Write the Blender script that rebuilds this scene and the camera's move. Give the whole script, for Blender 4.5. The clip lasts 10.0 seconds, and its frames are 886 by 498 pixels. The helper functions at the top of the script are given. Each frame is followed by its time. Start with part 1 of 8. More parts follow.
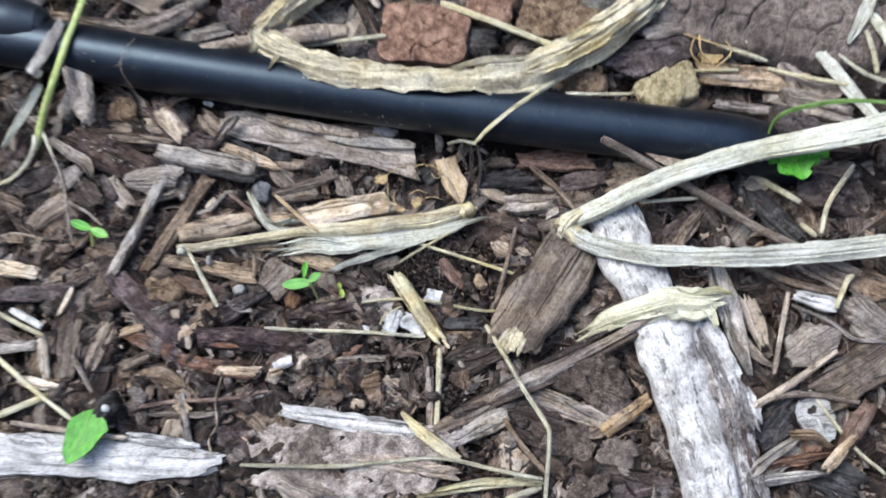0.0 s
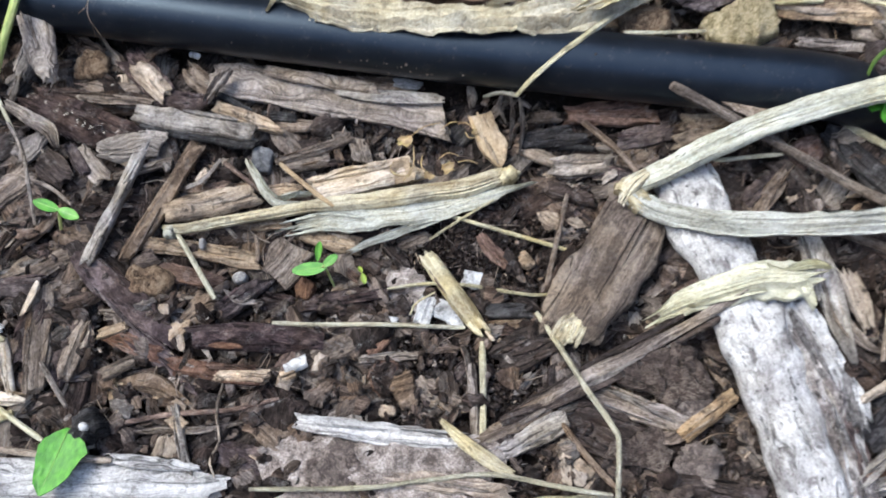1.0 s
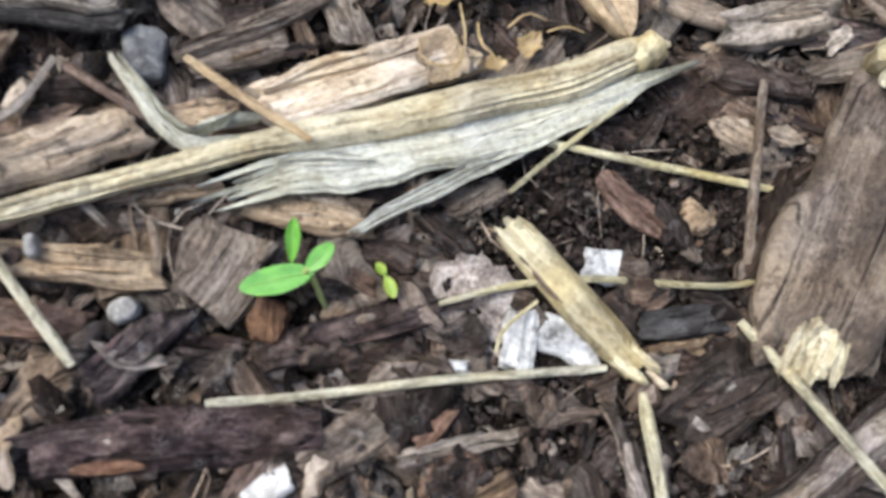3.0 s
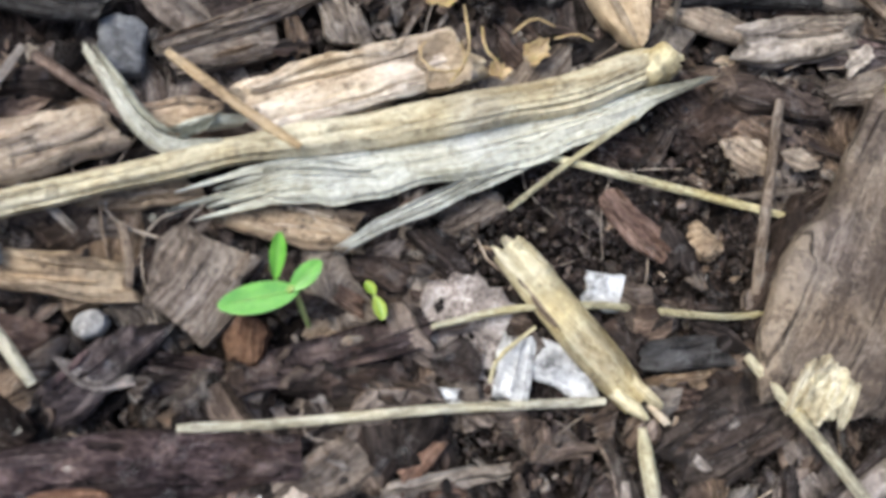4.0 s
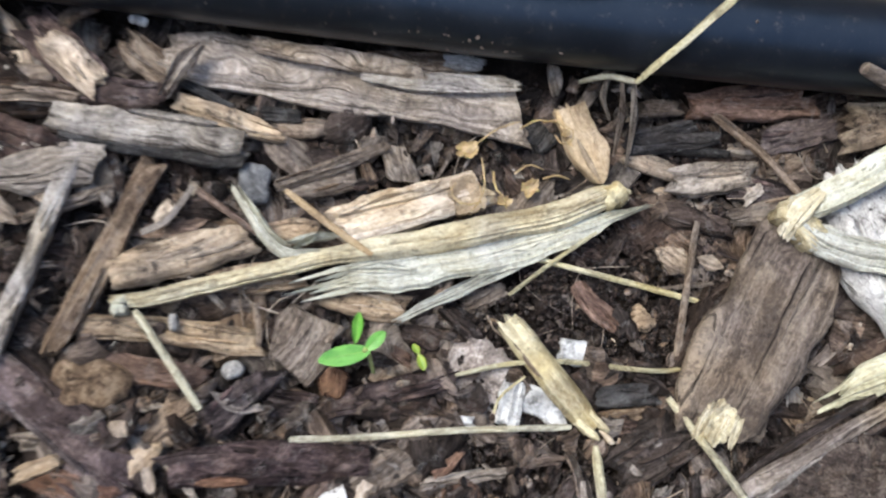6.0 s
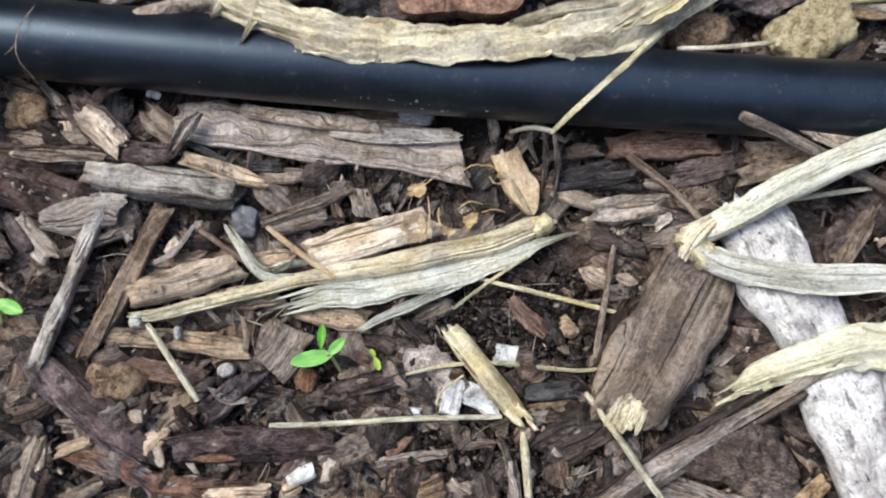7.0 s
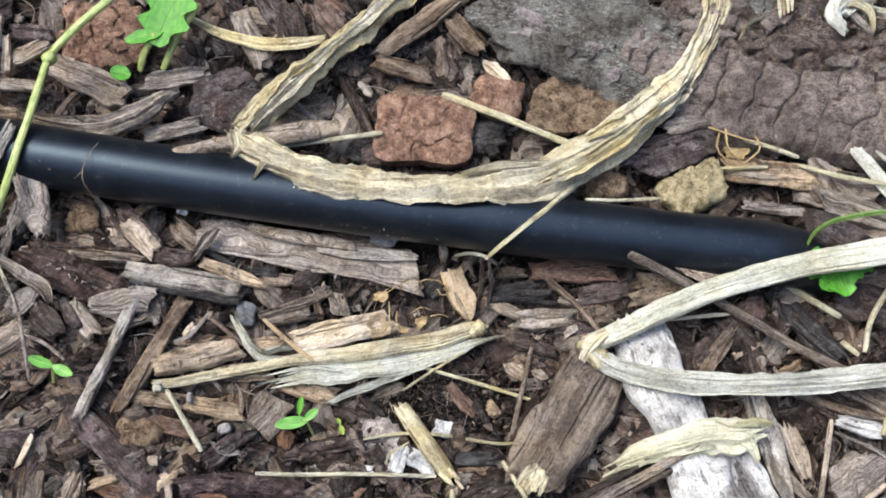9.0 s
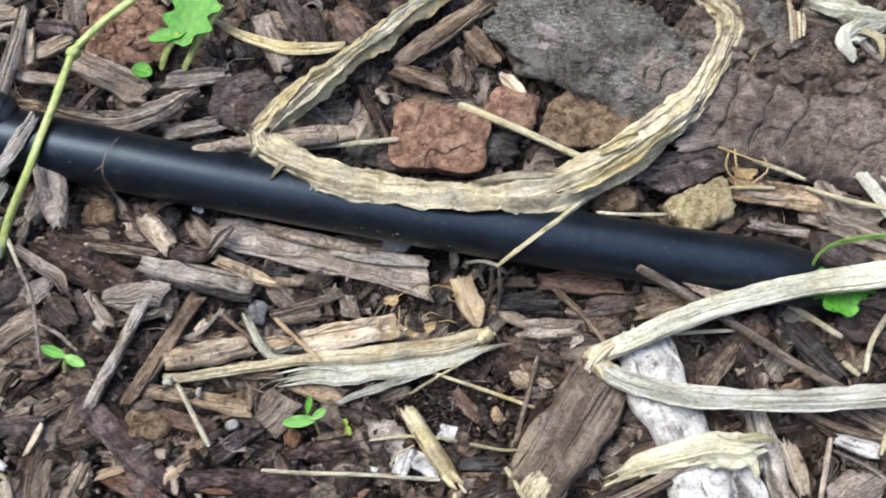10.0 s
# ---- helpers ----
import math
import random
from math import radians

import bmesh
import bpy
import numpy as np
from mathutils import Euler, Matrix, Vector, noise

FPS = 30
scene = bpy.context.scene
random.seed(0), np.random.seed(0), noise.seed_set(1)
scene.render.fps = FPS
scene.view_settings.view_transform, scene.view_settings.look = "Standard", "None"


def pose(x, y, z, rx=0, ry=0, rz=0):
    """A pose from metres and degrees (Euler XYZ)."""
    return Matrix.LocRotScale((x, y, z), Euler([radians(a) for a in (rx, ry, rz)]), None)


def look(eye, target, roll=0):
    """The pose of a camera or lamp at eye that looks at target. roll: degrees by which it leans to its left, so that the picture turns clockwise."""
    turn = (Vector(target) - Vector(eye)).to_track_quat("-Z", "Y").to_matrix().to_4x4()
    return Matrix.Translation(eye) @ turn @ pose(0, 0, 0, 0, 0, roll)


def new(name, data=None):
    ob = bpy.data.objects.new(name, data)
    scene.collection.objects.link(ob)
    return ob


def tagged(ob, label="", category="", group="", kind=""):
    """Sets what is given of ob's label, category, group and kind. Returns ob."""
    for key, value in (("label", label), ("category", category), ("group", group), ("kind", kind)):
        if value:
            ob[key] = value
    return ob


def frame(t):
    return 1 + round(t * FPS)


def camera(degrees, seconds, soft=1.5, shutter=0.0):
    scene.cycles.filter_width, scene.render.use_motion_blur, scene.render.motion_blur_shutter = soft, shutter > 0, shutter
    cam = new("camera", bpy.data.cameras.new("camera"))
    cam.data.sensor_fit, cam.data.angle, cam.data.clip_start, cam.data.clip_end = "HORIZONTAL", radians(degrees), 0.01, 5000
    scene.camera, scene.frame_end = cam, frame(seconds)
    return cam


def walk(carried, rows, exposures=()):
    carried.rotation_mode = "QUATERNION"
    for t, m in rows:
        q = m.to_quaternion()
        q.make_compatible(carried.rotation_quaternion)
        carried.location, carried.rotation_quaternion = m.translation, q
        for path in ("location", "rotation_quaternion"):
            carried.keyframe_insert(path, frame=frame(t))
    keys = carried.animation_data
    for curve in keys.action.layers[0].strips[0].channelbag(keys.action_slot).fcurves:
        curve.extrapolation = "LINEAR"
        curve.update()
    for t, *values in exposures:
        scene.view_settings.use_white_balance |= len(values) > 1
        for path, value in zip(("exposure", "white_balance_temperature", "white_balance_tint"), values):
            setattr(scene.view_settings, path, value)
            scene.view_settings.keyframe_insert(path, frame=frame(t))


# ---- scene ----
# ---- camera and its walk ----
cam = camera(42.5, 10.0, soft=1.8, shutter=0.45)
# a small aperture: sharp from about 25 cm on, softer up close
cam.data.dof.use_dof, cam.data.dof.focus_distance, cam.data.dof.aperture_fstop = True, 0.29, 60.0
walk(cam, [
    (0.0, pose(0.05307, -0.07788, 0.31255, 15.931, 1.512, -0.009)),
    (0.5, pose(0.04253, -0.06212, 0.27305, 14.193, -0.202, -1.617)),
    (1.0, pose(0.03690, -0.06095, 0.26253, 14.116, 0.799, -1.742)),
    (1.5, pose(0.02893, -0.05080, 0.21072, 12.261, 1.167, -4.040)),
    (2.0, pose(0.01574, -0.03168, 0.17037, 8.541, -0.028, -5.906)),
    (2.5, pose(0.01838, -0.01893, 0.14631, 7.547, -1.328, -6.978)),
    (3.0, pose(0.00880, -0.02035, 0.12640, 10.825, -4.853, -8.072)),
    (4.3, pose(0.00507, -0.01331, 0.11836, 9.424, -7.499, -5.967)),
    (4.5, pose(0.00293, -0.01452, 0.12136, 9.871, -7.757, -6.618)),
    (5.0, pose(0.00044, -0.01386, 0.13541, 9.637, -8.291, -6.123)),
    (5.5, pose(0.00100, -0.00863, 0.14771, 9.798, -8.575, -6.246)),
    (6.0, pose(-0.00454, -0.01342, 0.17880, 10.061, -7.363, -5.027)),
    (6.2, pose(0.00661, -0.01629, 0.18995, 10.657, -5.098, -5.161)),
    (7.3, pose(0.02428, -0.02050, 0.23559, 10.430, -0.868, -4.691)),
    (7.5, pose(0.01982, -0.01673, 0.24567, 9.837, -0.957, -4.028)),
    (8.0, pose(0.02967, -0.02366, 0.27222, 11.360, -0.780, -3.098)),
    (8.5, pose(0.02728, -0.02894, 0.28253, 13.369, -2.219, -3.114)),
    (9.0, pose(0.02871, -0.02985, 0.28999, 14.552, -2.403, -1.886)),
    (9.5, pose(0.01632, -0.03131, 0.29508, 14.353, -2.692, -0.639)),
    (10.0, pose(0.02195, -0.03422, 0.29277, 15.459, -3.618, 0.032)),
], exposures=((0.0, 2.26, 6150, 5), (1.0, 2.18, 6240, 5), (1.5, 2.12, 6400, 5), (2.0, 2.30, 6480, 5), (2.6, 2.35, 6480, 5), (3.2, 2.25, 6480, 5), (5.5, 2.22, 6500, 5), (10.0, 2.24, 6610, 5)))

# ---- sky and sun ----
world = bpy.data.worlds.new("overcast_sky")
scene.world = world
world.use_nodes = True
_wn = world.node_tree
_sky = _wn.nodes.new("ShaderNodeTexSky")
_sky.sky_type, _sky.sun_disc = "NISHITA", False
_sky.sun_elevation, _sky.sun_rotation = radians(61), radians(-63)
_sky.air_density, _sky.dust_density, _sky.ozone_density = 1.0, 2.0, 1.0
_wn.links.new(_sky.outputs[0], _wn.nodes["Background"].inputs[0])
_wn.nodes["Background"].inputs[1].default_value = 0.15
sun = new("sun", bpy.data.lights.new("sun", "SUN"))
sun.data.energy, sun.data.angle, sun.data.color = 0.9, radians(30), (1.0, 0.96, 0.9)
sun.matrix_world = look((-0.5, 0.25, 1.0), (0, 0, 0))

CM = 0.01


def ground_z(x, y):
    """Height of the soil, all in centimetres: a shallow hollow below the tube and a rise beside it."""
    z = -0.35
    z = z - 0.62 * np.exp(-((x - 5.3) ** 2 + (y - 1.4) ** 2) / 12.0)
    z = z + 0.55 * np.exp(-((x + 4.8) ** 2 + (y - 0.6) ** 2) / 16.0)
    z = z - 0.70 * np.exp(-((x - 13.0) ** 2 + (y - 6.5) ** 2) / 9.0)
    z = z - 0.50 * np.exp(-((x - 8.3) ** 2 + (y + 2.0) ** 2) / 6.0)
    return z


# ---- value noise for shapes ----
_table = np.random.RandomState(7).rand(256, 256)


def vn(x, y, seed=0):
    """Smooth noise from 0 to 1 over two coordinates."""
    x, y = np.broadcast_arrays(np.asarray(x, float) + seed * 17.31, np.asarray(y, float) + seed * 5.77)
    i, j = np.floor(x).astype(int), np.floor(y).astype(int)
    fx, fy = x - i, y - j
    fx, fy = fx * fx * (3 - 2 * fx), fy * fy * (3 - 2 * fy)
    a, b = _table[i % 256, j % 256], _table[(i + 1) % 256, j % 256]
    c, d = _table[i % 256, (j + 1) % 256], _table[(i + 1) % 256, (j + 1) % 256]
    return (a * (1 - fx) + b * fx) * (1 - fy) + (c * (1 - fx) + d * fx) * fy


def fbm(x, y, seed=0):
    return 0.55 * vn(x, y, seed) + 0.3 * vn(np.asarray(x) * 2.1, np.asarray(y) * 2.1, seed + 1) + 0.15 * vn(np.asarray(x) * 4.3, np.asarray(y) * 4.3, seed + 2)


# ---- materials ----
def _nodes(name):
    m = bpy.data.materials.new(name)
    m.use_nodes = True
    t = m.node_tree
    return m, t, t.nodes["Principled BSDF"]


def _node(t, kind, links=(), **values):
    n = t.nodes.new(kind)
    for key, value in values.items():
        n.inputs[key.replace("_", " ")].default_value = value
    for socket, source in links:
        t.links.new(source, n.inputs[socket])
    return n


def _ramp(t, source, stops):
    n = t.nodes.new("ShaderNodeValToRGB")
    while len(n.color_ramp.elements) < len(stops):
        n.color_ramp.elements.new(0.5)
    for e, (at, c) in zip(n.color_ramp.elements, stops):
        e.position, e.color = at, (*c, 1)
    t.links.new(source, n.inputs[0])
    return n.outputs[0]


def _math(t, op, a, b):
    n = t.nodes.new("ShaderNodeMath")
    n.operation = op
    for k, v in enumerate((a, b)):
        if isinstance(v, (int, float)):
            n.inputs[k].default_value = v
        else:
            t.links.new(v, n.inputs[k])
    return n.outputs[0]


def grainy(name, dark, mid, light, rough=0.8, along=0.55, across=23.0, bump=0.8, stain=(0.03, 0.022, 0.018), stains=0.35, vary=0.35, loose=False, speck=0.0, shine=0.25, splits=0.8, spread=0.4, bleach=0.45, sat=0.47, wave=0.5, glint=0.0, dash=(5, 16), cast=0.6):
    """Fibrous surface: streaks along the piece (the UV map is in centimetres), stains over it, and a tone for each piece."""
    m, t, p = _nodes(name)
    flat = t.nodes.new("ShaderNodeUVMap").outputs[0]
    sway = _node(t, "ShaderNodeTexNoise", [(0, _node(t, "ShaderNodeMapping", [(0, flat)], Scale=(0.9, 1.6, 1)).outputs[0])], Scale=1.0, Detail=2.0)
    bent = t.nodes.new("ShaderNodeVectorMath")
    bent.operation = "MULTIPLY_ADD"
    t.links.new(sway.outputs["Color"], bent.inputs[0])
    bent.inputs[1].default_value = (0.0, wave, 0.0)
    t.links.new(flat, bent.inputs[2])
    uv = bent.outputs[0]
    grit = _node(t, "ShaderNodeTexNoise", [(0, t.nodes.new("ShaderNodeNewGeometry").outputs["Position"])], Scale=1500.0, Detail=3.0, Roughness=0.7)
    fine = _node(t, "ShaderNodeTexNoise", [(0, _node(t, "ShaderNodeMapping", [(0, uv)], Scale=(along, across, 1)).outputs[0])], Scale=1.0, Detail=6.0, Roughness=0.72, Distortion=0.5)
    broad = _node(t, "ShaderNodeTexNoise", [(0, _node(t, "ShaderNodeMapping", [(0, uv)], Scale=(along * 0.9, across * 0.2, 1)).outputs[0])], Scale=1.0, Detail=3.0, Roughness=0.6, Distortion=0.12)
    pores = _node(t, "ShaderNodeTexNoise", [(0, _node(t, "ShaderNodeMapping", [(0, uv)], Scale=(9, 22, 1)).outputs[0])], Scale=1.0, Detail=3.0, Roughness=0.7)
    mix = _math(t, "ADD", _math(t, "MULTIPLY", fine.outputs[0], 0.36), _math(t, "ADD", _math(t, "MULTIPLY", broad.outputs[0], 0.42), _math(t, "MULTIPLY", pores.outputs[0], 0.30)))
    colour = _ramp(t, mix, ((0.41, dark), (0.53, mid), (0.66, light)))
    place = t.nodes.new("ShaderNodeNewGeometry")
    split = _node(t, "ShaderNodeTexNoise", [(0, _node(t, "ShaderNodeMapping", [(0, uv)], Scale=(along * 0.7, across * 0.5, 1)).outputs[0])], Scale=1.0, Detail=3.0, Roughness=0.6, Distortion=0.12)
    line = _ramp(t, split.outputs[0], ((0.35, (1, 1, 1)), (0.41, (0, 0, 0))))
    seam = _node(t, "ShaderNodeMix", [(0, _math(t, "MULTIPLY", line, splits)), (6, colour)])
    seam.data_type = "RGBA"
    seam.inputs[7].default_value = (*(v * 0.45 for v in dark), 1)
    dirt = _node(t, "ShaderNodeTexNoise", [(0, place.outputs["Position"])], Scale=420.0, Detail=5.0, Roughness=0.75)
    soil = _node(t, "ShaderNodeMix", [(0, _math(t, "MULTIPLY", _ramp(t, dirt.outputs[0], ((0.54, (0, 0, 0)), (0.64, (1, 1, 1)))), stains * 1.3)), (6, seam.outputs[2])])
    soil.data_type = "RGBA"
    soil.inputs[7].default_value = (*stain, 1)
    colour = soil.outputs[2]
    mix = _math(t, "SUBTRACT", mix, _math(t, "MULTIPLY", line, 0.35 * splits))
    wide = _node(t, "ShaderNodeTexNoise", [(0, place.outputs["Position"])], Scale=75.0, Detail=4.0, Roughness=0.65)
    over = _node(t, "ShaderNodeMix", [(0, _math(t, "MULTIPLY", _ramp(t, wide.outputs[0], ((0.48, (0, 0, 0)), (0.68, (1, 1, 1)))), stains)), (6, colour)])
    over.data_type = "RGBA"
    over.inputs[7].default_value = (*stain, 1)
    worn = _node(t, "ShaderNodeTexNoise", [(0, place.outputs["Position"])], Scale=170.0, Detail=5.0, Roughness=0.7, Distortion=0.4)
    fade = _node(t, "ShaderNodeMix", [(0, _math(t, "MULTIPLY", _ramp(t, worn.outputs[0], ((0.52, (0, 0, 0)), (0.68, (1, 1, 1)))), bleach)), (6, over.outputs[2])])
    fade.data_type = "RGBA"
    fade.inputs[7].default_value = (*light, 1)
    out = fade.outputs[2]
    if speck:
        dots = _node(t, "ShaderNodeTexNoise", [(0, _node(t, "ShaderNodeMapping", [(0, uv)], Scale=(*dash, 1)).outputs[0])], Scale=1.0, Detail=4.0, Roughness=0.75)
        spot = _node(t, "ShaderNodeMix", [(0, _math(t, "MULTIPLY", _ramp(t, dots.outputs[0], ((0.60, (0, 0, 0)), (0.66, (1, 1, 1)))), speck)), (6, out)])
        spot.data_type = "RGBA"
        spot.inputs[7].default_value = (0.02, 0.018, 0.017, 1)
        out = spot.outputs[2]
    chance = place.outputs["Random Per Island"] if loose else t.nodes.new("ShaderNodeObjectInfo").outputs["Random"]
    drift = _node(t, "ShaderNodeTexNoise", [(0, place.outputs["Position"])], Scale=95.0, Detail=2.0)
    hue = _ramp(t, drift.outputs[0], ((0.36, (0.88, 0.89, 1.0)), (0.5, (1, 1, 1)), (0.66, (1.0, 0.92, 0.76))))
    tint = _node(t, "ShaderNodeMix", [(6, out), (7, hue)])
    tint.data_type, tint.blend_type = "RGBA", "MULTIPLY"
    tint.inputs[0].default_value = cast
    tone = _node(t, "ShaderNodeHueSaturation", [(4, tint.outputs[2])], Saturation=1.0)
    gritty = _math(t, "ADD", 0.55, _math(t, "MULTIPLY", grit.outputs[0], 0.9))
    t.links.new(_math(t, "MULTIPLY", gritty, _math(t, "ADD", 1.0 - vary / 2, _math(t, "MULTIPLY", chance, vary))), tone.inputs["Value"])
    t.links.new(_math(t, "ADD", sat, _math(t, "MULTIPLY", _math(t, "FRACT", _math(t, "MULTIPLY", chance, 7.3), 0), 0.42)), tone.inputs["Saturation"])
    t.links.new(tone.outputs[0], p.inputs["Base Color"])
    damp = _node(t, "ShaderNodeTexNoise", [(0, place.outputs["Position"])], Scale=260.0, Detail=4.0, Roughness=0.7)
    wet = _ramp(t, damp.outputs[0], ((0.36, (0, 0, 0)), (0.44, (1, 1, 1))))
    dull = _math(t, "ADD", rough + 0.2 - spread * 0.85, _math(t, "MULTIPLY", wet, spread * 0.85))
    if glint:
        drops = _node(t, "ShaderNodeTexNoise", [(0, place.outputs["Position"])], Scale=800.0, Detail=2.0, Roughness=0.5)
        drop = _ramp(t, drops.outputs[0], ((0.62, (0, 0, 0)), (0.68, (1, 1, 1))))
        dull = _math(t, "SUBTRACT", dull, _math(t, "MULTIPLY", drop, glint))
        p.inputs["Coat Roughness"].default_value = 0.12
        t.links.new(_math(t, "MULTIPLY", drop, 0.3), p.inputs["Coat Weight"])
    t.links.new(dull, p.inputs["Roughness"])
    if spread > 0.5:
        t.links.new(_math(t, "ADD", 0.08, _math(t, "MULTIPLY", _math(t, "SUBTRACT", 1.0, wet), shine * 1.8)), p.inputs["Specular IOR Level"])
    else:
        p.inputs["Specular IOR Level"].default_value = shine
    b = _node(t, "ShaderNodeBump", [("Height", _math(t, "ADD", mix, _math(t, "MULTIPLY", grit.outputs[0], 0.22)))], Strength=bump, Distance=0.0022)
    t.links.new(b.outputs[0], p.inputs["Normal"])
    return m


def cracked(name, dark, mid, light, cell=130.0, rough=0.85, bump=0.6, speck=0.0, cracks=0.5, lichen=None, spread=0.9, blotch=0.8, flecks=0.2, dust=None):
    """Bark: blocky plates split by cracks, mottled, with fine grit."""
    m, t, p = _nodes(name)
    place = t.nodes.new("ShaderNodeTexCoord").outputs["Object"]
    warp = _node(t, "ShaderNodeTexNoise", [(0, place)], Scale=cell * 0.8, Detail=3.0)
    bent = _node(t, "ShaderNodeVectorMath", [(0, place), (1, warp.outputs["Color"])])
    bent.operation = "MULTIPLY_ADD"
    t.links.new(warp.outputs["Color"], bent.inputs[0])
    bent.inputs[1].default_value = (0.006, 0.006, 0.006)
    t.links.new(place, bent.inputs[2])
    edge = t.nodes.new("ShaderNodeTexVoronoi")
    edge.feature = "DISTANCE_TO_EDGE"
    edge.inputs["Scale"].default_value = cell
    t.links.new(bent.outputs[0], edge.inputs["Vector"])
    mottle = _node(t, "ShaderNodeTexNoise", [(0, place)], Scale=cell * 1.6, Detail=6.0, Roughness=0.68)
    grit = _node(t, "ShaderNodeTexNoise", [(0, place)], Scale=cell * 9, Detail=4.0, Roughness=0.7)
    mix = _math(t, "ADD", _math(t, "MULTIPLY", mottle.outputs[0], 0.75), _math(t, "MULTIPLY", grit.outputs[0], 0.3))
    colour = _ramp(t, mix, ((0.42, dark), (0.53, mid), (0.64, light)))
    line = _ramp(t, edge.outputs["Distance"], ((0.0, (1, 1, 1)), (0.07, (0, 0, 0))))
    over = _node(t, "ShaderNodeMix", [(0, _math(t, "MULTIPLY", line, cracks)), (6, colour)])
    over.data_type = "RGBA"
    over.inputs[7].default_value = (0.02, 0.014, 0.011, 1)
    out = over.outputs[2]
    if lichen:
        patch = _node(t, "ShaderNodeTexNoise", [(0, place)], Scale=cell * spread, Detail=9.0, Roughness=0.78)
        grow = _node(t, "ShaderNodeMix", [(0, _ramp(t, patch.outputs[0], ((0.49, (0, 0, 0)), (0.57, (0.85, 0.85, 0.85))))), (6, out)])
        grow.data_type = "RGBA"
        grow.inputs[7].default_value = (*lichen, 1)
        out = grow.outputs[2]
    if dust:
        fine = _node(t, "ShaderNodeTexNoise", [(0, _node(t, "ShaderNodeMapping", [(0, place)], Scale=(1, 2.2, 1)).outputs[0])], Scale=650.0, Detail=5.0, Roughness=0.75, Distortion=0.8)
        spread_ = _node(t, "ShaderNodeTexNoise", [(0, place)], Scale=70.0, Detail=3.0)
        amount = _math(t, "MULTIPLY", _ramp(t, fine.outputs[0], ((0.50, (0, 0, 0)), (0.60, (1, 1, 1)))), _ramp(t, spread_.outputs[0], ((0.38, (0.15, 0.15, 0.15)), (0.58, (1, 1, 1)))))
        pale = _node(t, "ShaderNodeMix", [(0, amount), (6, out)])
        pale.data_type = "RGBA"
        pale.inputs[7].default_value = (*dust, 1)
        out = pale.outputs[2]
    cloud = _node(t, "ShaderNodeTexNoise", [(0, place)], Scale=110.0, Detail=6.0, Roughness=0.72, Distortion=0.6)
    tone = _node(t, "ShaderNodeHueSaturation", [(4, out)])
    clouds = _math(t, "ADD", 1.0 - blotch / 2, _math(t, "MULTIPLY", _ramp(t, cloud.outputs[0], ((0.36, (0, 0, 0)), (0.64, (1, 1, 1)))), blotch))
    fleck = _math(t, "ADD", 1.0 - flecks / 2, _math(t, "MULTIPLY", _ramp(t, grit.outputs[0], ((0.42, (0, 0, 0)), (0.60, (1, 1, 1)))), flecks))
    t.links.new(_math(t, "MULTIPLY", clouds, fleck), tone.inputs["Value"])
    t.links.new(tone.outputs[0], p.inputs["Base Color"])
    t.links.new(_math(t, "ADD", rough - 0.35, _math(t, "MULTIPLY", cloud.outputs[0], 0.7)), p.inputs["Roughness"])
    p.inputs["Specular IOR Level"].default_value = 0.35
    high = _math(t, "SUBTRACT", mix, _math(t, "MULTIPLY", line, 0.5))
    b = _node(t, "ShaderNodeBump", [("Height", high)], Strength=bump, Distance=0.003)
    t.links.new(b.outputs[0], p.inputs["Normal"])
    return m


def leafy(name, dark, light, rough=0.4):
    m, t, p = _nodes(name)
    uv = t.nodes.new("ShaderNodeUVMap").outputs[0]
    n = _node(t, "ShaderNodeTexNoise", [(0, _node(t, "ShaderNodeMapping", [(0, uv)], Scale=(3, 6, 1)).outputs[0])], Scale=1.5, Detail=4.0, Roughness=0.6)
    t.links.new(_ramp(t, n.outputs[0], ((0.35, dark), (0.65, light))), p.inputs["Base Color"])
    p.inputs["Roughness"].default_value = rough
    p.inputs["Subsurface Weight"].default_value = 0.25
    p.inputs["Subsurface Radius"].default_value = (0.0008, 0.0015, 0.0004)
    b = _node(t, "ShaderNodeBump", [("Height", n.outputs[0])], Strength=0.25, Distance=0.0006)
    t.links.new(b.outputs[0], p.inputs["Normal"])
    return m


BROWN = grainy("brown_wood", (0.027, 0.018, 0.0125), (0.135, 0.093, 0.064), (0.34, 0.264, 0.198), spread=0.6, sat=0.62, glint=0.3)
DARK = grainy("dark_wood", (0.008, 0.0052, 0.0042), (0.032, 0.0215, 0.0175), (0.130, 0.092, 0.074), rough=0.72, shine=0.3, spread=0.75, bleach=0.3, sat=0.58, glint=0.35)
WET = grainy("wet_bark", (0.006, 0.0042, 0.0046), (0.029, 0.0205, 0.0215), (0.135, 0.100, 0.094), rough=0.55, shine=0.35, spread=0.6, across=7, along=2.0, bleach=0.45, bump=1.0, sat=0.75, glint=0.35)
TAN = grainy("tan_wood", (0.085, 0.052, 0.030), (0.30, 0.212, 0.132), (0.55, 0.435, 0.305), stains=0.65, across=12, sat=0.62)
PALE = grainy("pale_wood", (0.17, 0.118, 0.078), (0.52, 0.425, 0.315), (0.74, 0.66, 0.545), stains=0.35, sat=0.72, across=16)
HONEY = grainy("honey_wood", (0.17, 0.11, 0.057), (0.37, 0.27, 0.157), (0.53, 0.42, 0.28), across=6, along=0.8, stains=0.2, splits=0.2, bleach=0.3, sat=0.72)
GREY = grainy("weathered_wood", (0.036, 0.027, 0.022), (0.165, 0.134, 0.112), (0.41, 0.355, 0.305), stains=0.4, spread=0.55, sat=0.60, glint=0.3)
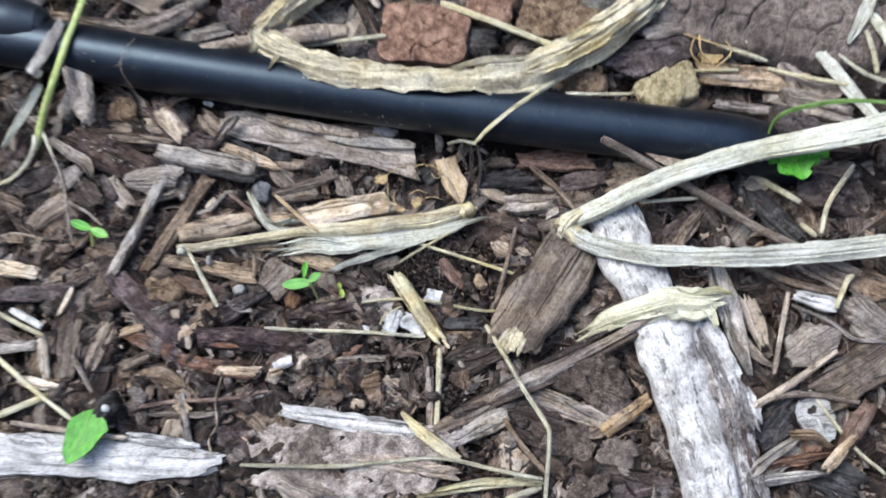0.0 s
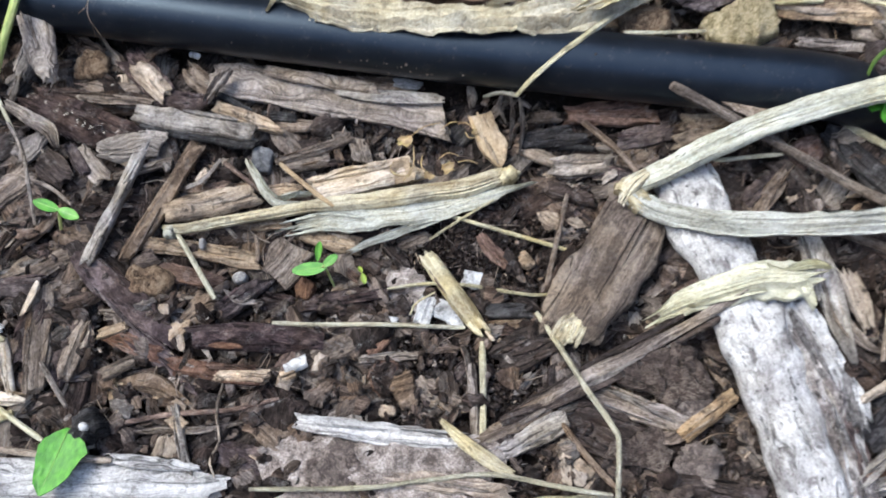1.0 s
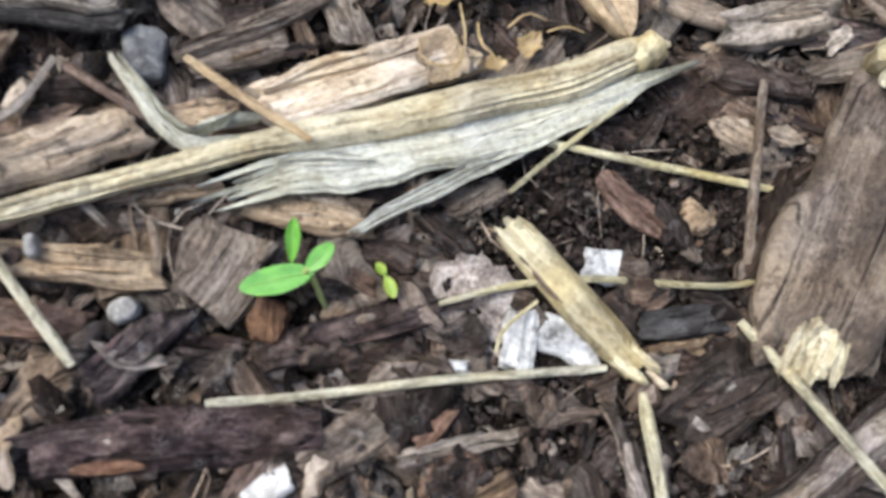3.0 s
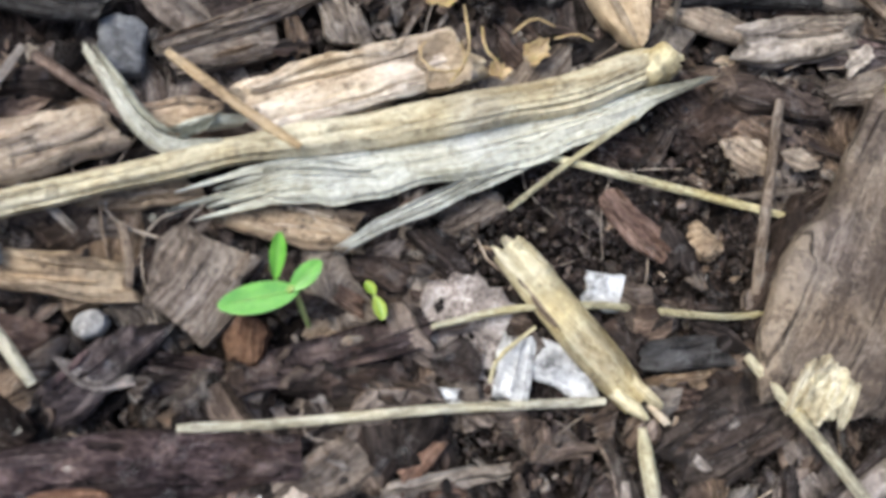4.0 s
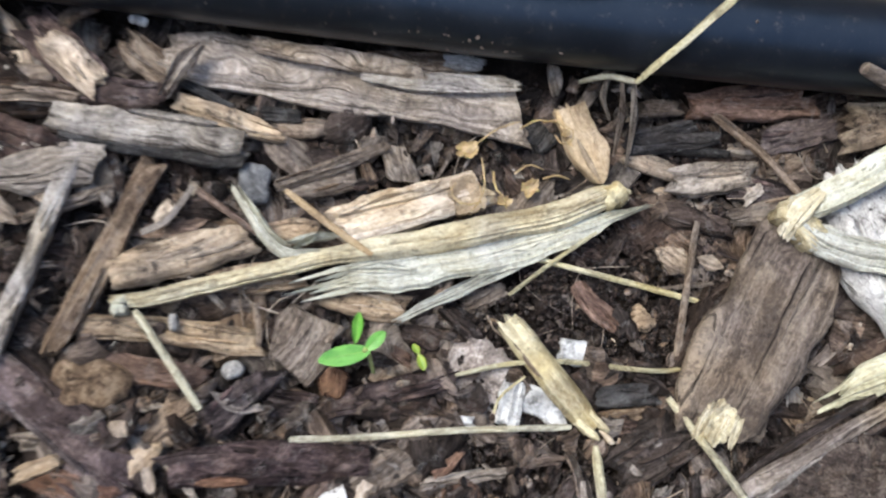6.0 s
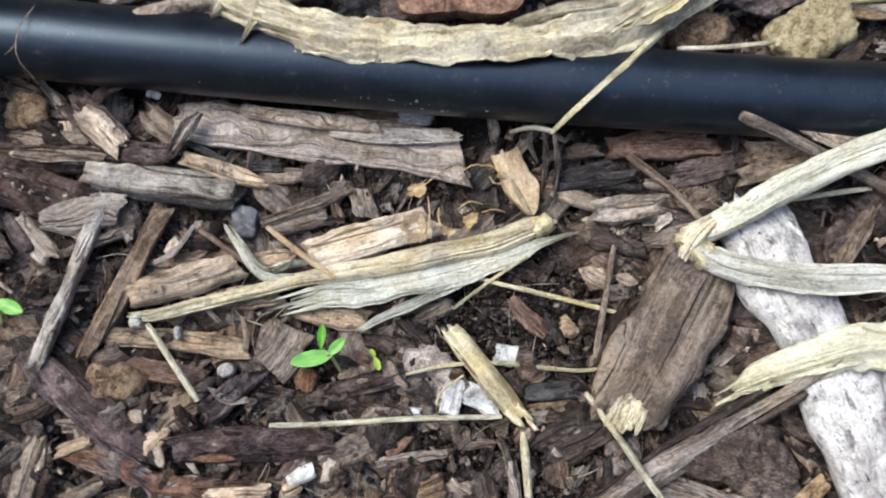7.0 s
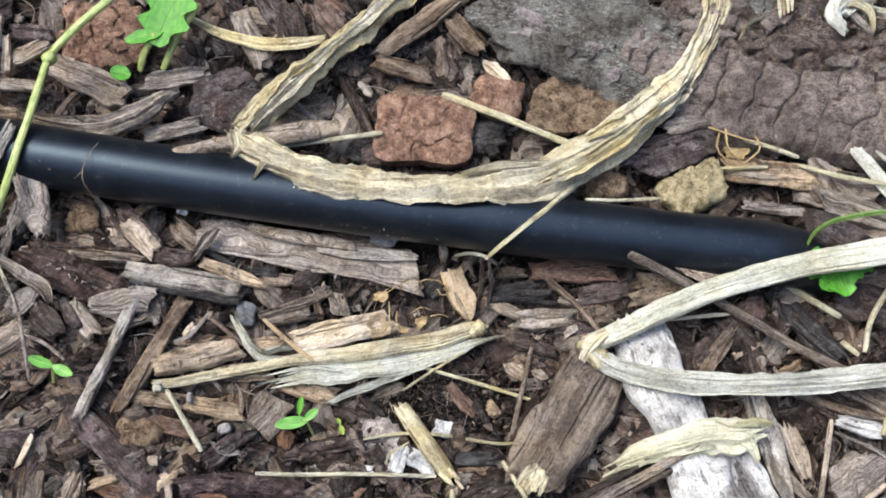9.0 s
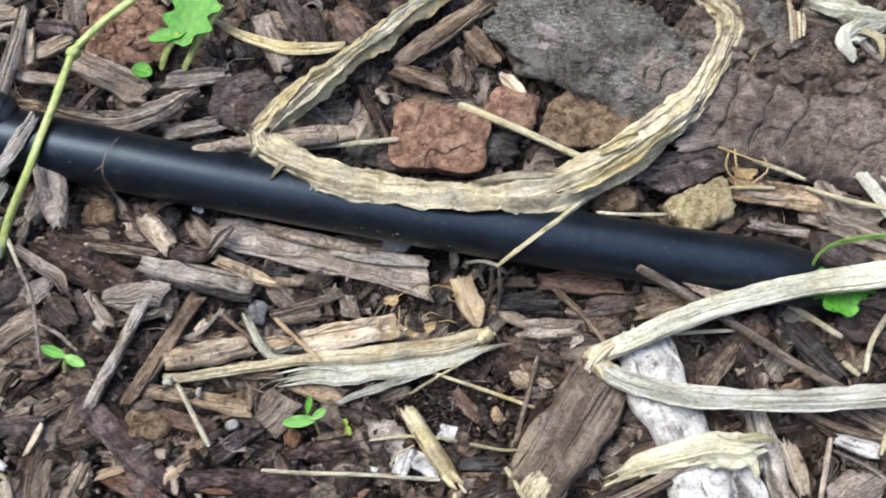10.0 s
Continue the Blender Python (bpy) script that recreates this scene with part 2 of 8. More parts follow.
SILVER = grainy("silver_wood", (0.12, 0.108, 0.102), (0.38, 0.365, 0.355), (0.60, 0.59, 0.58), stains=0.35, cast=0.2)
ASH = grainy("ash_grey_wood", (0.055, 0.045, 0.039), (0.26, 0.231, 0.205), (0.54, 0.50, 0.455), stains=0.45, across=14, bleach=0.6, sat=0.62)
DRIFT = grainy("driftwood_brown", (0.028, 0.019, 0.0135), (0.092, 0.069, 0.053), (0.235, 0.188, 0.146), stains=0.6, across=15, along=0.3, bleach=0.6, sat=0.56, wave=0.05, splits=1.0)
FADED = grainy("faded_wood", (0.050, 0.036, 0.027), (0.245, 0.193, 0.150), (0.52, 0.44, 0.365), stains=0.4, across=19, along=0.35, bleach=0.6, sat=0.62, wave=0.85)
CHAR = grainy("blackened_wood", (0.006, 0.006, 0.0065), (0.024, 0.022, 0.023), (0.10, 0.094, 0.095), rough=0.72, shine=0.3, spread=0.75)
REDWOOD = grainy("red_brown_wood", (0.028, 0.0145, 0.010), (0.105, 0.061, 0.044), (0.25, 0.163, 0.122), rough=0.72, shine=0.3, spread=0.75, across=14, along=1.6, bleach=0.3, sat=0.7)
PLUM = grainy("purple_brown_bark", (0.013, 0.0092, 0.0096), (0.053, 0.038, 0.0375), (0.175, 0.132, 0.124), across=8, along=2.2, rough=0.66, shine=0.4, spread=0.75, bleach=0.35, sat=0.67, glint=0.35)
STRAW = grainy("dry_straw", (0.18, 0.155, 0.095), (0.41, 0.382, 0.268), (0.60, 0.573, 0.45), across=18, along=0.5, stains=0.3, vary=0.4, rough=0.6, splits=0.25, sat=0.85)
DRYLEAF = grainy("dry_leaf", (0.20, 0.155, 0.085), (0.405, 0.355, 0.235), (0.61, 0.565, 0.415), across=8, along=0.45, stains=0.35, bump=0.7, rough=0.7, vary=0.15, splits=0.35, sat=0.76)
STALK = grainy("bleached_stalk", (0.20, 0.195, 0.14), (0.395, 0.395, 0.32), (0.56, 0.565, 0.49), across=9, along=0.5, stains=0.45, stain=(0.20, 0.18, 0.11), speck=0.8, rough=0.75, vary=0.15, splits=0.15, sat=0.62, bump=0.7, dash=(1.6, 15), cast=0.4)
HUSKY = grainy("yellow_husk", (0.26, 0.245, 0.15), (0.48, 0.465, 0.33), (0.63, 0.62, 0.48), across=8, along=0.5, stains=0.3, stain=(0.24, 0.21, 0.12), speck=0.35, rough=0.75, vary=0.15, splits=0.2, sat=0.78, bump=0.7, dash=(1.6, 12), cast=0.4)
BIRCH = grainy("white_bark", (0.10, 0.085, 0.08), (0.50, 0.49, 0.48), (0.74, 0.735, 0.73), across=5.5, along=1.2, stains=0.55, stain=(0.17, 0.142, 0.14), speck=0.95, bump=1.2, vary=0.1, splits=0.7, bleach=0.85, dash=(2.2, 6), cast=0.2)
PAPER = grainy("white_paper_bark", (0.16, 0.15, 0.14), (0.50, 0.50, 0.49), (0.74, 0.745, 0.74), across=4, along=3, stains=0.5, speck=0.2, dash=(4, 7), cast=0.2, splits=0.3)
BLADE = leafy("grass_green", (0.075, 0.150, 0.028), (0.16, 0.25, 0.07), rough=0.5)
SPROUT = leafy("seedling_leaf", (0.06, 0.20, 0.022), (0.13, 0.32, 0.05))
GREEN = leafy("green_leaf", (0.03, 0.14, 0.008), (0.08, 0.28, 0.02), rough=0.6)
STEM = leafy("green_stem", (0.20, 0.26, 0.075), (0.38, 0.42, 0.17))
TIRED = leafy("yellowing_leaf", (0.13, 0.20, 0.02), (0.24, 0.30, 0.05))
RIB = leafy("pale_leaf_rib", (0.13, 0.27, 0.05), (0.19, 0.36, 0.09))
GOLD = leafy("golden_husk", (0.16, 0.105, 0.045), (0.36, 0.265, 0.13), rough=0.5)
BRICK = cracked("red_bark", (0.088, 0.044, 0.029), (0.245, 0.139, 0.094), (0.41, 0.265, 0.19), cell=170, cracks=0.8, bump=0.6, blotch=0.35, flecks=0.25)
PEEL = grainy("peeling_bark", (0.045, 0.036, 0.036), (0.185, 0.158, 0.155), (0.52, 0.49, 0.475), across=9, along=1.4, stains=0.5, bleach=0.7, bump=1.2, cast=0.3, speck=0.6, dash=(3, 7))
BARKGREY = cracked("grey_bark", (0.045, 0.036, 0.030), (0.150, 0.128, 0.108), (0.30, 0.272, 0.238), cell=300, lichen=(0.235, 0.232, 0.215), cracks=0.12, bump=1.0, spread=0.35, flecks=0.5, dust=(0.52, 0.515, 0.48))
BARKDARK = cracked("dark_bark", (0.048, 0.036, 0.031), (0.138, 0.108, 0.096), (0.27, 0.222, 0.195), cell=190, cracks=0.2, bump=0.7, rough=0.62, blotch=0.5, flecks=0.3, dust=(0.30, 0.25, 0.22))
BARKTAN = cracked("tan_bark", (0.065, 0.038, 0.022), (0.26, 0.172, 0.105), (0.48, 0.355, 0.24), cell=220, cracks=0.2, bump=0.9, blotch=0.5)
BARKRED = cracked("reddish_bark", (0.040, 0.026, 0.021), (0.135, 0.095, 0.079), (0.31, 0.243, 0.205), cell=260, cracks=0.2, bump=1.0, flecks=0.3, blotch=0.5, dust=(0.40, 0.33, 0.27))
BARKMAUVE = cracked("mauve_bark", (0.070, 0.056, 0.055), (0.190, 0.160, 0.158), (0.33, 0.295, 0.285), cell=240, cracks=0.25, bump=0.6)
BARKPINK = cracked("pinkish_bark", (0.080, 0.063, 0.055), (0.235, 0.198, 0.178), (0.42, 0.375, 0.345), cell=240, cracks=0.15, bump=0.5, blotch=0.4, flecks=0.3)
CRUST = cracked("yellow_crust", (0.24, 0.185, 0.085), (0.64, 0.53, 0.31), (0.80, 0.70, 0.48), cell=300, cracks=0.2, bump=0.9, blotch=0.25)
SLATE = cracked("blue_grey_stone", (0.045, 0.045, 0.048), (0.088, 0.089, 0.094), (0.15, 0.152, 0.158), cell=300, cracks=0.0, bump=0.3)
STONE = cracked("grey_stone", (0.13, 0.125, 0.12), (0.23, 0.22, 0.21), (0.33, 0.32, 0.31), cell=300, cracks=0.0, bump=0.2)
MULCH_BROWN = grainy("mulch_brown", (0.012, 0.0078, 0.006), (0.062, 0.0425, 0.032), (0.21, 0.153, 0.116), vary=1.3, loose=True, rough=0.72, shine=0.3, spread=0.75, across=16, along=1.2, bleach=0.35, sat=0.58, glint=0.3)
MULCH_DARK = grainy("mulch_dark", (0.0045, 0.0031, 0.0028), (0.0185, 0.0125, 0.0108), (0.085, 0.060, 0.051), vary=1.2, loose=True, rough=0.68, shine=0.35, spread=0.75, across=14, along=1.6, bleach=0.3, sat=0.58, glint=0.35)
MULCH_GREY = grainy("mulch_grey", (0.022, 0.016, 0.013), (0.110, 0.083, 0.067), (0.30, 0.245, 0.205), vary=1.0, loose=True, rough=0.72, shine=0.3, spread=0.75, across=18)
MULCH_TAN = grainy("mulch_tan", (0.095, 0.06, 0.036), (0.25, 0.17, 0.105), (0.42, 0.325, 0.22), vary=0.8, loose=True)


def soil_material():
    m, t, p = _nodes("dark_soil")
    place = t.nodes.new("ShaderNodeNewGeometry").outputs["Position"]
    a = _node(t, "ShaderNodeTexNoise", [(0, place)], Scale=160.0, Detail=8.0, Roughness=0.7)
    b = _node(t, "ShaderNodeTexNoise", [(0, place)], Scale=1100.0, Detail=4.0, Roughness=0.7)
    mix = _math(t, "ADD", _math(t, "MULTIPLY", a.outputs[0], 0.5), _math(t, "MULTIPLY", b.outputs[0], 0.5))
    t.links.new(_ramp(t, mix, ((0.35, (0.006, 0.0046, 0.004)), (0.52, (0.018, 0.0132, 0.0108)), (0.7, (0.055, 0.041, 0.033)))), p.inputs["Base Color"])
    p.inputs["Roughness"].default_value = 0.9
    p.inputs["Specular IOR Level"].default_value = 0.1
    bump = _node(t, "ShaderNodeBump", [("Height", mix)], Strength=0.8, Distance=0.002)
    t.links.new(bump.outputs[0], p.inputs["Normal"])
    return m


def plastic_material(name, base, rough):
    """Black plastic with a film of dust and fine scuffs."""
    m, t, p = _nodes(name)
    place = t.nodes.new("ShaderNodeTexCoord").outputs["Object"]
    a = _node(t, "ShaderNodeTexNoise", [(0, place)], Scale=120.0, Detail=6.0, Roughness=0.7)
    b = _node(t, "ShaderNodeTexNoise", [(0, place)], Scale=1500.0, Detail=3.0, Roughness=0.6)
    t.links.new(_ramp(t, a.outputs[0], ((0.4, base), (0.75, tuple(v * 1.7 + 0.003 for v in base)))), (dust := t.nodes.new("ShaderNodeMix")).inputs[6])
    dust.data_type = "RGBA"
    dust.inputs[7].default_value = (0.10, 0.09, 0.08, 1)
    specks = _node(t, "ShaderNodeTexNoise", [(0, place)], Scale=520.0, Detail=5.0, Roughness=0.75)
    t.links.new(_math(t, "MULTIPLY", _ramp(t, specks.outputs[0], ((0.58, (0, 0, 0)), (0.70, (1, 1, 1)))), 0.35), dust.inputs[0])
    t.links.new(dust.outputs[2], p.inputs["Base Color"])
    t.links.new(_math(t, "ADD", rough, _math(t, "MULTIPLY", a.outputs[0], 0.12)), p.inputs["Roughness"])
    bump = _node(t, "ShaderNodeBump", [("Height", b.outputs[0])], Strength=0.08, Distance=0.0004)
    p.inputs["Specular IOR Level"].default_value = 0.37
    # the sky's blue is put into the colour of the reflections
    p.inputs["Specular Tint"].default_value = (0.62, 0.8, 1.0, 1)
    t.links.new(bump.outputs[0], p.inputs["Normal"])
    return m


SOIL = soil_material()
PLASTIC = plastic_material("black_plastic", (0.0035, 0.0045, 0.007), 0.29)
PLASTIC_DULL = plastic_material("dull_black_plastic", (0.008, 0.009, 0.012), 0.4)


# ---- mesh helpers, in centimetres ----
def mesh_from(name, verts, faces, uvs, material, smooth=True, facet=38):
    me = bpy.data.meshes.new(name)
    me.from_pydata((np.asarray(verts) * CM).tolist(), [], faces)
    index = np.empty(len(me.loops), int)
    me.loops.foreach_get("vertex_index", index)
    layer = me.uv_layers.new(name="UVMap")
    layer.data.foreach_set("uv", np.asarray(uvs, float)[index].ravel())
    if smooth:
        me.polygons.foreach_set("use_smooth", [True] * len(me.polygons))
        me.set_sharp_from_angle(angle=radians(facet))
    me.materials.append(material)
    return me


def part(name, data, parent, label=""):
    ob = new(name, data)
    ob.parent = parent
    if label:
        ob["label"] = label
    return ob


def attach(child, host):
    """Hang a part under another part of the same thing, where it is."""
    child.parent = host
    return child


def holder(name, x, y, z):
    ob = new(name)
    ob.empty_display_size = 0.01
    ob.location = (x * CM, y * CM, z * CM)
    return ob


def chip_shape(L, w, th, seed, taper=(0.8, 1.0, 0.8), bow=0.0, arch=0.0, rag=0.42, ridge=0.06, boxy=3.4, ns=30, nr=28, slant=None, peel=0.5):
    """A splintered length of wood along x with its top at z = 0: an angular outline, ends torn aslant, ridges along it and a layer split off its top."""
    pick = np.random.RandomState(seed + 5000)
    u = np.linspace(0, 1, ns)[:, None]
    ph = (np.arange(nr) / nr * 2 * np.pi - np.pi / 2)[None, :]
    cs, sn = np.cos(ph), np.sin(ph)
    power = 2.0 / boxy
    yy, zz = np.sign(cs) * np.abs(cs) ** power, np.sign(sn) * np.abs(sn) ** power
    rise = np.clip(np.minimum(u, 1 - u) / 0.3, 0, 1) ** 0.7
    wide = np.where(u < 0.5, taper[0], taper[2]) * (1 - rise) + taper[1] * rise
    wide = wide * (1 + 0.2 * (vn(u * L * 1.1, np.sign(yy) * 3 + 9, seed) - 0.5) * 1.5)
    # an outline of straight breaks, its own on either side
    knots = max(4, min(9, int(L * 1.6) + 3))
    at = np.linspace(0, 1, knots) + np.r_[0, pick.uniform(-0.3, 0.3, knots - 2) / knots, 0]
    left, right = 1 + pick.uniform(-0.16, 0.09, knots), 1 + pick.uniform(-0.16, 0.09, knots)
    wide = wide * np.where(yy > 0, np.interp(u, at, left), np.interp(u, at, right))
    tall = th * (0.85 + 0.5 * (vn(u * L * 0.9, 0 * u + 20, seed) - 0.5))
    groove = vn(ph * 0 + cs * 3.2 + seed, sn * 2.2 + u * L * 0.16, seed + 3) - 0.5
    fine = vn(cs * 9.0, sn * 6.0 + u * L * 0.3, seed + 5) - 0.5
    off = 1 + ridge / max(th, 0.1) * (1.4 * groove + 0.9 * fine)
    y = yy * w / 2 * wide * (1 + ridge * 1.2 * groove) + 0.12 * min(w, 0.5) * (vn(u * L * 3.0, np.sign(yy) * 5 + 60, seed) - 0.5) + 0.07 * min(w, 0.6) * (vn(u * L * 8.0, np.sign(yy) * 5 + 70, seed) - 0.5)
    z = (zz - 1) * 0.5 * tall
    z = z + np.maximum(zz, 0) * ((off - 1) * th * 0.8 + 0.16 * th * (fbm(u * L * 1.3, yy * w * 1.6 + 30, seed + 14) - 0.5))
    # a layer that came away from one side of the top, and a lean of the whole face
    side, edge = pick.choice((-1, 1)), pick.uniform(-0.2, 0.6) + 0.5 * (vn(u * L * 0.8, 0 * u + 80, seed + 21) - 0.5) + 0.12 * (vn(u * L * 5, 0 * u + 90, seed + 22) - 0.5)
    shed = np.clip((yy * side - edge) * 7, 0, 1) * (0.4 + 0.6 * (vn(u * L * 0.6, 0 * u + 33, seed + 23) > 0.4))
    z = z - np.maximum(zz, 0) * peel * th * 0.28 * shed - np.maximum(zz, 0) * th * 0.10 * pick.uniform(-1, 1) * yy
    near = np.abs(2 * u - 1)
    tear = np.clip((near - 0.55) / 0.45, 0, 1) ** 1.5
    torn = (vn(cs * 15 + 3, sn * 5 + np.sign(u - 0.5) * 7, seed + 10) - 0.5) * 0.7 + (vn(cs * 2.6 + 5, sn * 1.7 + np.sign(u - 0.5) * 7, seed + 8) - 0.5) * 1.6 + (vn(cs * 7, sn * 4 + np.sign(u - 0.5) * 7, seed + 9) - 0.5) * 0.8
    cut = slant or (pick.normal(0, 0.38), pick.normal(0, 0.38))
    x = (u - 0.5) * L + np.sign(u - 0.5) * tear * torn * rag * 0.72 * w + y * np.where(u < 0.5, cut[0], cut[1]) * np.clip((near - 0.3) / 0.7, 0, 1)
    z = z * (1 - 0.55 * np.clip((near - 0.85) / 0.15, 0, 1)) - 0.1 * th * np.clip((near - 0.85) / 0.15, 0, 1)
    bend = 1 - near**2
    y = y + bow * bend + 0.12 * w * (vn(u * L * 0.5, 0 * u + 40, seed) - 0.5)
    z = z + arch * bend
    v = np.stack([x + 0 * y, y, z], -1).reshape(-1, 3)
    uv = np.stack([v[:, 0] + seed * 1.3, v[:, 1] + v[:, 2] - bow * np.repeat(bend.ravel(), nr) + seed * 3.7], -1)
    f = []
    for s in range(ns - 1):
        for r in range(nr):
            a, b = s * nr + r, s * nr + (r + 1) % nr
            f.append((a, a + nr, b + nr, b))
    ends = np.array([v[:nr].mean(0) + (0.06 * w, 0, 0), v[-nr:].mean(0) - (0.06 * w, 0, 0)])
    n = len(v)
    v, uv = np.vstack([v, ends]), np.vstack([uv, [[seed, seed], [seed + 1, seed]]])
    f += [(n, (r + 1) % nr, r)[::-1] for r in range(nr)]
    k = (ns - 1) * nr
    f += [(n + 1, k + r, k + (r + 1) % nr)[::-1] for r in range(nr)]
    return v, f, uv


def frame_between(a, b, roll=0.0):
    a, b = Vector(a), Vector(b)
    x = (b - a).normalized()
    y = Vector((0, 0, 1)).cross(x).normalized()
    z = x.cross(y)
    m = Matrix((x, y, z)).transposed().to_4x4()
    m.translation = (a + b) / 2 * CM
    return m @ Matrix.Rotation(radians(roll), 4, "X")


FOOT = []


def chip(label, a, b, w, th, material, seed, name="wood_chip", category="wood chip", roll=0.0, group="", **shape):
    """One wood chip from a to b, measured along its upper side; a longer one carries lifted splinters as parts."""
    L = (Vector(b) - Vector(a)).length
    v, f, uv = chip_shape(L, w, th, seed, **shape)
    FOOT.append((a[0], a[1], b[0], b[1], w / 2))
    if L < 0.95 or w < 0.22:
        ob = new(name, mesh_from(name, v, f, uv, material))
        ob.matrix_world = frame_between(a, b, roll)
        return tagged(ob, label, category, group)
    m = frame_between(a, b, roll)
    thing = holder(name, *((Vector(a) + Vector(b)) / 2 - Vector((0, 0, th))))
    m.translation -= thing.location
    part("body", mesh_from("body", v, f, uv, material), thing).matrix_basis = m
    pick = np.random.RandomState(seed + 9000)
    for k in range(2 + int(L > 1.8) + int(w > 0.6)):
        span, thin = L * pick.uniform(0.28, 0.6), w * pick.uniform(0.10, 0.20)
        at = pick.uniform(-0.5, 0.5) * (L - span * 0.8)
        v, f, uv = chip_shape(span, thin, min(th * 0.5, 0.18), seed + 700 + k, taper=(0.3, 1, 0.3), rag=0.8, ridge=0.03, ns=16, nr=12)
        tilt = pose(at * CM, w * pick.uniform(-0.42, 0.42) * CM, (0.02 + 0.02 * pick.rand()) * CM, 0, pick.uniform(-2.5, 2.5), pick.uniform(-5, 5))
        part("splinter", mesh_from("splinter", v, f, uv, material), thing).matrix_basis = m @ tilt
    return tagged(thing, label, category, group)


def spline(points, n):
    p = np.array(points, float)
    p = np.vstack([2 * p[0] - p[1], p, 2 * p[-1] - p[-2]])
    s = np.linspace(0, len(points) - 1 - 1e-9, n)
    i = s.astype(int)
    t = (s - i)[:, None]
    a, b, c, d = p[i], p[i + 1], p[i + 2], p[i + 3]
    return 0.5 * (2 * b + (c - a) * t + (2 * a - 5 * b + 4 * c - d) * t**2 + (3 * b - a - 3 * c + d) * t**3)


def frames_along(p):
    d = np.gradient(p, axis=0)
    d /= np.linalg.norm(d, axis=1)[:, None]
    side = np.cross((0, 0, 1.0), d)
    side /= np.linalg.norm(side, axis=1)[:, None] + 1e-9
    return d, side, np.cross(d, side)


def stick_shape(points, r0, r1, seed, rough=0.12, nr=9, flat=1.0, n=0):
    """A round stem along a bent line."""
    length = sum((Vector(q) - Vector(p)).length for p, q in zip(points, points[1:]))
    n = n or max(6, min(60, int(length * 5)))
    p = spline(points, n)
    d, side, up = frames_along(p)
    s = np.linspace(0, 1, n)[:, None]
    ph = (np.arange(nr) / nr * 2 * np.pi - np.pi / 2)[None, :]
    r = (r0 + (r1 - r0) * s) * (0.72 + 0.28 * np.clip(np.minimum(s, 1 - s) * length / (2.5 * max(r0, r1)) + 0.15, 0, 1)) * (1 + rough * 2 * (vn(s * length * 1.5, np.cos(ph) * 1.5, seed) - 0.5))
    v = p[:, None] + (r * np.cos(ph))[..., None] * side[:, None] + (r * np.sin(ph) * flat)[..., None] * up[:, None]
    uv = np.stack([np.broadcast_to(s * length + seed, r.shape), np.broadcast_to(ph * max(r0, r1) + seed * 2.1, r.shape)], -1).reshape(-1, 2)
    v = v.reshape(-1, 3)
    f = [(k * nr + q, k * nr + (q + 1) % nr, (k + 1) * nr + (q + 1) % nr, (k + 1) * nr + q) for k in range(n - 1) for q in range(nr)]
    f.append(tuple(range(nr))[::-1])
    f.append(tuple((n - 1) * nr + q for q in range(nr)))
    return v, f, uv


def stick(label, points, r0, r1, material, seed, name="straw", category="straw", group="", **shape):
    v, f, uv = stick_shape(points, r0, r1, seed, **shape)
    base = np.array(points[0], float)
    ob = new(name, mesh_from(name, v - base, f, uv, material))
    ob.location = Vector(base) * CM
    return tagged(ob, label, category, group)


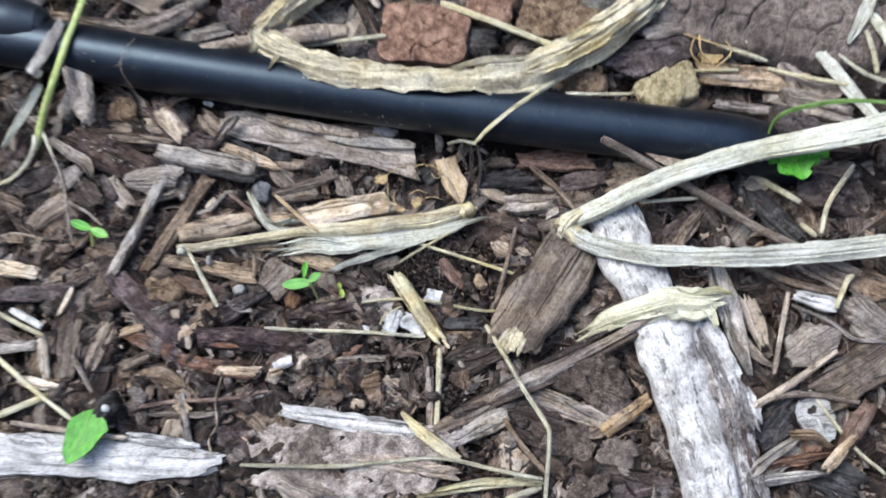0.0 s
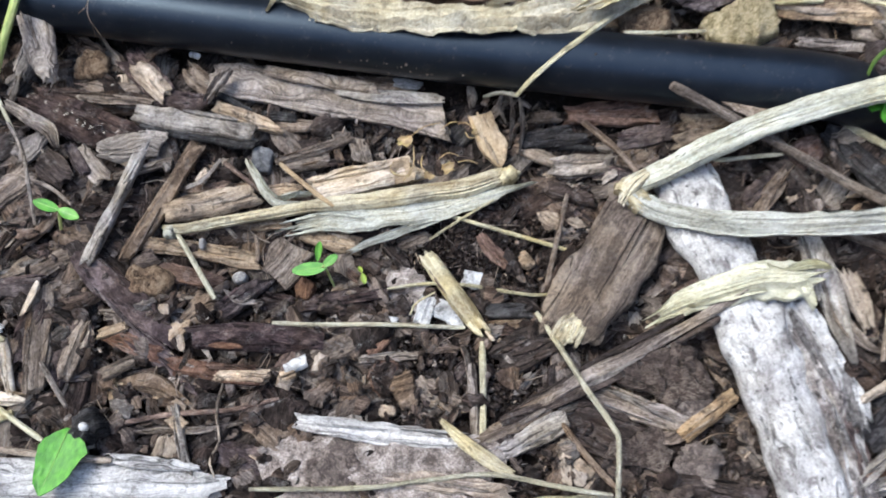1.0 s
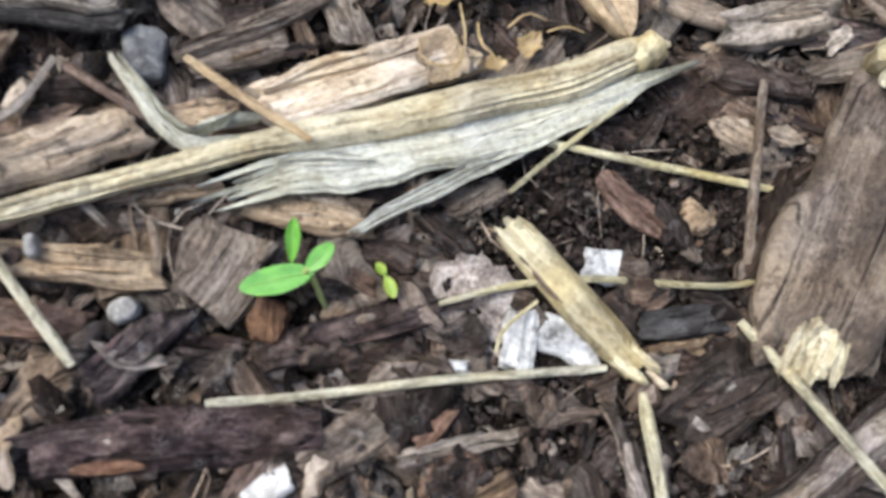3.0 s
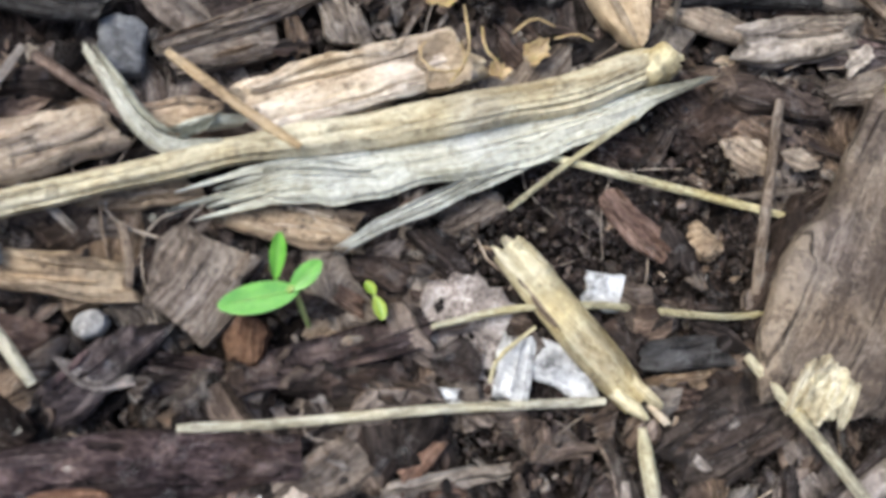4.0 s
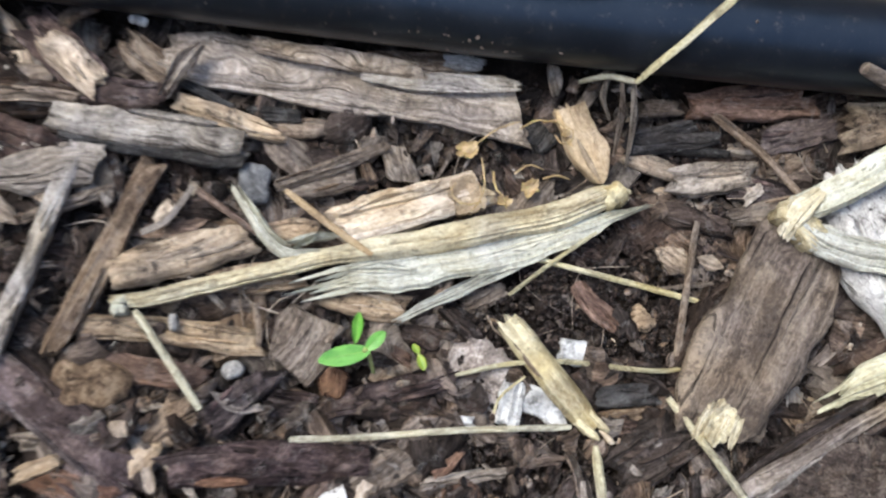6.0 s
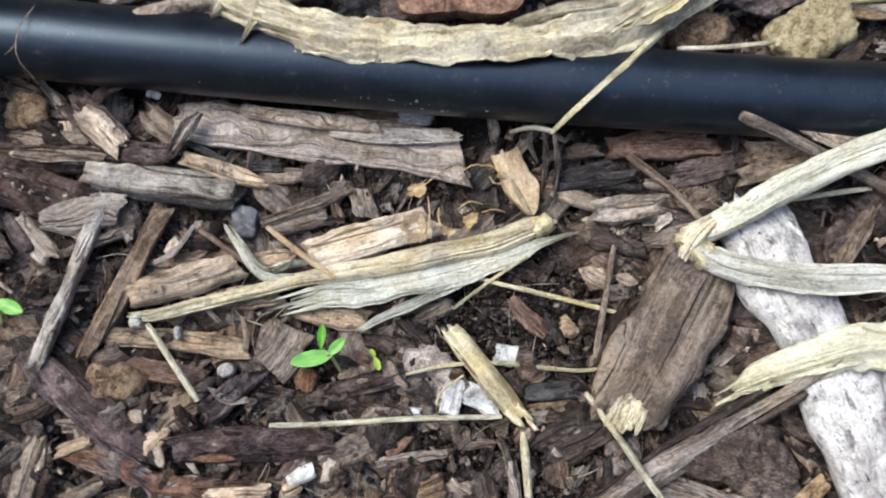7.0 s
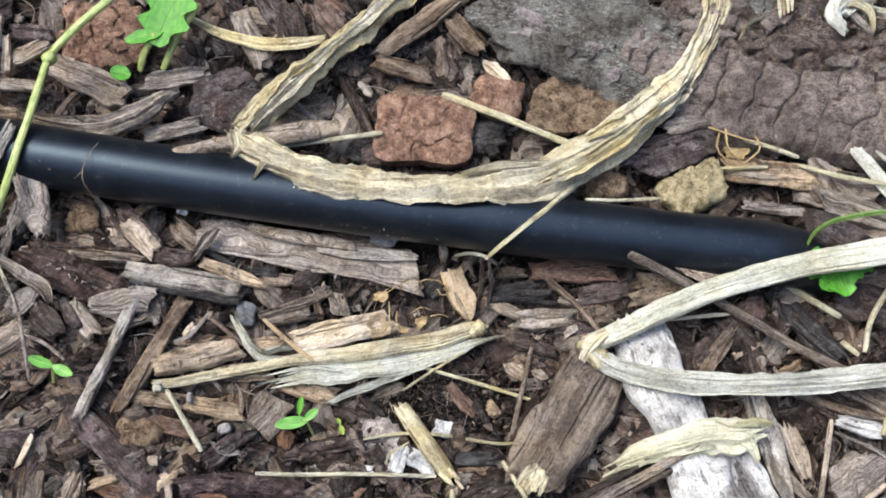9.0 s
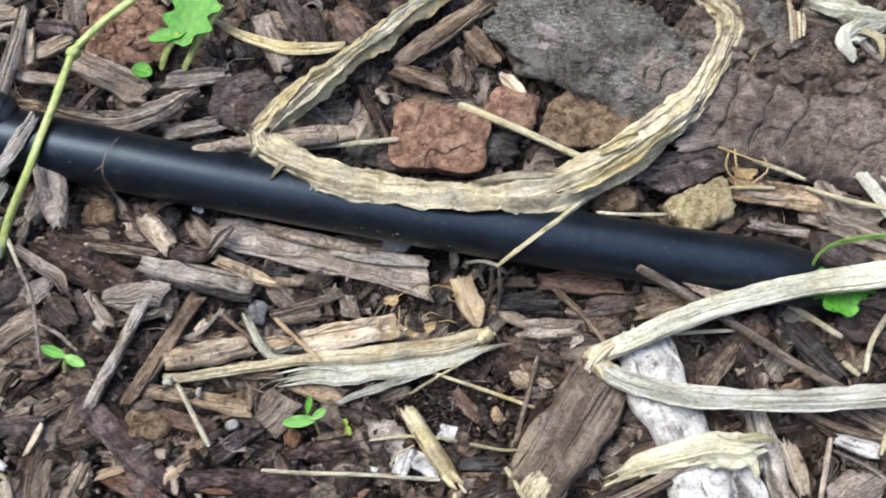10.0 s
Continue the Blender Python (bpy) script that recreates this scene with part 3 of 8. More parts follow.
def strip_shape(points, widths, seed, curl=0.25, rib=0.05, ruffle=0.12, twist=0.0, thick=0.035, na=15, n=0, ragged=0.16, tear=0.5, crinkle=0.0):
    """A dry blade: ribbed along its length, curled across, with an uneven edge and real thickness."""
    length = sum((Vector(q) - Vector(p)).length for p, q in zip(points, points[1:]))
    n = n or max(14, min(160, int(length * 9)))
    p = spline(points, n)
    d, side, up = frames_along(p)
    s = np.linspace(0, 1, n)[:, None]
    c = np.linspace(-1, 1, na)[None, :]
    w = np.interp(s, np.linspace(0, 1, len(widths)), widths)
    edge = 1 + ragged * 2 * (fbm(s * length * 1.6, np.sign(c) * 2 + 5, seed) - 0.5) * np.abs(c)
    crease = np.abs(vn(c * 3.3 + seed, s * length * 0.3, seed + 11) - 0.5) + 0.6 * np.abs(vn(c * 8 + seed, s * length * 0.5, seed + 12) - 0.5)
    turn = np.radians(twist) * np.sin(s * length * 0.55 + seed)
    y = c * w / 2 * edge
    z = curl * w * (c**2 - 0.4) + rib * (vn(c * 6 + seed, s * length * 0.22, seed + 2) - 0.5) * 2 + rib * (vn(c * 14 + seed, s * length * 0.4, seed + 6) - 0.5) + ruffle * w * (fbm(s * length * 0.9, c * 0.8, seed + 4) - 0.5) + 0.5 * ruffle * w * np.abs(c) ** 2 * (fbm(s * length * 2.6, np.sign(c) * 3 + 8, seed + 5) - 0.5) + rib * 3.0 * (crease - 0.35)
    z = z + crinkle * ((fbm(s * length * 3.5, c * 2.2, seed + 15) - 0.5) * 2 + (0.5 + np.abs(c)) * (vn(s * length * 8, c * 5, seed + 18) - 0.5))
    y, z = y * np.cos(turn) - z * np.sin(turn), y * np.sin(turn) + z * np.cos(turn)
    pull = tear * w * (vn(c * 4, np.sign(s - 0.5) * 3 + 6, seed + 13) - 0.5) * np.sign(s - 0.5) * np.clip((np.abs(2 * s - 1) - 0.8) / 0.2, 0, 1) * 2
    top = p[:, None] + y[..., None] * side[:, None] + z[..., None] * up[:, None] + pull[..., None] * d[:, None]
    low = top - up[:, None] * thick
    uv = np.stack([np.broadcast_to(s * length + seed, y.shape), np.broadcast_to(c * w / 2 + seed * 1.7, y.shape)], -1).reshape(-1, 2)
    v = np.vstack([top.reshape(-1, 3), low.reshape(-1, 3)])
    k = n * na
    f = []
    for a in range(n - 1):
        for b in range(na - 1):
            i = a * na + b
            f.append((i, i + na, i + na + 1, i + 1)[::-1])
            f.append((i + k, i + na + k, i + na + 1 + k, i + 1 + k))
        for i in (a * na, a * na + na - 1):
            f.append((i, i + na, i + na + k, i + k))
    for b in range(na - 1):
        for i in (b, (n - 1) * na + b):
            f.append((i, i + 1, i + 1 + k, i + k))
    return v, f, np.vstack([uv, uv])


def strip(label, points, widths, material, seed, name="dry_leaf", category="dry leaf", group="", **shape):
    v, f, uv = strip_shape(points, widths, seed, **shape)
    base = np.array(points[0], float)
    ob = new(name, mesh_from(name, v - base, f, uv, material))
    ob.location = Vector(base) * CM
    for p, q in zip(points, points[1:]):
        FOOT.append((p[0], p[1], q[0], q[1], max(widths) * 0.4))
    return tagged(ob, label, category, group)


def flake_shape(L, w, th, seed, corners=2.8, rag=0.22, dome=0.12, rough=0.10, nrad=14, nang=48, lump=1.0, plates=0.0, deep=0.12, slim=1.0, crisp=0.0, steps=0.0, rows=0.0):
    """A broken plate or lump: uneven outline, bumpy top at about z = 0, sides of full thickness."""
    th_ = np.arange(nang) / nang * 2 * np.pi
    cs, sn = np.cos(th_), np.sin(th_)
    base = (np.abs(cs / (L / 2)) ** corners + np.abs(sn / (w / 2)) ** corners) ** (-1 / corners)
    out = base * (1 + rag * 2 * (vn(cs * 1.6 + 4, sn * 1.6 + 4, seed) - 0.5) + rag * 0.9 * (vn(cs * 4.5, sn * 4.5, seed + 1) - 0.5) + rag * 0.4 * (vn(cs * 11, sn * 11, seed + 2) - 0.5))
    if crisp:
        notch = vn(cs * 7 + 3, sn * 7 + 3, seed + 31)
        out = out * (1 + crisp * ((notch > 0.55) * 0.5 + 0.8 * (vn(cs * 17, sn * 17, seed + 32) - 0.5) + 0.5 * (vn(cs * 34, sn * 34, seed + 33) - 0.5)))
    rho = np.linspace(0, 1, nrad + 1)[1:, None]
    x, y = rho * out * cs, rho * out * sn
    z = dome * w * (1 - rho**2) + rough * lump * (fbm(x * 2.2 / lump, y * 2.2 / lump, seed + 3) - 0.5) * 2 + rough * 0.6 * (fbm(x * 6, y * 6, seed + 6) - 0.5)
    if plates:
        pick = np.random.RandomState(seed)
        count = int(max(6, 1.3 * L * w / plates**2))
        seeds = np.stack([pick.uniform(-L, L, count) * 0.62, pick.uniform(-w, w, count) * 0.62], -1)
        qx, qy = x + 0.35 * plates * (fbm(x * 2 / plates, y * 2 / plates, seed + 20) - 0.5) * 2, y + 0.35 * plates * (fbm(x * 2 / plates, y * 2 / plates, seed + 24) - 0.5) * 2
        dist = np.hypot(qx[..., None] - seeds[:, 0], (qy[..., None] - seeds[:, 1]) * slim)
        order = np.argsort(dist, -1)
        near = np.take_along_axis(dist, order[..., :2], -1)
        gap = np.clip((near[..., 1] - near[..., 0]) / (0.16 * plates), 0, 1)
        z = z + deep * (pick.rand(count)[order[..., 0]] - 0.5) - deep * 1.2 * (1 - gap) ** 2
    if steps:
        lay = fbm(x * 0.9, y * 1.3, seed + 40) * 9 + 0.5 * fbm(x * 5, y * 5, seed + 44)
        z = z + steps * (np.floor(lay) + np.clip((lay % 1.0) * 5, 0, 1) - 4.5) / 4
    if rows:
        wave = x / rows + 1.6 * (fbm(x * 0.6, y * 0.5, seed + 50) - 0.5) + 0.35 * (fbm(x * 2.5, y * 2.5, seed + 52) - 0.5)
        cleft = np.abs(wave % 1.0 - 0.5)
        open_ = np.clip((vn(np.floor(wave + 0.5) * 3.1, y * 0.9, seed + 54) - 0.2) * 3, 0, 1)
        z = z - 0.6 * open_ * np.exp(-((cleft - 0.5) / 0.055) ** 2) + 0.05 * np.sin(np.pi * (wave % 1.0))
    z = z - (0.08 if crisp else 0.25) * th * np.clip((rho - 0.86) / 0.14, 0, 1)
    v = [np.array([[0, 0, dome * w]]), np.stack([x, y, z], -1).reshape(-1, 3)]
    for k, (grow, drop) in enumerate(((1.02, 0.55), (0.94, 1.0))):
        wob = 1 + 0.06 * (vn(cs * 5, sn * 5, seed + 9 + k) - 0.5)
        v.append(np.stack([out * cs * grow * wob, out * sn * grow * wob, np.full(nang, -drop * th)], -1))
    v.append(np.array([[0, 0, -th]]))
    v = np.vstack(v)
    f = [(0, 1 + a, 1 + (a + 1) % nang) for a in range(nang)]
    for r in range(nrad + 1):
        for a in range(nang):
            i, j = 1 + r * nang + a, 1 + r * nang + (a + 1) % nang
            f.append((i, i + nang, j + nang, j))
    last = 1 + (nrad + 1) * nang
    f += [(last + a, len(v) - 1, last + (a + 1) % nang) for a in range(nang)]
    return v, f, v[:, :2] + seed * 2.3


def flake(label, centre, L, w, angle, th, material, seed, name="bark_flake", category="bark", tilt=(0, 0), group="", **shape):
    """A broken plate or lump; a larger one carries loose scales as parts."""
    v, f, uv = flake_shape(L, w, th, seed, **shape)
    m = pose(centre[0] * CM, centre[1] * CM, centre[2] * CM, tilt[0], tilt[1], angle)
    q = Vector((math.cos(radians(angle)), math.sin(radians(angle)))) * (L / 2 - min(L, w) / 4)
    FOOT.append((centre[0] - q.x, centre[1] - q.y, centre[0] + q.x, centre[1] + q.y, w * 0.45))
    if category != "bark" or L < 0.9:
        ob = new(name, mesh_from(name, v, f, uv, material))
        ob.matrix_world = m
        return tagged(ob, label, category, group)
    thing = holder(name, centre[0], centre[1], centre[2] - th)
    m.translation -= thing.location
    part("body", mesh_from("body", v, f, uv, material), thing).matrix_basis = m
    pick = np.random.RandomState(seed + 9000)
    high = shape.get("dome", 0.12) * w
    for k in range(4):
        r, turn = pick.uniform(0.15, 0.75), pick.uniform(0, 6.28)
        size = min(L, w) * pick.uniform(0.14, 0.30)
        v, f, uv = flake_shape(size, size * pick.uniform(0.5, 0.9), 0.12, seed + 800 + k, rag=0.4, dome=0.05, rough=0.05, crisp=0.12, nrad=6, nang=26)
        lift = pose(L / 2 * r * math.cos(turn) * CM, w / 2 * r * math.sin(turn) * CM, (high * (1 - r * r) + 0.03) * CM, pick.uniform(-8, 8), pick.uniform(-8, 8), pick.uniform(0, 360))
        part("loose_scale", mesh_from("loose_scale", v, f, uv, material), thing).matrix_basis = m @ lift
    return tagged(thing, label, category, group)


def blade_shape(base, tip, width, seed, cup=0.12, droop=0.0, lobes=0.0, pointed=1.0, thick=0.04, n=22, na=9, halves=None):
    """A living leaf from base to tip, cupped along its midrib."""
    a, b = np.array(base, float), np.array(tip, float)
    L = np.linalg.norm(b - a)
    s = np.linspace(0, 1, n)[:, None]
    c = np.linspace(-1, 1, na)[None, :]
    prof = np.sin(np.pi * np.clip(s, 0.02, 0.985) ** (1.0 / pointed)) ** 0.5
    if halves:
        knots = np.linspace(0, 1, len(halves[0]))
        prof = np.where(c > 0, np.interp(s, knots, halves[0]), np.interp(s, knots, halves[1])) * (1 + 0.08 * (fbm(s * 9, np.sign(c) * 3 + 6, seed + 3) - 0.5))
    prof = prof * (1 + lobes * np.sin(s * 19 + np.sign(c) + seed) * np.abs(c))
    y = c * width / 2 * prof
    z = cup * width * np.abs(c) ** 1.5 * prof - droop * L * s**2 + 0.04 * width * (fbm(s * 4, c * 2, seed) - 0.5)
    d = (b - a) / L
    side = np.cross((0, 0, 1.0), d)
    side /= np.linalg.norm(side)
    up = np.cross(d, side)
    top = a + (s * L)[..., None] * d + y[..., None] * side + z[..., None] * up
    low = top - up * thick
    v = np.vstack([top.reshape(-1, 3), low.reshape(-1, 3)])
    k = n * na
    f = []
    for i0 in range(n - 1):
        for b0 in range(na - 1):
            i = i0 * na + b0
            f.append((i, i + 1, i + na + 1, i + na)[::-1])
            f.append((i + k, i + 1 + k, i + na + 1 + k, i + na + k))
        for i in (i0 * na, i0 * na + na - 1):
            f.append((i, i + na, i + na + k, i + k))
    uv = np.stack([np.broadcast_to(s * L + seed, y.shape), np.broadcast_to(y, y.shape)], -1).reshape(-1, 2)
    return v, f, np.vstack([uv, uv])


def stem_part(name, thing, points, r0, r1, material, seed, label="", **shape):
    v, f, uv = stick_shape(points, r0, r1, seed, **shape)
    return part(name, mesh_from(name, v - np.array(thing.location) / CM, f, uv, material), thing, label)


def strip_part(name, thing, points, widths, material, seed, label="", **shape):
    v, f, uv = strip_shape(points, widths, seed, **shape)
    return part(name, mesh_from(name, v - np.array(thing.location) / CM, f, uv, material), thing, label)


def blade_part(name, thing, base, tip, width, material, seed, label="", **shape):
    v, f, uv = blade_shape(base, tip, width, seed, **shape)
    blade = part(name, mesh_from(name, v - np.array(thing.location) / CM, f, uv, material), thing, label)
    a, b = np.array(base, float), np.array(tip, float)
    L, lift = np.linalg.norm(b - a), np.array((0, 0, 0.012))
    line = [tuple(a + (b - a) * q + lift - np.array((0, 0, shape.get("droop", 0.0) * L * q * q))) for q in (0.03, 0.3, 0.6, 0.86)]
    attach(stem_part("midrib", thing, line, 0.014 * min(1.0, width * 2), 0.006, RIB, seed + 40, "paler midrib", nr=6, n=10), blade)
    return blade


def lump_part(name, thing, centre, L, w, angle, th, material, seed, label="", **shape):
    v, f, uv = flake_shape(L, w, th, seed, **shape)
    ca, sa = math.cos(radians(angle)), math.sin(radians(angle))
    v = v @ np.array([[ca, sa, 0], [-sa, ca, 0], [0, 0, 1]]) + np.array(centre) - np.array(thing.location) / CM
    return part(name, mesh_from(name, v, f, uv, material), thing, label)


def chip_part(name, thing, a, b, w, th, material, seed, label="", **shape):
    L = (Vector(b) - Vector(a)).length
    v, f, uv = chip_shape(L, w, th, seed, **shape)
    ob = part(name, mesh_from(name, v, f, uv, material), thing, label)
    m = frame_between(a, b)
    m.translation -= thing.location
    ob.matrix_basis = m
    FOOT.append((a[0], a[1], b[0], b[1], w / 2))
    return ob


def bark_slab(label, centre, L, w, angle, th, material, seed, **shape):
    """A slab of bark that carries further layers as parts."""
    thing = holder("bark_sheet", *centre)
    lump_part("slab", thing, centre, L, w, angle, th, material, seed, nrad=64, nang=240, **shape)
    ca, sa = math.cos(radians(angle)), math.sin(radians(angle))
    q = Vector((ca, sa)) * (L / 2 - w / 4)
    FOOT.append((centre[0] - q.x, centre[1] - q.y, centre[0] + q.x, centre[1] + q.y, w * 0.45))
    tagged(thing, label, "bark")
    return thing


# ---- ground ----
def build_ground():
    fine_x, fine_y = np.arange(-14, 22.01, 0.2), np.arange(-14, 18.01, 0.2)
    far = np.array([0.5, 1.5, 4, 10, 30, 100, 400, 2000, 10000, 60000])
    xs = np.concatenate([-14 - far[::-1], fine_x, 22 + far])
    ys = np.concatenate([-14 - far[::-1], fine_y, 18 + far])
    X, Y = np.meshgrid(xs, ys)
    Z = ground_z(X, Y) + 0.35 * (fbm(X * 0.9, Y * 0.9, 3) - 0.5) + 0.25 * (fbm(X * 2.7, Y * 2.7, 5) - 0.5) - 0.38
    v = np.stack([X, Y, Z], -1).reshape(-1, 3)
    nx = len(xs)
    i = (np.arange(len(ys) - 1)[:, None] * nx + np.arange(nx - 1)[None, :]).ravel()
    f = np.stack([i, i + 1, i + nx + 1, i + nx], -1).tolist()
    ob = new("ground", mesh_from("ground", v, f, v[:, :2], SOIL))
    return tagged(ob, "dark crumbly garden soil under the mulch", "ground", kind="structure")


build_ground()


def build_sky_screen(name, x, y, w, d):
    """A plain wall, out of view, added to block the low sky around the bed."""
    bm = bmesh.new()
    bmesh.ops.create_cube(bm)
    bm.transform(Matrix.Diagonal((w, d, 150, 1)))
    bmesh.ops.bevel(bm, geom=bm.edges[:], offset=1.0, segments=2, affect="EDGES")
    bm.transform(Matrix.Scale(CM, 4))
    me = bpy.data.meshes.new(name)
    bm.to_mesh(me)
    bm.free()
    me.materials.append(BARKDARK)
    ob = new(name, me)
    ob.location = (x * CM, y * CM, 74.0 * CM)
    return tagged(ob, "plain dark wall out of view, added to block low sky", "wall", kind="structure")


# added on all four sides so the tube's flanks reflect dark, not horizon sky
build_sky_screen("wall_north", 5, 135, 284, 12)
build_sky_screen("wall_south", 5, -125, 284, 12)
build_sky_screen("wall_west", -131, 5, 12, 247)
build_sky_screen("wall_east", 141, 5, 12, 247)

# ---- tube ----
def tube_y(x):
    u = x / 11.0
    return 5.903 - 1.807 * u + 0.2145 * u * u


def tube_z(x):
    return 0.842 - 0.216 * (x / 11.0)


def tube_line(x0, x1, n):
    return [(x, tube_y(x), tube_z(x)) for x in np.linspace(x0, x1, n)]


def build_tube():
    thing = holder("irrigation_tube", 0, 5.9, 0.0)
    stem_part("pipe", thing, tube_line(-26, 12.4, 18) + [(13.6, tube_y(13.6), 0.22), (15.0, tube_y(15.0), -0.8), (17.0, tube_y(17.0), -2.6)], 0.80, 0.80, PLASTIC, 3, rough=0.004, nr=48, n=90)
    pipe = thing.children[0]
    pick = np.random.RandomState(77)
    for k in range(48):
        x = pick.normal(2.4, 0.6) if k < 34 else pick.uniform(-6, 12)
        turn = radians(pick.uniform(150, 188) if k < 34 else pick.uniform(30, 170))
        r = 0.008 + 0.028 * pick.rand() ** 2
        v, f, uv = flake_shape(r * 2.5, r * 1.6, 0.02, 900 + k, nrad=2, nang=7, dome=0.1)
        v = v + (x, tube_y(x) + 0.8 * math.cos(turn), tube_z(x) + 0.8 * math.sin(turn) + 0.005)
        attach(part("dirt_fleck", mesh_from("dirt_fleck", v - np.array(thing.location) / CM, f, uv, BARKDARK), thing, "dried dirt fleck"), pipe)
    return tagged(thing, "smooth black plastic irrigation tube half sunk in mulch", "tube")


build_tube()

# ---- wood chips between the tube and the seedling ----
plate = holder("grained_chip", 0.75, 4.56, -0.37)
chip_part("body", plate, (-2.01, 5.04, 0.25), (3.63, 3.99, -0.13), 1.10, 0.50, FADED, 11, "", taper=(0.6, 1, 1), rag=0.18, ridge=0.1, ns=34, nr=40)
chip_part("raised_splinter", plate, (-0.66, 5.11, 0.37), (2.03, 4.54, 0.23), 0.32, 0.22, FADED, 12, "narrow raised splinter", ridge=0.05)
chip_part("raised_splinter", plate, (1.03, 4.53, 0.21), (3.64, 4.28, 0.01), 0.32, 0.15, ASH, 13, "pale raised splinter", ridge=0.05, taper=(0.3, 1, 0.6))
tagged(plate, "large grey-brown wood chip with wavy grain", "wood chip")
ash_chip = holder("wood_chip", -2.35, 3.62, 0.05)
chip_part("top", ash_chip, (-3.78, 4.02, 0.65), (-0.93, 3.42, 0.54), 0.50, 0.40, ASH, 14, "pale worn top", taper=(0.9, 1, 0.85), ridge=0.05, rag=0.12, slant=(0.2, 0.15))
# a separate near-black chip along the plank's lower side
chip_part("underside", ash_chip, (-3.70, 3.78, 0.50), (-0.92, 3.18, 0.40), 0.36, 0.40, CHAR, 15, "much darker lower side", taper=(0.9, 1, 0.8), rag=0.12, boxy=2.4)
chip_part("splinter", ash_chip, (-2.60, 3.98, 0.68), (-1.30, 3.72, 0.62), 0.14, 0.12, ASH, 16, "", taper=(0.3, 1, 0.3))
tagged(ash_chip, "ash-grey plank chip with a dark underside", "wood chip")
chip("faded grey-brown wood chip lying on mulch", (-3.83, 5.30, 0.53), (-3.09, 4.46, 0.58), 0.55, 0.35, FADED, 15, taper=(0.7, 1, 0.9))
chip("purple-brown bark chip lying on dark mulch", (-3.25, 4.40, 0.44), (-2.06, 4.28, 0.39), 0.51, 0.35, PLUM, 16)
strip("curled grey leaf scrap on mulch", [(-1.46, 5.02, 0.63), (-1.80, 4.68, 0.61), (-2.07, 4.31, 0.49)], (0.07, 0.32, 0.27, 0.17), GREY, 17, curl=0.35)
chip("tan wood chip with a torn end on mulch", (-1.90, 4.25, 0.34), (-0.30, 3.54, 0.26), 0.34, 0.30, TAN, 18, taper=(0.9, 1, 0.35))
chip("blackened damp wood chip in the mulch", (-1.86, 4.58, 0.27), (-1.09, 4.09, 0.25), 0.17, 0.20, CHAR, 19)
chip("blackened damp wood chip in the mulch", (-0.82, 4.11, 0.03), (-0.02, 4.00, -0.02), 0.25, 0.25, CHAR, 20)
chip("brown wood chip with rough grain in the mulch", (-0.44, 3.83, -0.07), (0.45, 3.79, -0.13), 0.34, 0.25, BROWN, 21)
chip("brown wood chip with rough grain in the mulch", (-0.43, 2.84, 0.16), (1.39, 3.40, -0.02), 0.25, 0.30, BROWN, 22, taper=(0.6, 1, 0.7))
chip("brown wood chip with rough grain in the mulch", (-0.32, 2.69, 0.03), (0.84, 2.95, -0.09), 0.42, 0.30, BROWN, 23, rag=0.1)
chip("brown wood chip with rough grain in the mulch", (0.98, 3.20, -0.11), (1.09, 2.75, -0.12), 0.23, 0.30, BROWN, 24)
chip("weathered grey-brown wood chip lying on mulch", (1.44, 3.45, -0.13), (1.65, 2.83, -0.17), 0.44, 0.35, GREY, 25, taper=(1, 1, 1), rag=0.15)
cleft = holder("split_chip", 1.80, 2.49, -0.52)
chip_part("body", cleft, (0.43, 2.08, 0.10), (2.98, 2.66, -0.24), 0.74, 0.50, PALE, 26, "", taper=(0.85, 1, 0.85), ridge=0.13, ns=30, nr=36, rag=0.2)
chip_part("rib", cleft, (0.50, 2.30, 0.15), (2.78, 2.88, -0.16), 0.20, 0.22, PALE, 27, "raised pale rib", taper=(0.6, 1, 0.9), peel=0.2, ridge=0.03)
chip_part("rib", cleft, (0.55, 2.06, 0.14), (2.86, 2.66, -0.17), 0.20, 0.22, PALE, 28, "raised pale rib", taper=(0.6, 1, 0.9), peel=0.2, ridge=0.03)
chip_part("rib", cleft, (0.62, 1.86, 0.12), (2.94, 2.44, -0.20), 0.19, 0.22, PALE, 29, "raised pale rib", taper=(0.6, 1, 0.9), peel=0.2, ridge=0.03)
lump_part("hollow_end", cleft, (2.60, 2.52, -0.05), 0.52, 0.56, 20, 0.24, HONEY, 30, "golden brown hollow end", dome=-0.22, rag=0.25, rough=0.06, crisp=0.1, nrad=16, nang=60)
tagged(cleft, "pale split chip with dark grooves and golden end", "wood chip")
chip("broken orange-tan chip behind a pale stalk", (-0.66, 2.06, 0.08), (0.22, 2.08, 0.00), 0.42, 0.30, TAN, 31, taper=(0.8, 1, 0.9), rag=0.3)
chip("rounded tan-brown wood chip on mulch", (-2.98, 1.47, 0.57), (-0.92, 1.99, 0.34), 0.64, 0.55, TAN, 32, taper=(0.8, 1, 0.75), boxy=2.3, ridge=0.05, rag=0.14, slant=(0.1, -0.3), nr=40, ns=40)
chip("tan wood chip with a torn end on mulch", (-1.42, 1.35, 0.12), (-0.19, 1.41, -0.04), 0.52, 0.30, TAN, 33, rag=0.3)
chip("long brown wood chip with frayed end", (-3.41, 0.79, 0.49), (-0.89, 0.39, 0.19), 0.44, 0.40, TAN, 34, taper=(0.9, 1, 1))
chip("reddish brown bark chip lying on mulch", (-3.40, 0.18, 0.38), (-1.74, -0.15, 0.19), 0.48, 0.35, REDWOOD, 35, taper=(0.9, 1, 0.8))
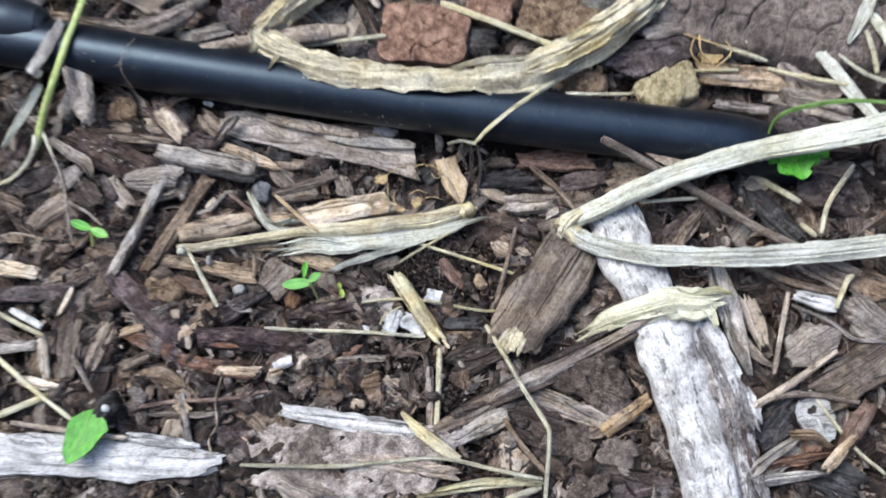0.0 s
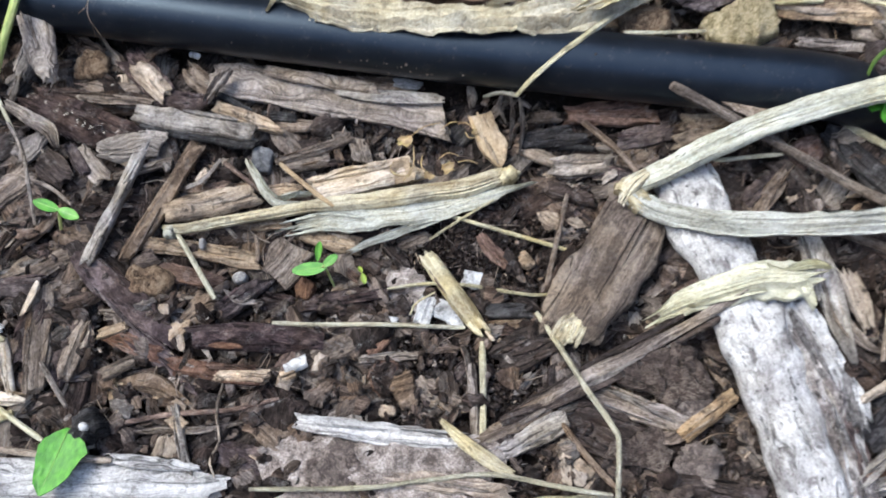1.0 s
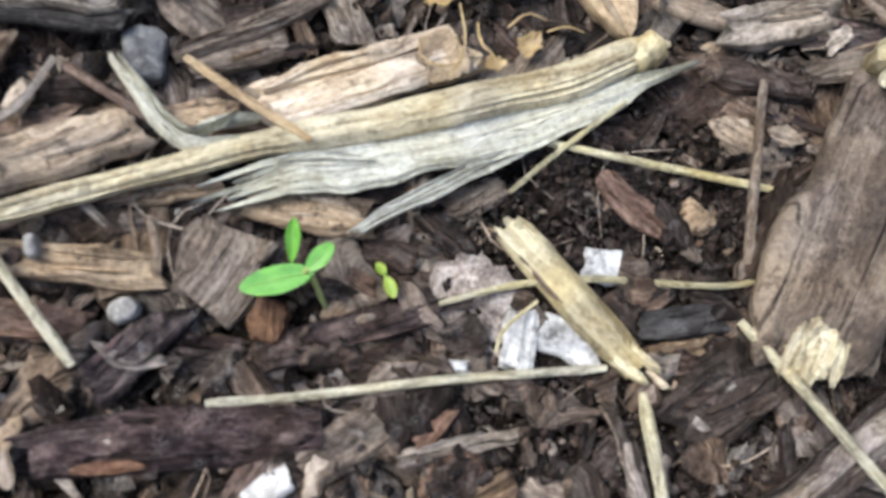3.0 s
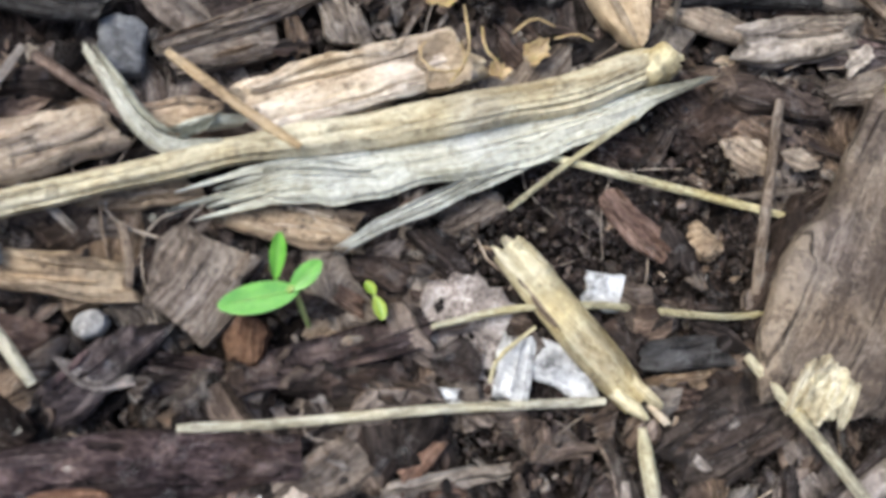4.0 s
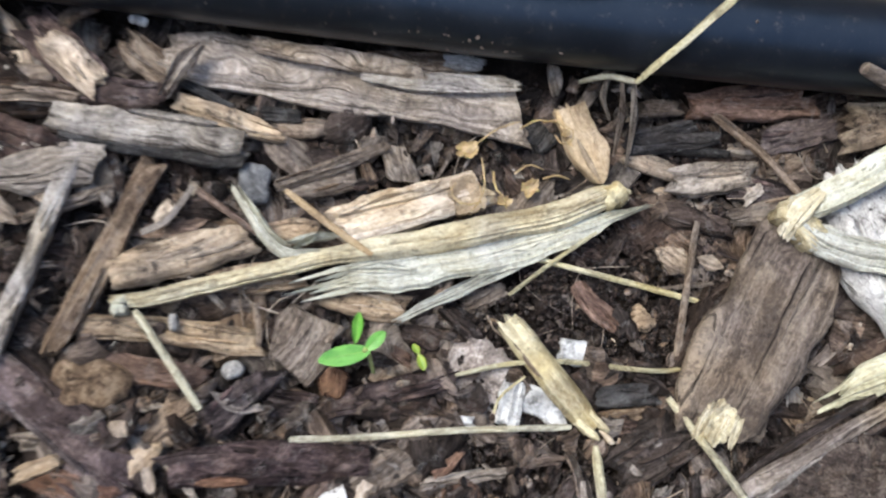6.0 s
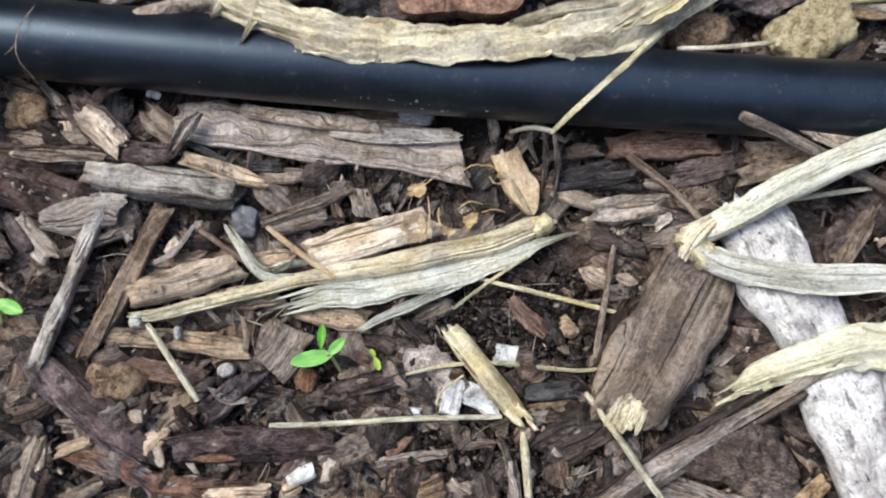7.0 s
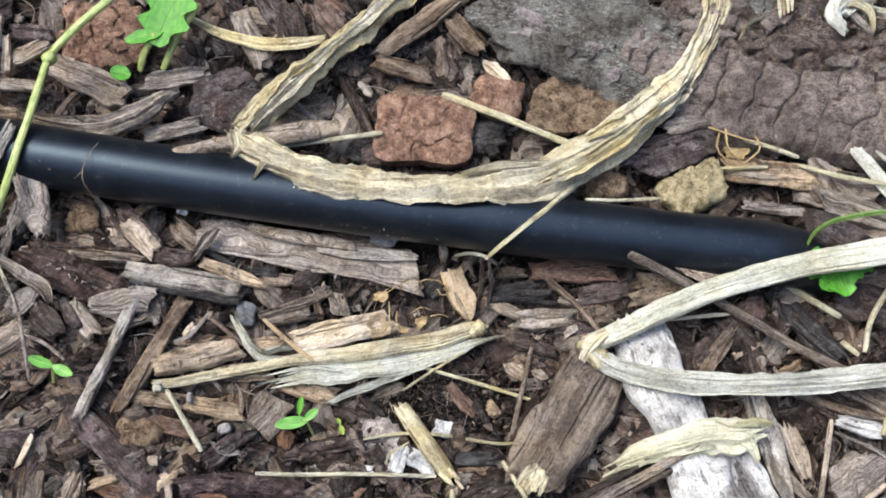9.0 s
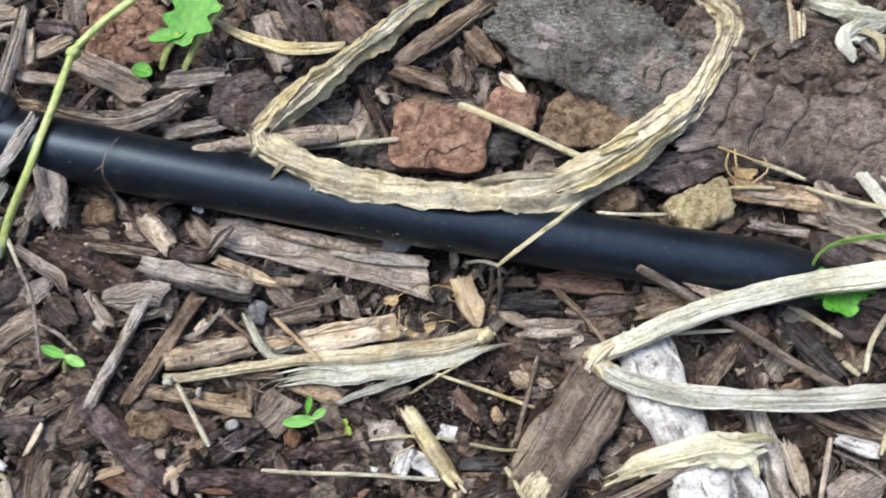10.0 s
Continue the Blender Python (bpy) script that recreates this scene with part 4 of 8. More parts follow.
chip("square-cut grey-brown wood chip on mulch", (-0.46, -0.10, 0.24), (0.08, 0.68, 0.18), 0.94, 0.35, BROWN, 36, taper=(0.95, 1, 0.95), rag=0.10, slant=(0.12, -0.10), boxy=5)
flake("orange-brown bark lump beside the seedling", (0.22, -0.33, 0.05), 0.50, 0.43, 80, 0.45, REDWOOD, 37, name="bark_chip")
chip("dark wet bark chip in the mulch", (-1.63, -0.85, 0.25), (-0.75, -0.11, 0.17), 0.58, 0.40, WET, 38, taper=(0.8, 1, 0.6))
chip("dark wet bark chip in the mulch", (-0.69, -0.42, 0.06), (-0.02, -0.59, -0.02), 0.19, 0.30, WET, 39)
chip("dark wet bark chip in the mulch", (-0.90, -0.62, -0.02), (-0.00, -0.75, -0.12), 0.39, 0.30, WET, 40)
chip("dark brown splintered chip near the seedling", (0.13, -0.75, 0.06), (2.21, -0.35, -0.19), 0.41, 0.40, WET, 41, taper=(1, 1, 0.5))
chip("brown wood chip with rough grain in the mulch", (1.62, 1.60, -0.31), (2.10, 0.95, -0.38), 0.30, 0.30, BROWN, 42)
chip("dark brown wood chip sunk in damp mulch", (2.20, 0.75, -0.39), (2.65, 0.21, -0.44), 0.31, 0.30, DARK, 43)
chip("brown wood chip with rough grain in the mulch", (2.48, 0.78, -0.49), (3.16, 1.01, -0.61), 0.47, 0.30, BROWN, 44)
flake("small smooth grey pebble in mulch", (-1.30, -0.03, 0.14), 0.35, 0.28, 10, 0.30, STONE, 45, dome=0.25, rag=0.06, rough=0.02, corners=2.1, name="pebble", category="pebble")
flake("small pale grey seed on a chip", (-2.12, 0.72, 0.49), 0.15, 0.26, 0, 0.20, STONE, 46, dome=0.3, rag=0.08, rough=0.02, name="seed", category="seed")
chip("orange-tan chip under a pale husk", (0.20, 1.02, -0.05), (1.50, 0.70, -0.22), 0.56, 0.30, TAN, 47, taper=(0.7, 1, 0.9))
chip("reddish brown bark chip lying on mulch", (1.24, 0.10, -0.13), (1.48, -0.11, -0.16), 0.19, 0.20, REDWOOD, 48)

# ---- split stalk and husk above the seedling ----
splitstalk = holder("split_stalk", 0.94, 1.70, -0.11)
strip_part("blade", splitstalk, [(-2.98, 1.08, 0.64), (-2.53, 1.09, 0.64), (-1.74, 1.23, 0.58), (-0.73, 1.40, 0.47), (0.05, 1.57, 0.36), (0.92, 1.67, 0.28), (1.98, 1.79, 0.14), (3.18, 1.98, -0.04), (4.10, 2.13, -0.19), (4.98, 2.41, -0.27), (5.35, 2.45, -0.38)], (0.19, 0.22, 0.24, 0.24, 0.27, 0.30, 0.40, 0.45, 0.44, 0.43, 0.42, 0.30), DRYLEAF, 49, "", curl=-0.42, rib=0.03, thick=0.16, ruffle=0.12, ragged=0.22, crinkle=0.012, na=21)
lump_part("bulb_end", splitstalk, (5.16, 2.42, -0.28), 0.54, 0.42, 30, 0.34, DRYLEAF, 50, "rounded stalk end", dome=0.3, rag=0.15, rough=0.05, nrad=18, nang=60)
tagged(splitstalk, "long pale split stalk lying above the seedling", "stalk")
torn = holder("torn_husk", 2.46, 1.32, -0.45)
strip_part("sheet", torn, [(0.15, 1.18, 0.14), (0.80, 1.30, 0.16), (1.50, 1.35, 0.04), (2.40, 1.46, -0.10), (3.41, 1.65, -0.28), (4.53, 1.92, -0.42), (5.18, 2.08, -0.45), (5.76, 2.24, -0.43)], (0.34, 0.50, 0.60, 0.60, 0.54, 0.40, 0.20, 0.07), STALK, 52, "", curl=-0.06, rib=0.03, thick=0.07, ragged=0.40, tear=2.2, na=33, ruffle=0.2, crinkle=0.015)
strip_part("frayed_strip", torn, [(1.30, 0.53, -0.03), (1.70, 0.72, -0.04), (2.40, 0.98, -0.16), (3.10, 1.28, -0.30), (3.80, 1.50, -0.40)], (0.09, 0.17, 0.22, 0.24, 0.14), STALK, 53, "frayed lower strip", curl=0.1, rib=0.03, ragged=0.35, tear=1.6)
strip_part("folded_flap", torn, [(0.55, 1.38, 0.17), (1.05, 1.36, 0.15), (1.62, 1.30, 0.06)], (0.10, 0.22, 0.12), STALK, 54, "small folded flap", curl=0.2, ragged=0.5, tear=1.4)
tagged(torn, "pale grey-green torn husk beside the seedling", "husk")
twisted = holder("stalk_strip", -0.55, 1.95, 0.2)
strip_part("strand", twisted, [(-1.13, 2.77, 0.41), (-0.87, 2.34, 0.40), (-0.66, 1.97, 0.37), (-0.38, 1.70, 0.36), (0.10, 1.66, 0.34)], (0.05, 0.14, 0.17, 0.20, 0.15), STALK, 55, curl=-0.35, twist=25, tear=1.5, ragged=0.3)
strip_part("strand", twisted, [(-1.02, 2.73, 0.44), (-0.80, 2.36, 0.45), (-0.58, 2.02, 0.40), (-0.32, 1.80, 0.36)], (0.04, 0.10, 0.11, 0.05), STALK, 57, "loose outer strand", curl=-0.3, tear=1.5, ragged=0.4)
strip_part("fray", twisted, [(-0.35, 1.84, 0.34), (0.10, 1.90, 0.30), (0.48, 1.93, 0.26)], (0.06, 0.22, 0.10), STALK, 58, "torn papery fray", curl=0.3, ragged=0.7, tear=2.0, crinkle=0.03)
strip_part("fray", twisted, [(-0.25, 1.75, 0.37), (-0.02, 1.86, 0.36), (0.18, 2.00, 0.30)], (0.04, 0.10, 0.03), STALK, 59, "thin torn fibre", curl=0.3, ragged=0.5)
tagged(twisted, "twisted pale grey strip of dry stalk", "stalk")
stick("flat tan splinter crossing the stalk", [(-0.32, 2.68, 0.35), (0.31, 2.09, 0.39), (0.96, 1.56, 0.34)], 0.056, 0.056, HONEY, 56, flat=0.5, name="splinter", category="wood chip")
stick("short yellow straw stub lying on mulch", [(-2.65, 0.91, 0.66), (-2.25, 0.22, 0.61), (-1.79, -0.61, 0.48)], 0.065, 0.069, STRAW, 57)
flake("pale knotted stalk end on mulch", (-2.88, 1.00, 0.58), 0.27, 0.31, 0, 0.30, STALK, 58, dome=0.3, name="stalk_knot", category="stalk")
stick("thin grey twig lying in the mulch", [(-1.88, 1.44, 0.25), (-1.56, 1.13, 0.22), (-1.37, 0.91, 0.15)], 0.049, 0.049, GREY, 59, name="twig", category="twig")
stick("short brown twig standing in the mulch", [(-0.91, 0.97, 0.14), (-0.86, 0.57, 0.13), (-0.89, 0.29, 0.09)], 0.057, 0.057, BROWN, 60, name="twig", category="twig")

# ---- pale stub, straws and white scraps ----
stub = holder("wood_stub", 3.88, -0.59, -0.74)
stem_part("body", stub, [(3.11, 0.43, -0.37), (3.76, -0.52, -0.33), (4.36, -1.41, -0.32)], 0.245, 0.235, DRYLEAF, 61, "", nr=36, n=60, rough=0.15)
chip_part("prong", stub, (4.08, -1.27, -0.09), (4.39, -1.59, -0.08), 0.16, 0.22, DRYLEAF, 62, "pointed prong", taper=(1, 0.9, 0.2), boxy=2.3)
chip_part("prong", stub, (4.28, -1.16, -0.11), (4.58, -1.48, -0.09), 0.14, 0.22, DRYLEAF, 63, "pointed prong", taper=(1, 0.9, 0.2), boxy=2.3)
chip_part("bark_strip", stub, (3.09, 0.23, -0.21), (3.99, -1.15, -0.18), 0.11, 0.25, BROWN, 64, "strip of brown bark", taper=(0.5, 1, 0.4))
for k, (x, y) in enumerate(((2.98, 0.42), (3.10, 0.52), (3.24, 0.50))):
    chip_part("torn_end", stub, (x, y, -0.20), (x + 0.28, y - 0.40, -0.16), 0.15, 0.18, DRYLEAF, 66 + k, "torn upper end", taper=(0.2, 1, 0.8), rag=0.7, boxy=2.4)
tagged(stub, "pale round wood stub with a forked end", "wood stub")
stick("pointed pale splinter of a wood stub", [(4.47, -1.43, -0.29), (4.62, -1.63, -0.28), (4.66, -1.63, -0.28)], 0.053, 0.053, PALE, 65, name="splinter", category="wood chip")
stick("long thin grey-white straw on mulch", [(-0.51, -1.17, 0.17), (0.66, -1.23, 0.08), (2.13, -1.25, -0.06), (3.98, -1.35, -0.25)], 0.055, 0.055, STRAW, 66)
stick("bent pale straw under a wood stub", [(2.17, -0.38, -0.14), (3.11, -0.26, -0.25), (4.08, -0.30, -0.39), (4.97, -0.46, -0.48), (5.62, -0.56, -0.52), (6.27, -0.55, -0.56)], 0.043, 0.043, STRAW, 67)
stick("thin pale dry straw lying on mulch", [(3.64, 1.50, -0.49), (4.49, 1.23, -0.59), (5.30, 0.98, -0.64), (6.54, 0.56, -0.66)], 0.052, 0.052, STRAW, 68)
stick("thin pale dry straw lying on mulch", [(3.21, 0.87, -0.41), (3.97, 1.35, -0.43), (4.80, 1.82, -0.40)], 0.036, 0.036, STRAW, 69)
stick("thin brown stick lying on mulch", [(6.60, 1.91, -0.45), (6.33, 0.92, -0.52), (5.98, -0.34, -0.54)], 0.065, 0.065, BROWN, 70, name="twig", category="twig")
stick("short grey stick on dark soil", [(6.47, 0.15, -0.67), (6.25, -0.48, -0.65)], 0.056, 0.056, GREY, 71, name="twig", category="twig")
stick("brown wood chip with rough grain in the mulch", [(5.80, 0.82, -0.69), (6.81, 0.85, -0.64)], 0.049, 0.049, BROWN, 72, name="twig", category="twig")
chip("white papery bark scrap on dark mulch", (4.00, -0.05, -0.46), (4.44, -0.19, -0.49), 0.42, 0.15, PAPER, 73, rag=0.2, taper=(0.8, 1, 0.9), name="paper_bark", category="bark")
chip("white papery bark scrap on dark mulch", (2.93, -1.20, -0.21), (3.16, -0.57, -0.30), 0.44, 0.20, PAPER, 74, rag=0.25, taper=(0.9, 1, 0.8), name="paper_bark", category="bark")
chip("white papery bark scrap on dark mulch", (3.29, -0.81, -0.32), (3.96, -1.11, -0.36), 0.53, 0.20, PAPER, 75, rag=0.2, taper=(0.9, 1, 0.8), ridge=0.1, name="paper_bark", category="bark")
chip("white papery bark scrap on dark mulch", (1.75, -1.11, -0.15), (2.39, -1.14, -0.21), 0.29, 0.15, PAPER, 76, rag=0.4, taper=(0.5, 1, 0.6), ridge=0.1, name="paper_bark", category="bark")
stick("fine curled straw over white bark", [(2.71, -1.03, -0.06), (2.85, -0.77, -0.04), (3.30, -0.49, -0.18)], 0.023, 0.023, STRAW, 77)
flake("pinkish tan bark flake under the wood stub", (2.72, -0.50, -0.45), 1.25, 0.95, -50, 0.30, BARKPINK, 78, crisp=0.10, rag=0.25, dome=0.04, nrad=20, nang=80)
chip("dark wet bark chip in the mulch", (-0.30, -0.90, -0.04), (0.39, -1.19, -0.11), 0.29, 0.30, WET, 79)
chip("dark wet bark chip in the mulch", (0.71, -0.87, -0.17), (1.31, -0.78, -0.23), 0.32, 0.30, WET, 80)
chip("dark brown wood chip sunk in damp mulch", (1.43, 0.40, -0.35), (2.03, 0.20, -0.43), 0.38, 0.30, DARK, 81)
flake("pale tan triangular leaf scrap on mulch", (6.18, 1.27, -0.57), 0.80, 0.55, -35, 0.06, TAN, 82, rag=0.12, corners=1.05, rough=0.05, dome=0.0, crisp=0.06, name="leaf_scrap", category="leaf")
flake("pale tan triangular leaf scrap on mulch", (6.78, 1.21, -0.55), 0.50, 0.30, -25, 0.06, TAN, 83, rag=0.12, corners=1.05, rough=0.05, dome=0.0, crisp=0.06, name="leaf_scrap", category="leaf")
chip("reddish seed-shaped bark chip on soil", (4.41, 1.02, -0.63), (5.07, 0.20, -0.64), 0.36, 0.30, REDWOOD, 84, boxy=2.2, taper=(0.5, 1, 0.7), rag=0.08)
chip("dark brown wood chip sunk in damp mulch", (6.22, 0.15, -0.67), (7.26, 0.78, -0.60), 0.42, 0.35, DARK, 85, boxy=2.3)
flake("tan wood chip with a torn end on mulch", (5.52, 0.36, -0.69), 0.34, 0.53, 15, 0.20, TAN, 86, rag=0.3)
chip("blue-black damp wood chip on soil", (4.55, -0.92, -0.40), (5.58, -0.95, -0.50), 0.42, 0.40, CHAR, 87)
chip("brown wood chip with rough grain in the mulch", (4.55, -1.24, -0.52), (5.48, -1.23, -0.62), 0.26, 0.25, BROWN, 88)
chip("brown wood chip with rough grain in the mulch", (5.35, -0.90, -0.59), (5.54, -1.47, -0.54), 0.17, 0.25, BROWN, 89)
stick("grey straw end beside a large chip", [(5.83, -1.02, -0.48), (6.14, -1.49, -0.46)], 0.071, 0.071, GREY, 90)
chip("dark brown wood chip sunk in damp mulch", (6.05, -0.75, -0.52), (6.85, 0.45, -0.52), 0.62, 0.45, DARK, 91)
chip("smooth honey-tan pointed wood chip on mulch", (4.53, 3.97, -0.19), (5.08, 2.71, -0.39), 0.70, 0.35, HONEY, 92, taper=(0.95, 1, 0.12), rag=0.06, ridge=0.02, ns=18, nr=24, boxy=8)
chip("tan wood chip with a torn end on mulch", (5.53, 3.20, -0.52), (6.37, 2.79, -0.54), 0.33, 0.30, TAN, 93, rag=0.08)
chip("blackened damp wood chip in the mulch", (5.55, 3.44, -0.49), (6.75, 3.62, -0.40), 0.28, 0.25, CHAR, 94, taper=(0.3, 1, 1))
chip("blackened damp wood chip in the mulch", (5.58, 3.34, -0.50), (7.32, 3.05, -0.41), 0.15, 0.25, CHAR, 95)
chip("lumpy pale grey-brown bark chip on mulch", (6.26, 2.68, -0.52), (7.68, 2.69, -0.36), 0.59, 0.40, FADED, 96, rag=0.5, boxy=2.4, ridge=0.12)
chip("reddish brown bark chip lying on mulch", (6.73, 3.92, -0.24), (8.89, 3.78, -0.11), 0.48, 0.35, REDWOOD, 97, ridge=0.1)
chip("purple-brown bark chip lying on dark mulch", (7.97, 3.22, -0.33), (9.24, 3.41, -0.22), 0.60, 0.35, PLUM, 98, rag=0.3)
stick("dark brown stick lying among the chips", [(7.06, 3.72, -0.26), (7.84, 2.95, -0.24), (8.52, 2.05, -0.24)], 0.099, 0.066, BROWN, 99, name="twig", category="twig")
chip("dark brown wood chip sunk in damp mulch", (5.98, 2.21, -0.65), (7.26, 1.76, -0.56), 0.39, 0.30, DARK, 100)
chip("dark brown wood chip sunk in damp mulch", (5.61, 1.68, -0.78), (6.24, 1.96, -0.73), 0.57, 0.30, DARK, 101)
chip("brown wood chip with rough grain in the mulch", (7.26, 1.95, -0.47), (8.51, 2.11, -0.29), 0.41, 0.30, BROWN, 102, rag=0.35)
chip("purple-brown bark chip lying on dark mulch", (7.38, 2.51, -0.56), (8.35, 2.24, -0.45), 0.50, 0.30, PLUM, 103)
flake("torn pale bark scrap on mulch", (7.67, 2.32, -0.36), 0.45, 0.20, 35, 0.10, FADED, 104, rag=0.4, crisp=0.2, dome=0.05, name="paper_bark", category="bark")
chip("brown wood chip with rough grain in the mulch", (5.80, 3.93, -0.41), (6.52, 3.92, -0.38), 0.30, 0.30, BROWN, 105)
chip("tan wood chip with a torn end on mulch", (4.34, 4.71, -0.23), (4.38, 4.27, -0.29), 0.22, 0.25, TAN, 106)
chip("blackened damp wood chip in the mulch", (3.89, 3.42, -0.57), (4.17, 3.74, -0.55), 0.57, 0.30, CHAR, 107)
chip("dark brown wood chip sunk in damp mulch", (4.98, 1.29, -0.83), (5.38, 1.79, -0.82), 0.33, 0.30, DARK, 108)

# ---- large chip, white branch and forked stalk ----
big = holder("large_wood_chip", 7.55, -0.18, -0.94)
chip_part("body", big, (6.45, -1.68, -0.13), (8.52, 1.52, 0.07), 1.80, 0.70, DRIFT, 301, taper=(0.85, 1.0, 0.75), rag=0.16, ridge=0.11, ns=40, nr=44)
frayed = lump_part("frayed_end", big, (6.34, -1.50, -0.09), 0.66, 0.52, 50, 0.28, DRYLEAF, 109, "pale frayed end", rag=0.35, rough=0.16, lump=0.4, dome=0.03, corners=3.2, crisp=0.2, nrad=20, nang=90)
for k in range(9):
    x, y = 6.02 + 0.068 * k, -1.46 - 0.022 * k
    attach(chip_part("splinter", big, (x + 0.20, y + 0.16, -0.04), (x - 0.04 + 0.05 * math.sin(k * 2.4), y - 0.22 - 0.07 * math.sin(k * 1.7), -0.12), 0.13, 0.12, DRYLEAF, 110 + k, "", taper=(0.8, 1, 0.35), rag=0.8), frayed)
strip_part("raised_grain", big, [(6.88, -1.47, -0.14), (7.60, -0.37, -0.13), (8.49, 1.15, 0.09)], (0.10, 0.32, 0.15), DRIFT, 126, "raised brown grain ridge", curl=-0.2, thick=0.15)
tagged(big, "large brown wood chip with a pale frayed end", "wood chip")
stick("long bent pale straw on mulch", [(5.69, -1.02, -0.36), (6.18, -1.90, -0.12), (6.71, -2.91, 0.12), (7.25, -3.81, 0.16), (7.37, -4.24, 0.12), (7.22, -5.88, 0.11)], 0.070, 0.070, STRAW, 128)
branch = holder("white_branch", 10.78, -1.72, -0.55)
limb = stem_part("limb", branch, [(9.30, 2.25, -0.25), (9.59, 1.33, -0.15), (10.17, -0.02, -0.12), (10.68, -1.49, -0.06), (10.98, -2.93, 0.01), (11.35, -4.32, 0.11), (11.70, -5.82, 0.14), (12.07, -7.42, 0.15)], 0.78, 0.85, BIRCH, 303, rough=0.17, nr=56, n=150, flat=0.7)
peeled = strip_part("peeled_bark", branch, [(11.59, -1.73, 0.16), (12.09, -3.11, 0.16), (12.37, -4.33, 0.16), (12.50, -5.85, 0.16)], (0.35, 0.90, 1.05, 1.05), PEEL, 304, "grey-brown peeled bark ridge", curl=-0.22, crinkle=0.12, rib=0.12, thick=0.25, ragged=0.5, na=27, ruffle=0.3)
strip_part("bark_sliver", branch, [(11.43, -0.88, 0.05), (11.66, -2.16, 0.07), (12.04, -3.41, 0.06)], (0.61, 0.77, 0.21), BIRCH, 305, "pale bark sliver", curl=-0.3, rib=0.08, thick=0.2, ragged=0.4, crinkle=0.06)
for k, (x, y, r, q) in enumerate(((8.85, 2.50, 0.26, 0.00), (9.10, 2.62, 0.30, 0.05), (9.42, 2.66, 0.34, 0.08), (9.75, 2.60, 0.30, 0.05), (10.02, 2.42, 0.26, 0.00))):
    attach(chip_part("broken_end", branch, (x, y, -0.02 + q), (x + 0.20, y - 0.95, 0.18 + q), r, 0.30, BIRCH, 520 + k, "jagged broken end", taper=(0.2, 1, 0.8), rag=0.7, ridge=0.08), limb)
for k, (x, y, dx, dy, r, paint) in enumerate(((11.55, -1.30, 0.70, -1.60, 0.30, PEEL), (12.30, -3.40, 0.45, -1.30, 0.60, PEEL), (12.75, -2.95, 0.30, -0.90, 0.40, BIRCH), (12.60, -4.60, 0.40, -1.40, 0.60, PEEL), (11.72, -1.02, 0.55, -1.15, 0.52, BIRCH), (12.15, -1.85, 0.40, -1.10, 0.55, BIRCH), (12.42, -2.65, 0.28, -1.40, 0.60, PEEL), (12.05, -3.05, 0.36, -1.50, 0.42, ASH), (12.62, -3.90, 0.20, -1.30, 0.62, PLUM), (12.28, -4.30, 0.30, -1.60, 0.40, BIRCH), (12.85, -4.95, 0.15, -1.20, 0.50, PEEL), (11.30, -3.10, 0.34, -1.50, 0.22, BIRCH), (10.35, -2.30, 0.30, -1.25, 0.20, BIRCH))):
    attach(chip_part("bark_flake", branch, (x, y, 0.20), (x + dx, y + dy, 0.24), r, 0.34, paint, 540 + k, "flaking bark", taper=(0.4, 1, 0.5), rag=0.8, ridge=0.10, peel=1.0), peeled)
tagged(branch, "white-barked fallen branch with dark specks and peeling", "branch")
fork = holder("forked_stalk", 8.12, 1.74, 0.18)
strip_part("upper_stalk", fork, [(7.89, 1.83, 0.36), (8.74, 2.08, 0.59), (9.84, 2.57, 0.80), (11.39, 3.09, 1.18), (13.35, 3.52, 1.59), (15.08, 3.68, 2.07), (17.31, 4.02, 2.31)], (0.48, 0.54, 0.58, 0.58, 0.64, 0.70, 0.77), STALK, 306, curl=-0.24, rib=0.05, thick=0.10, ragged=0.14, crinkle=0.02, na=21)
strip_part("lower_stalk", fork, [(7.95, 1.69, 0.35), (8.63, 1.17, 0.51), (9.77, 0.82, 0.74), (11.28, 0.63, 0.97), (12.96, 0.60, 1.03), (14.81, 0.70, 1.04), (17.48, 1.03, 0.95)], (0.44, 0.53, 0.59, 0.56, 0.56, 0.62, 0.69), STALK, 307, curl=-0.24, rib=0.05, thick=0.10, ragged=0.26, ruffle=0.28, crinkle=0.03, na=21)
fork_node = lump_part("node", fork, (8.10, 1.66, 0.40), 0.95, 0.62, -55, 0.45, DRYLEAF, 308, "torn papery node", rag=0.25, rough=0.12, lump=0.4, dome=0.15, crisp=0.1, nrad=20, nang=80)
attach(strip_part("sheath", fork, [(8.42, 2.10, 0.55), (8.01, 1.76, 0.57), (7.79, 1.43, 0.21)], (0.29, 0.46, 0.23), DRYLEAF, 130, "papery torn sheath", curl=-0.4, ragged=0.35, tear=0.12, crinkle=0.05), fork_node)
tagged(fork, "bleached forked plant stalk lying over a white branch", "stalk")
torn_husk = holder("husk", 10.4, -0.75, 0.3)
husk_sheet = strip_part("sheet", torn_husk, [(8.42, -1.31, -0.26), (9.06, -1.02, 0.15), (9.88, -0.82, 0.52), (10.78, -0.63, 0.73), (11.56, -0.63, 0.72), (12.08, -0.53, 0.61)], (0.25, 0.57, 0.73, 0.83, 0.89, 0.48), HUSKY, 131, curl=-0.25, ragged=0.5, tear=1.2, rib=0.04, ruffle=0.25, crinkle=0.05, thick=0.06, na=25)
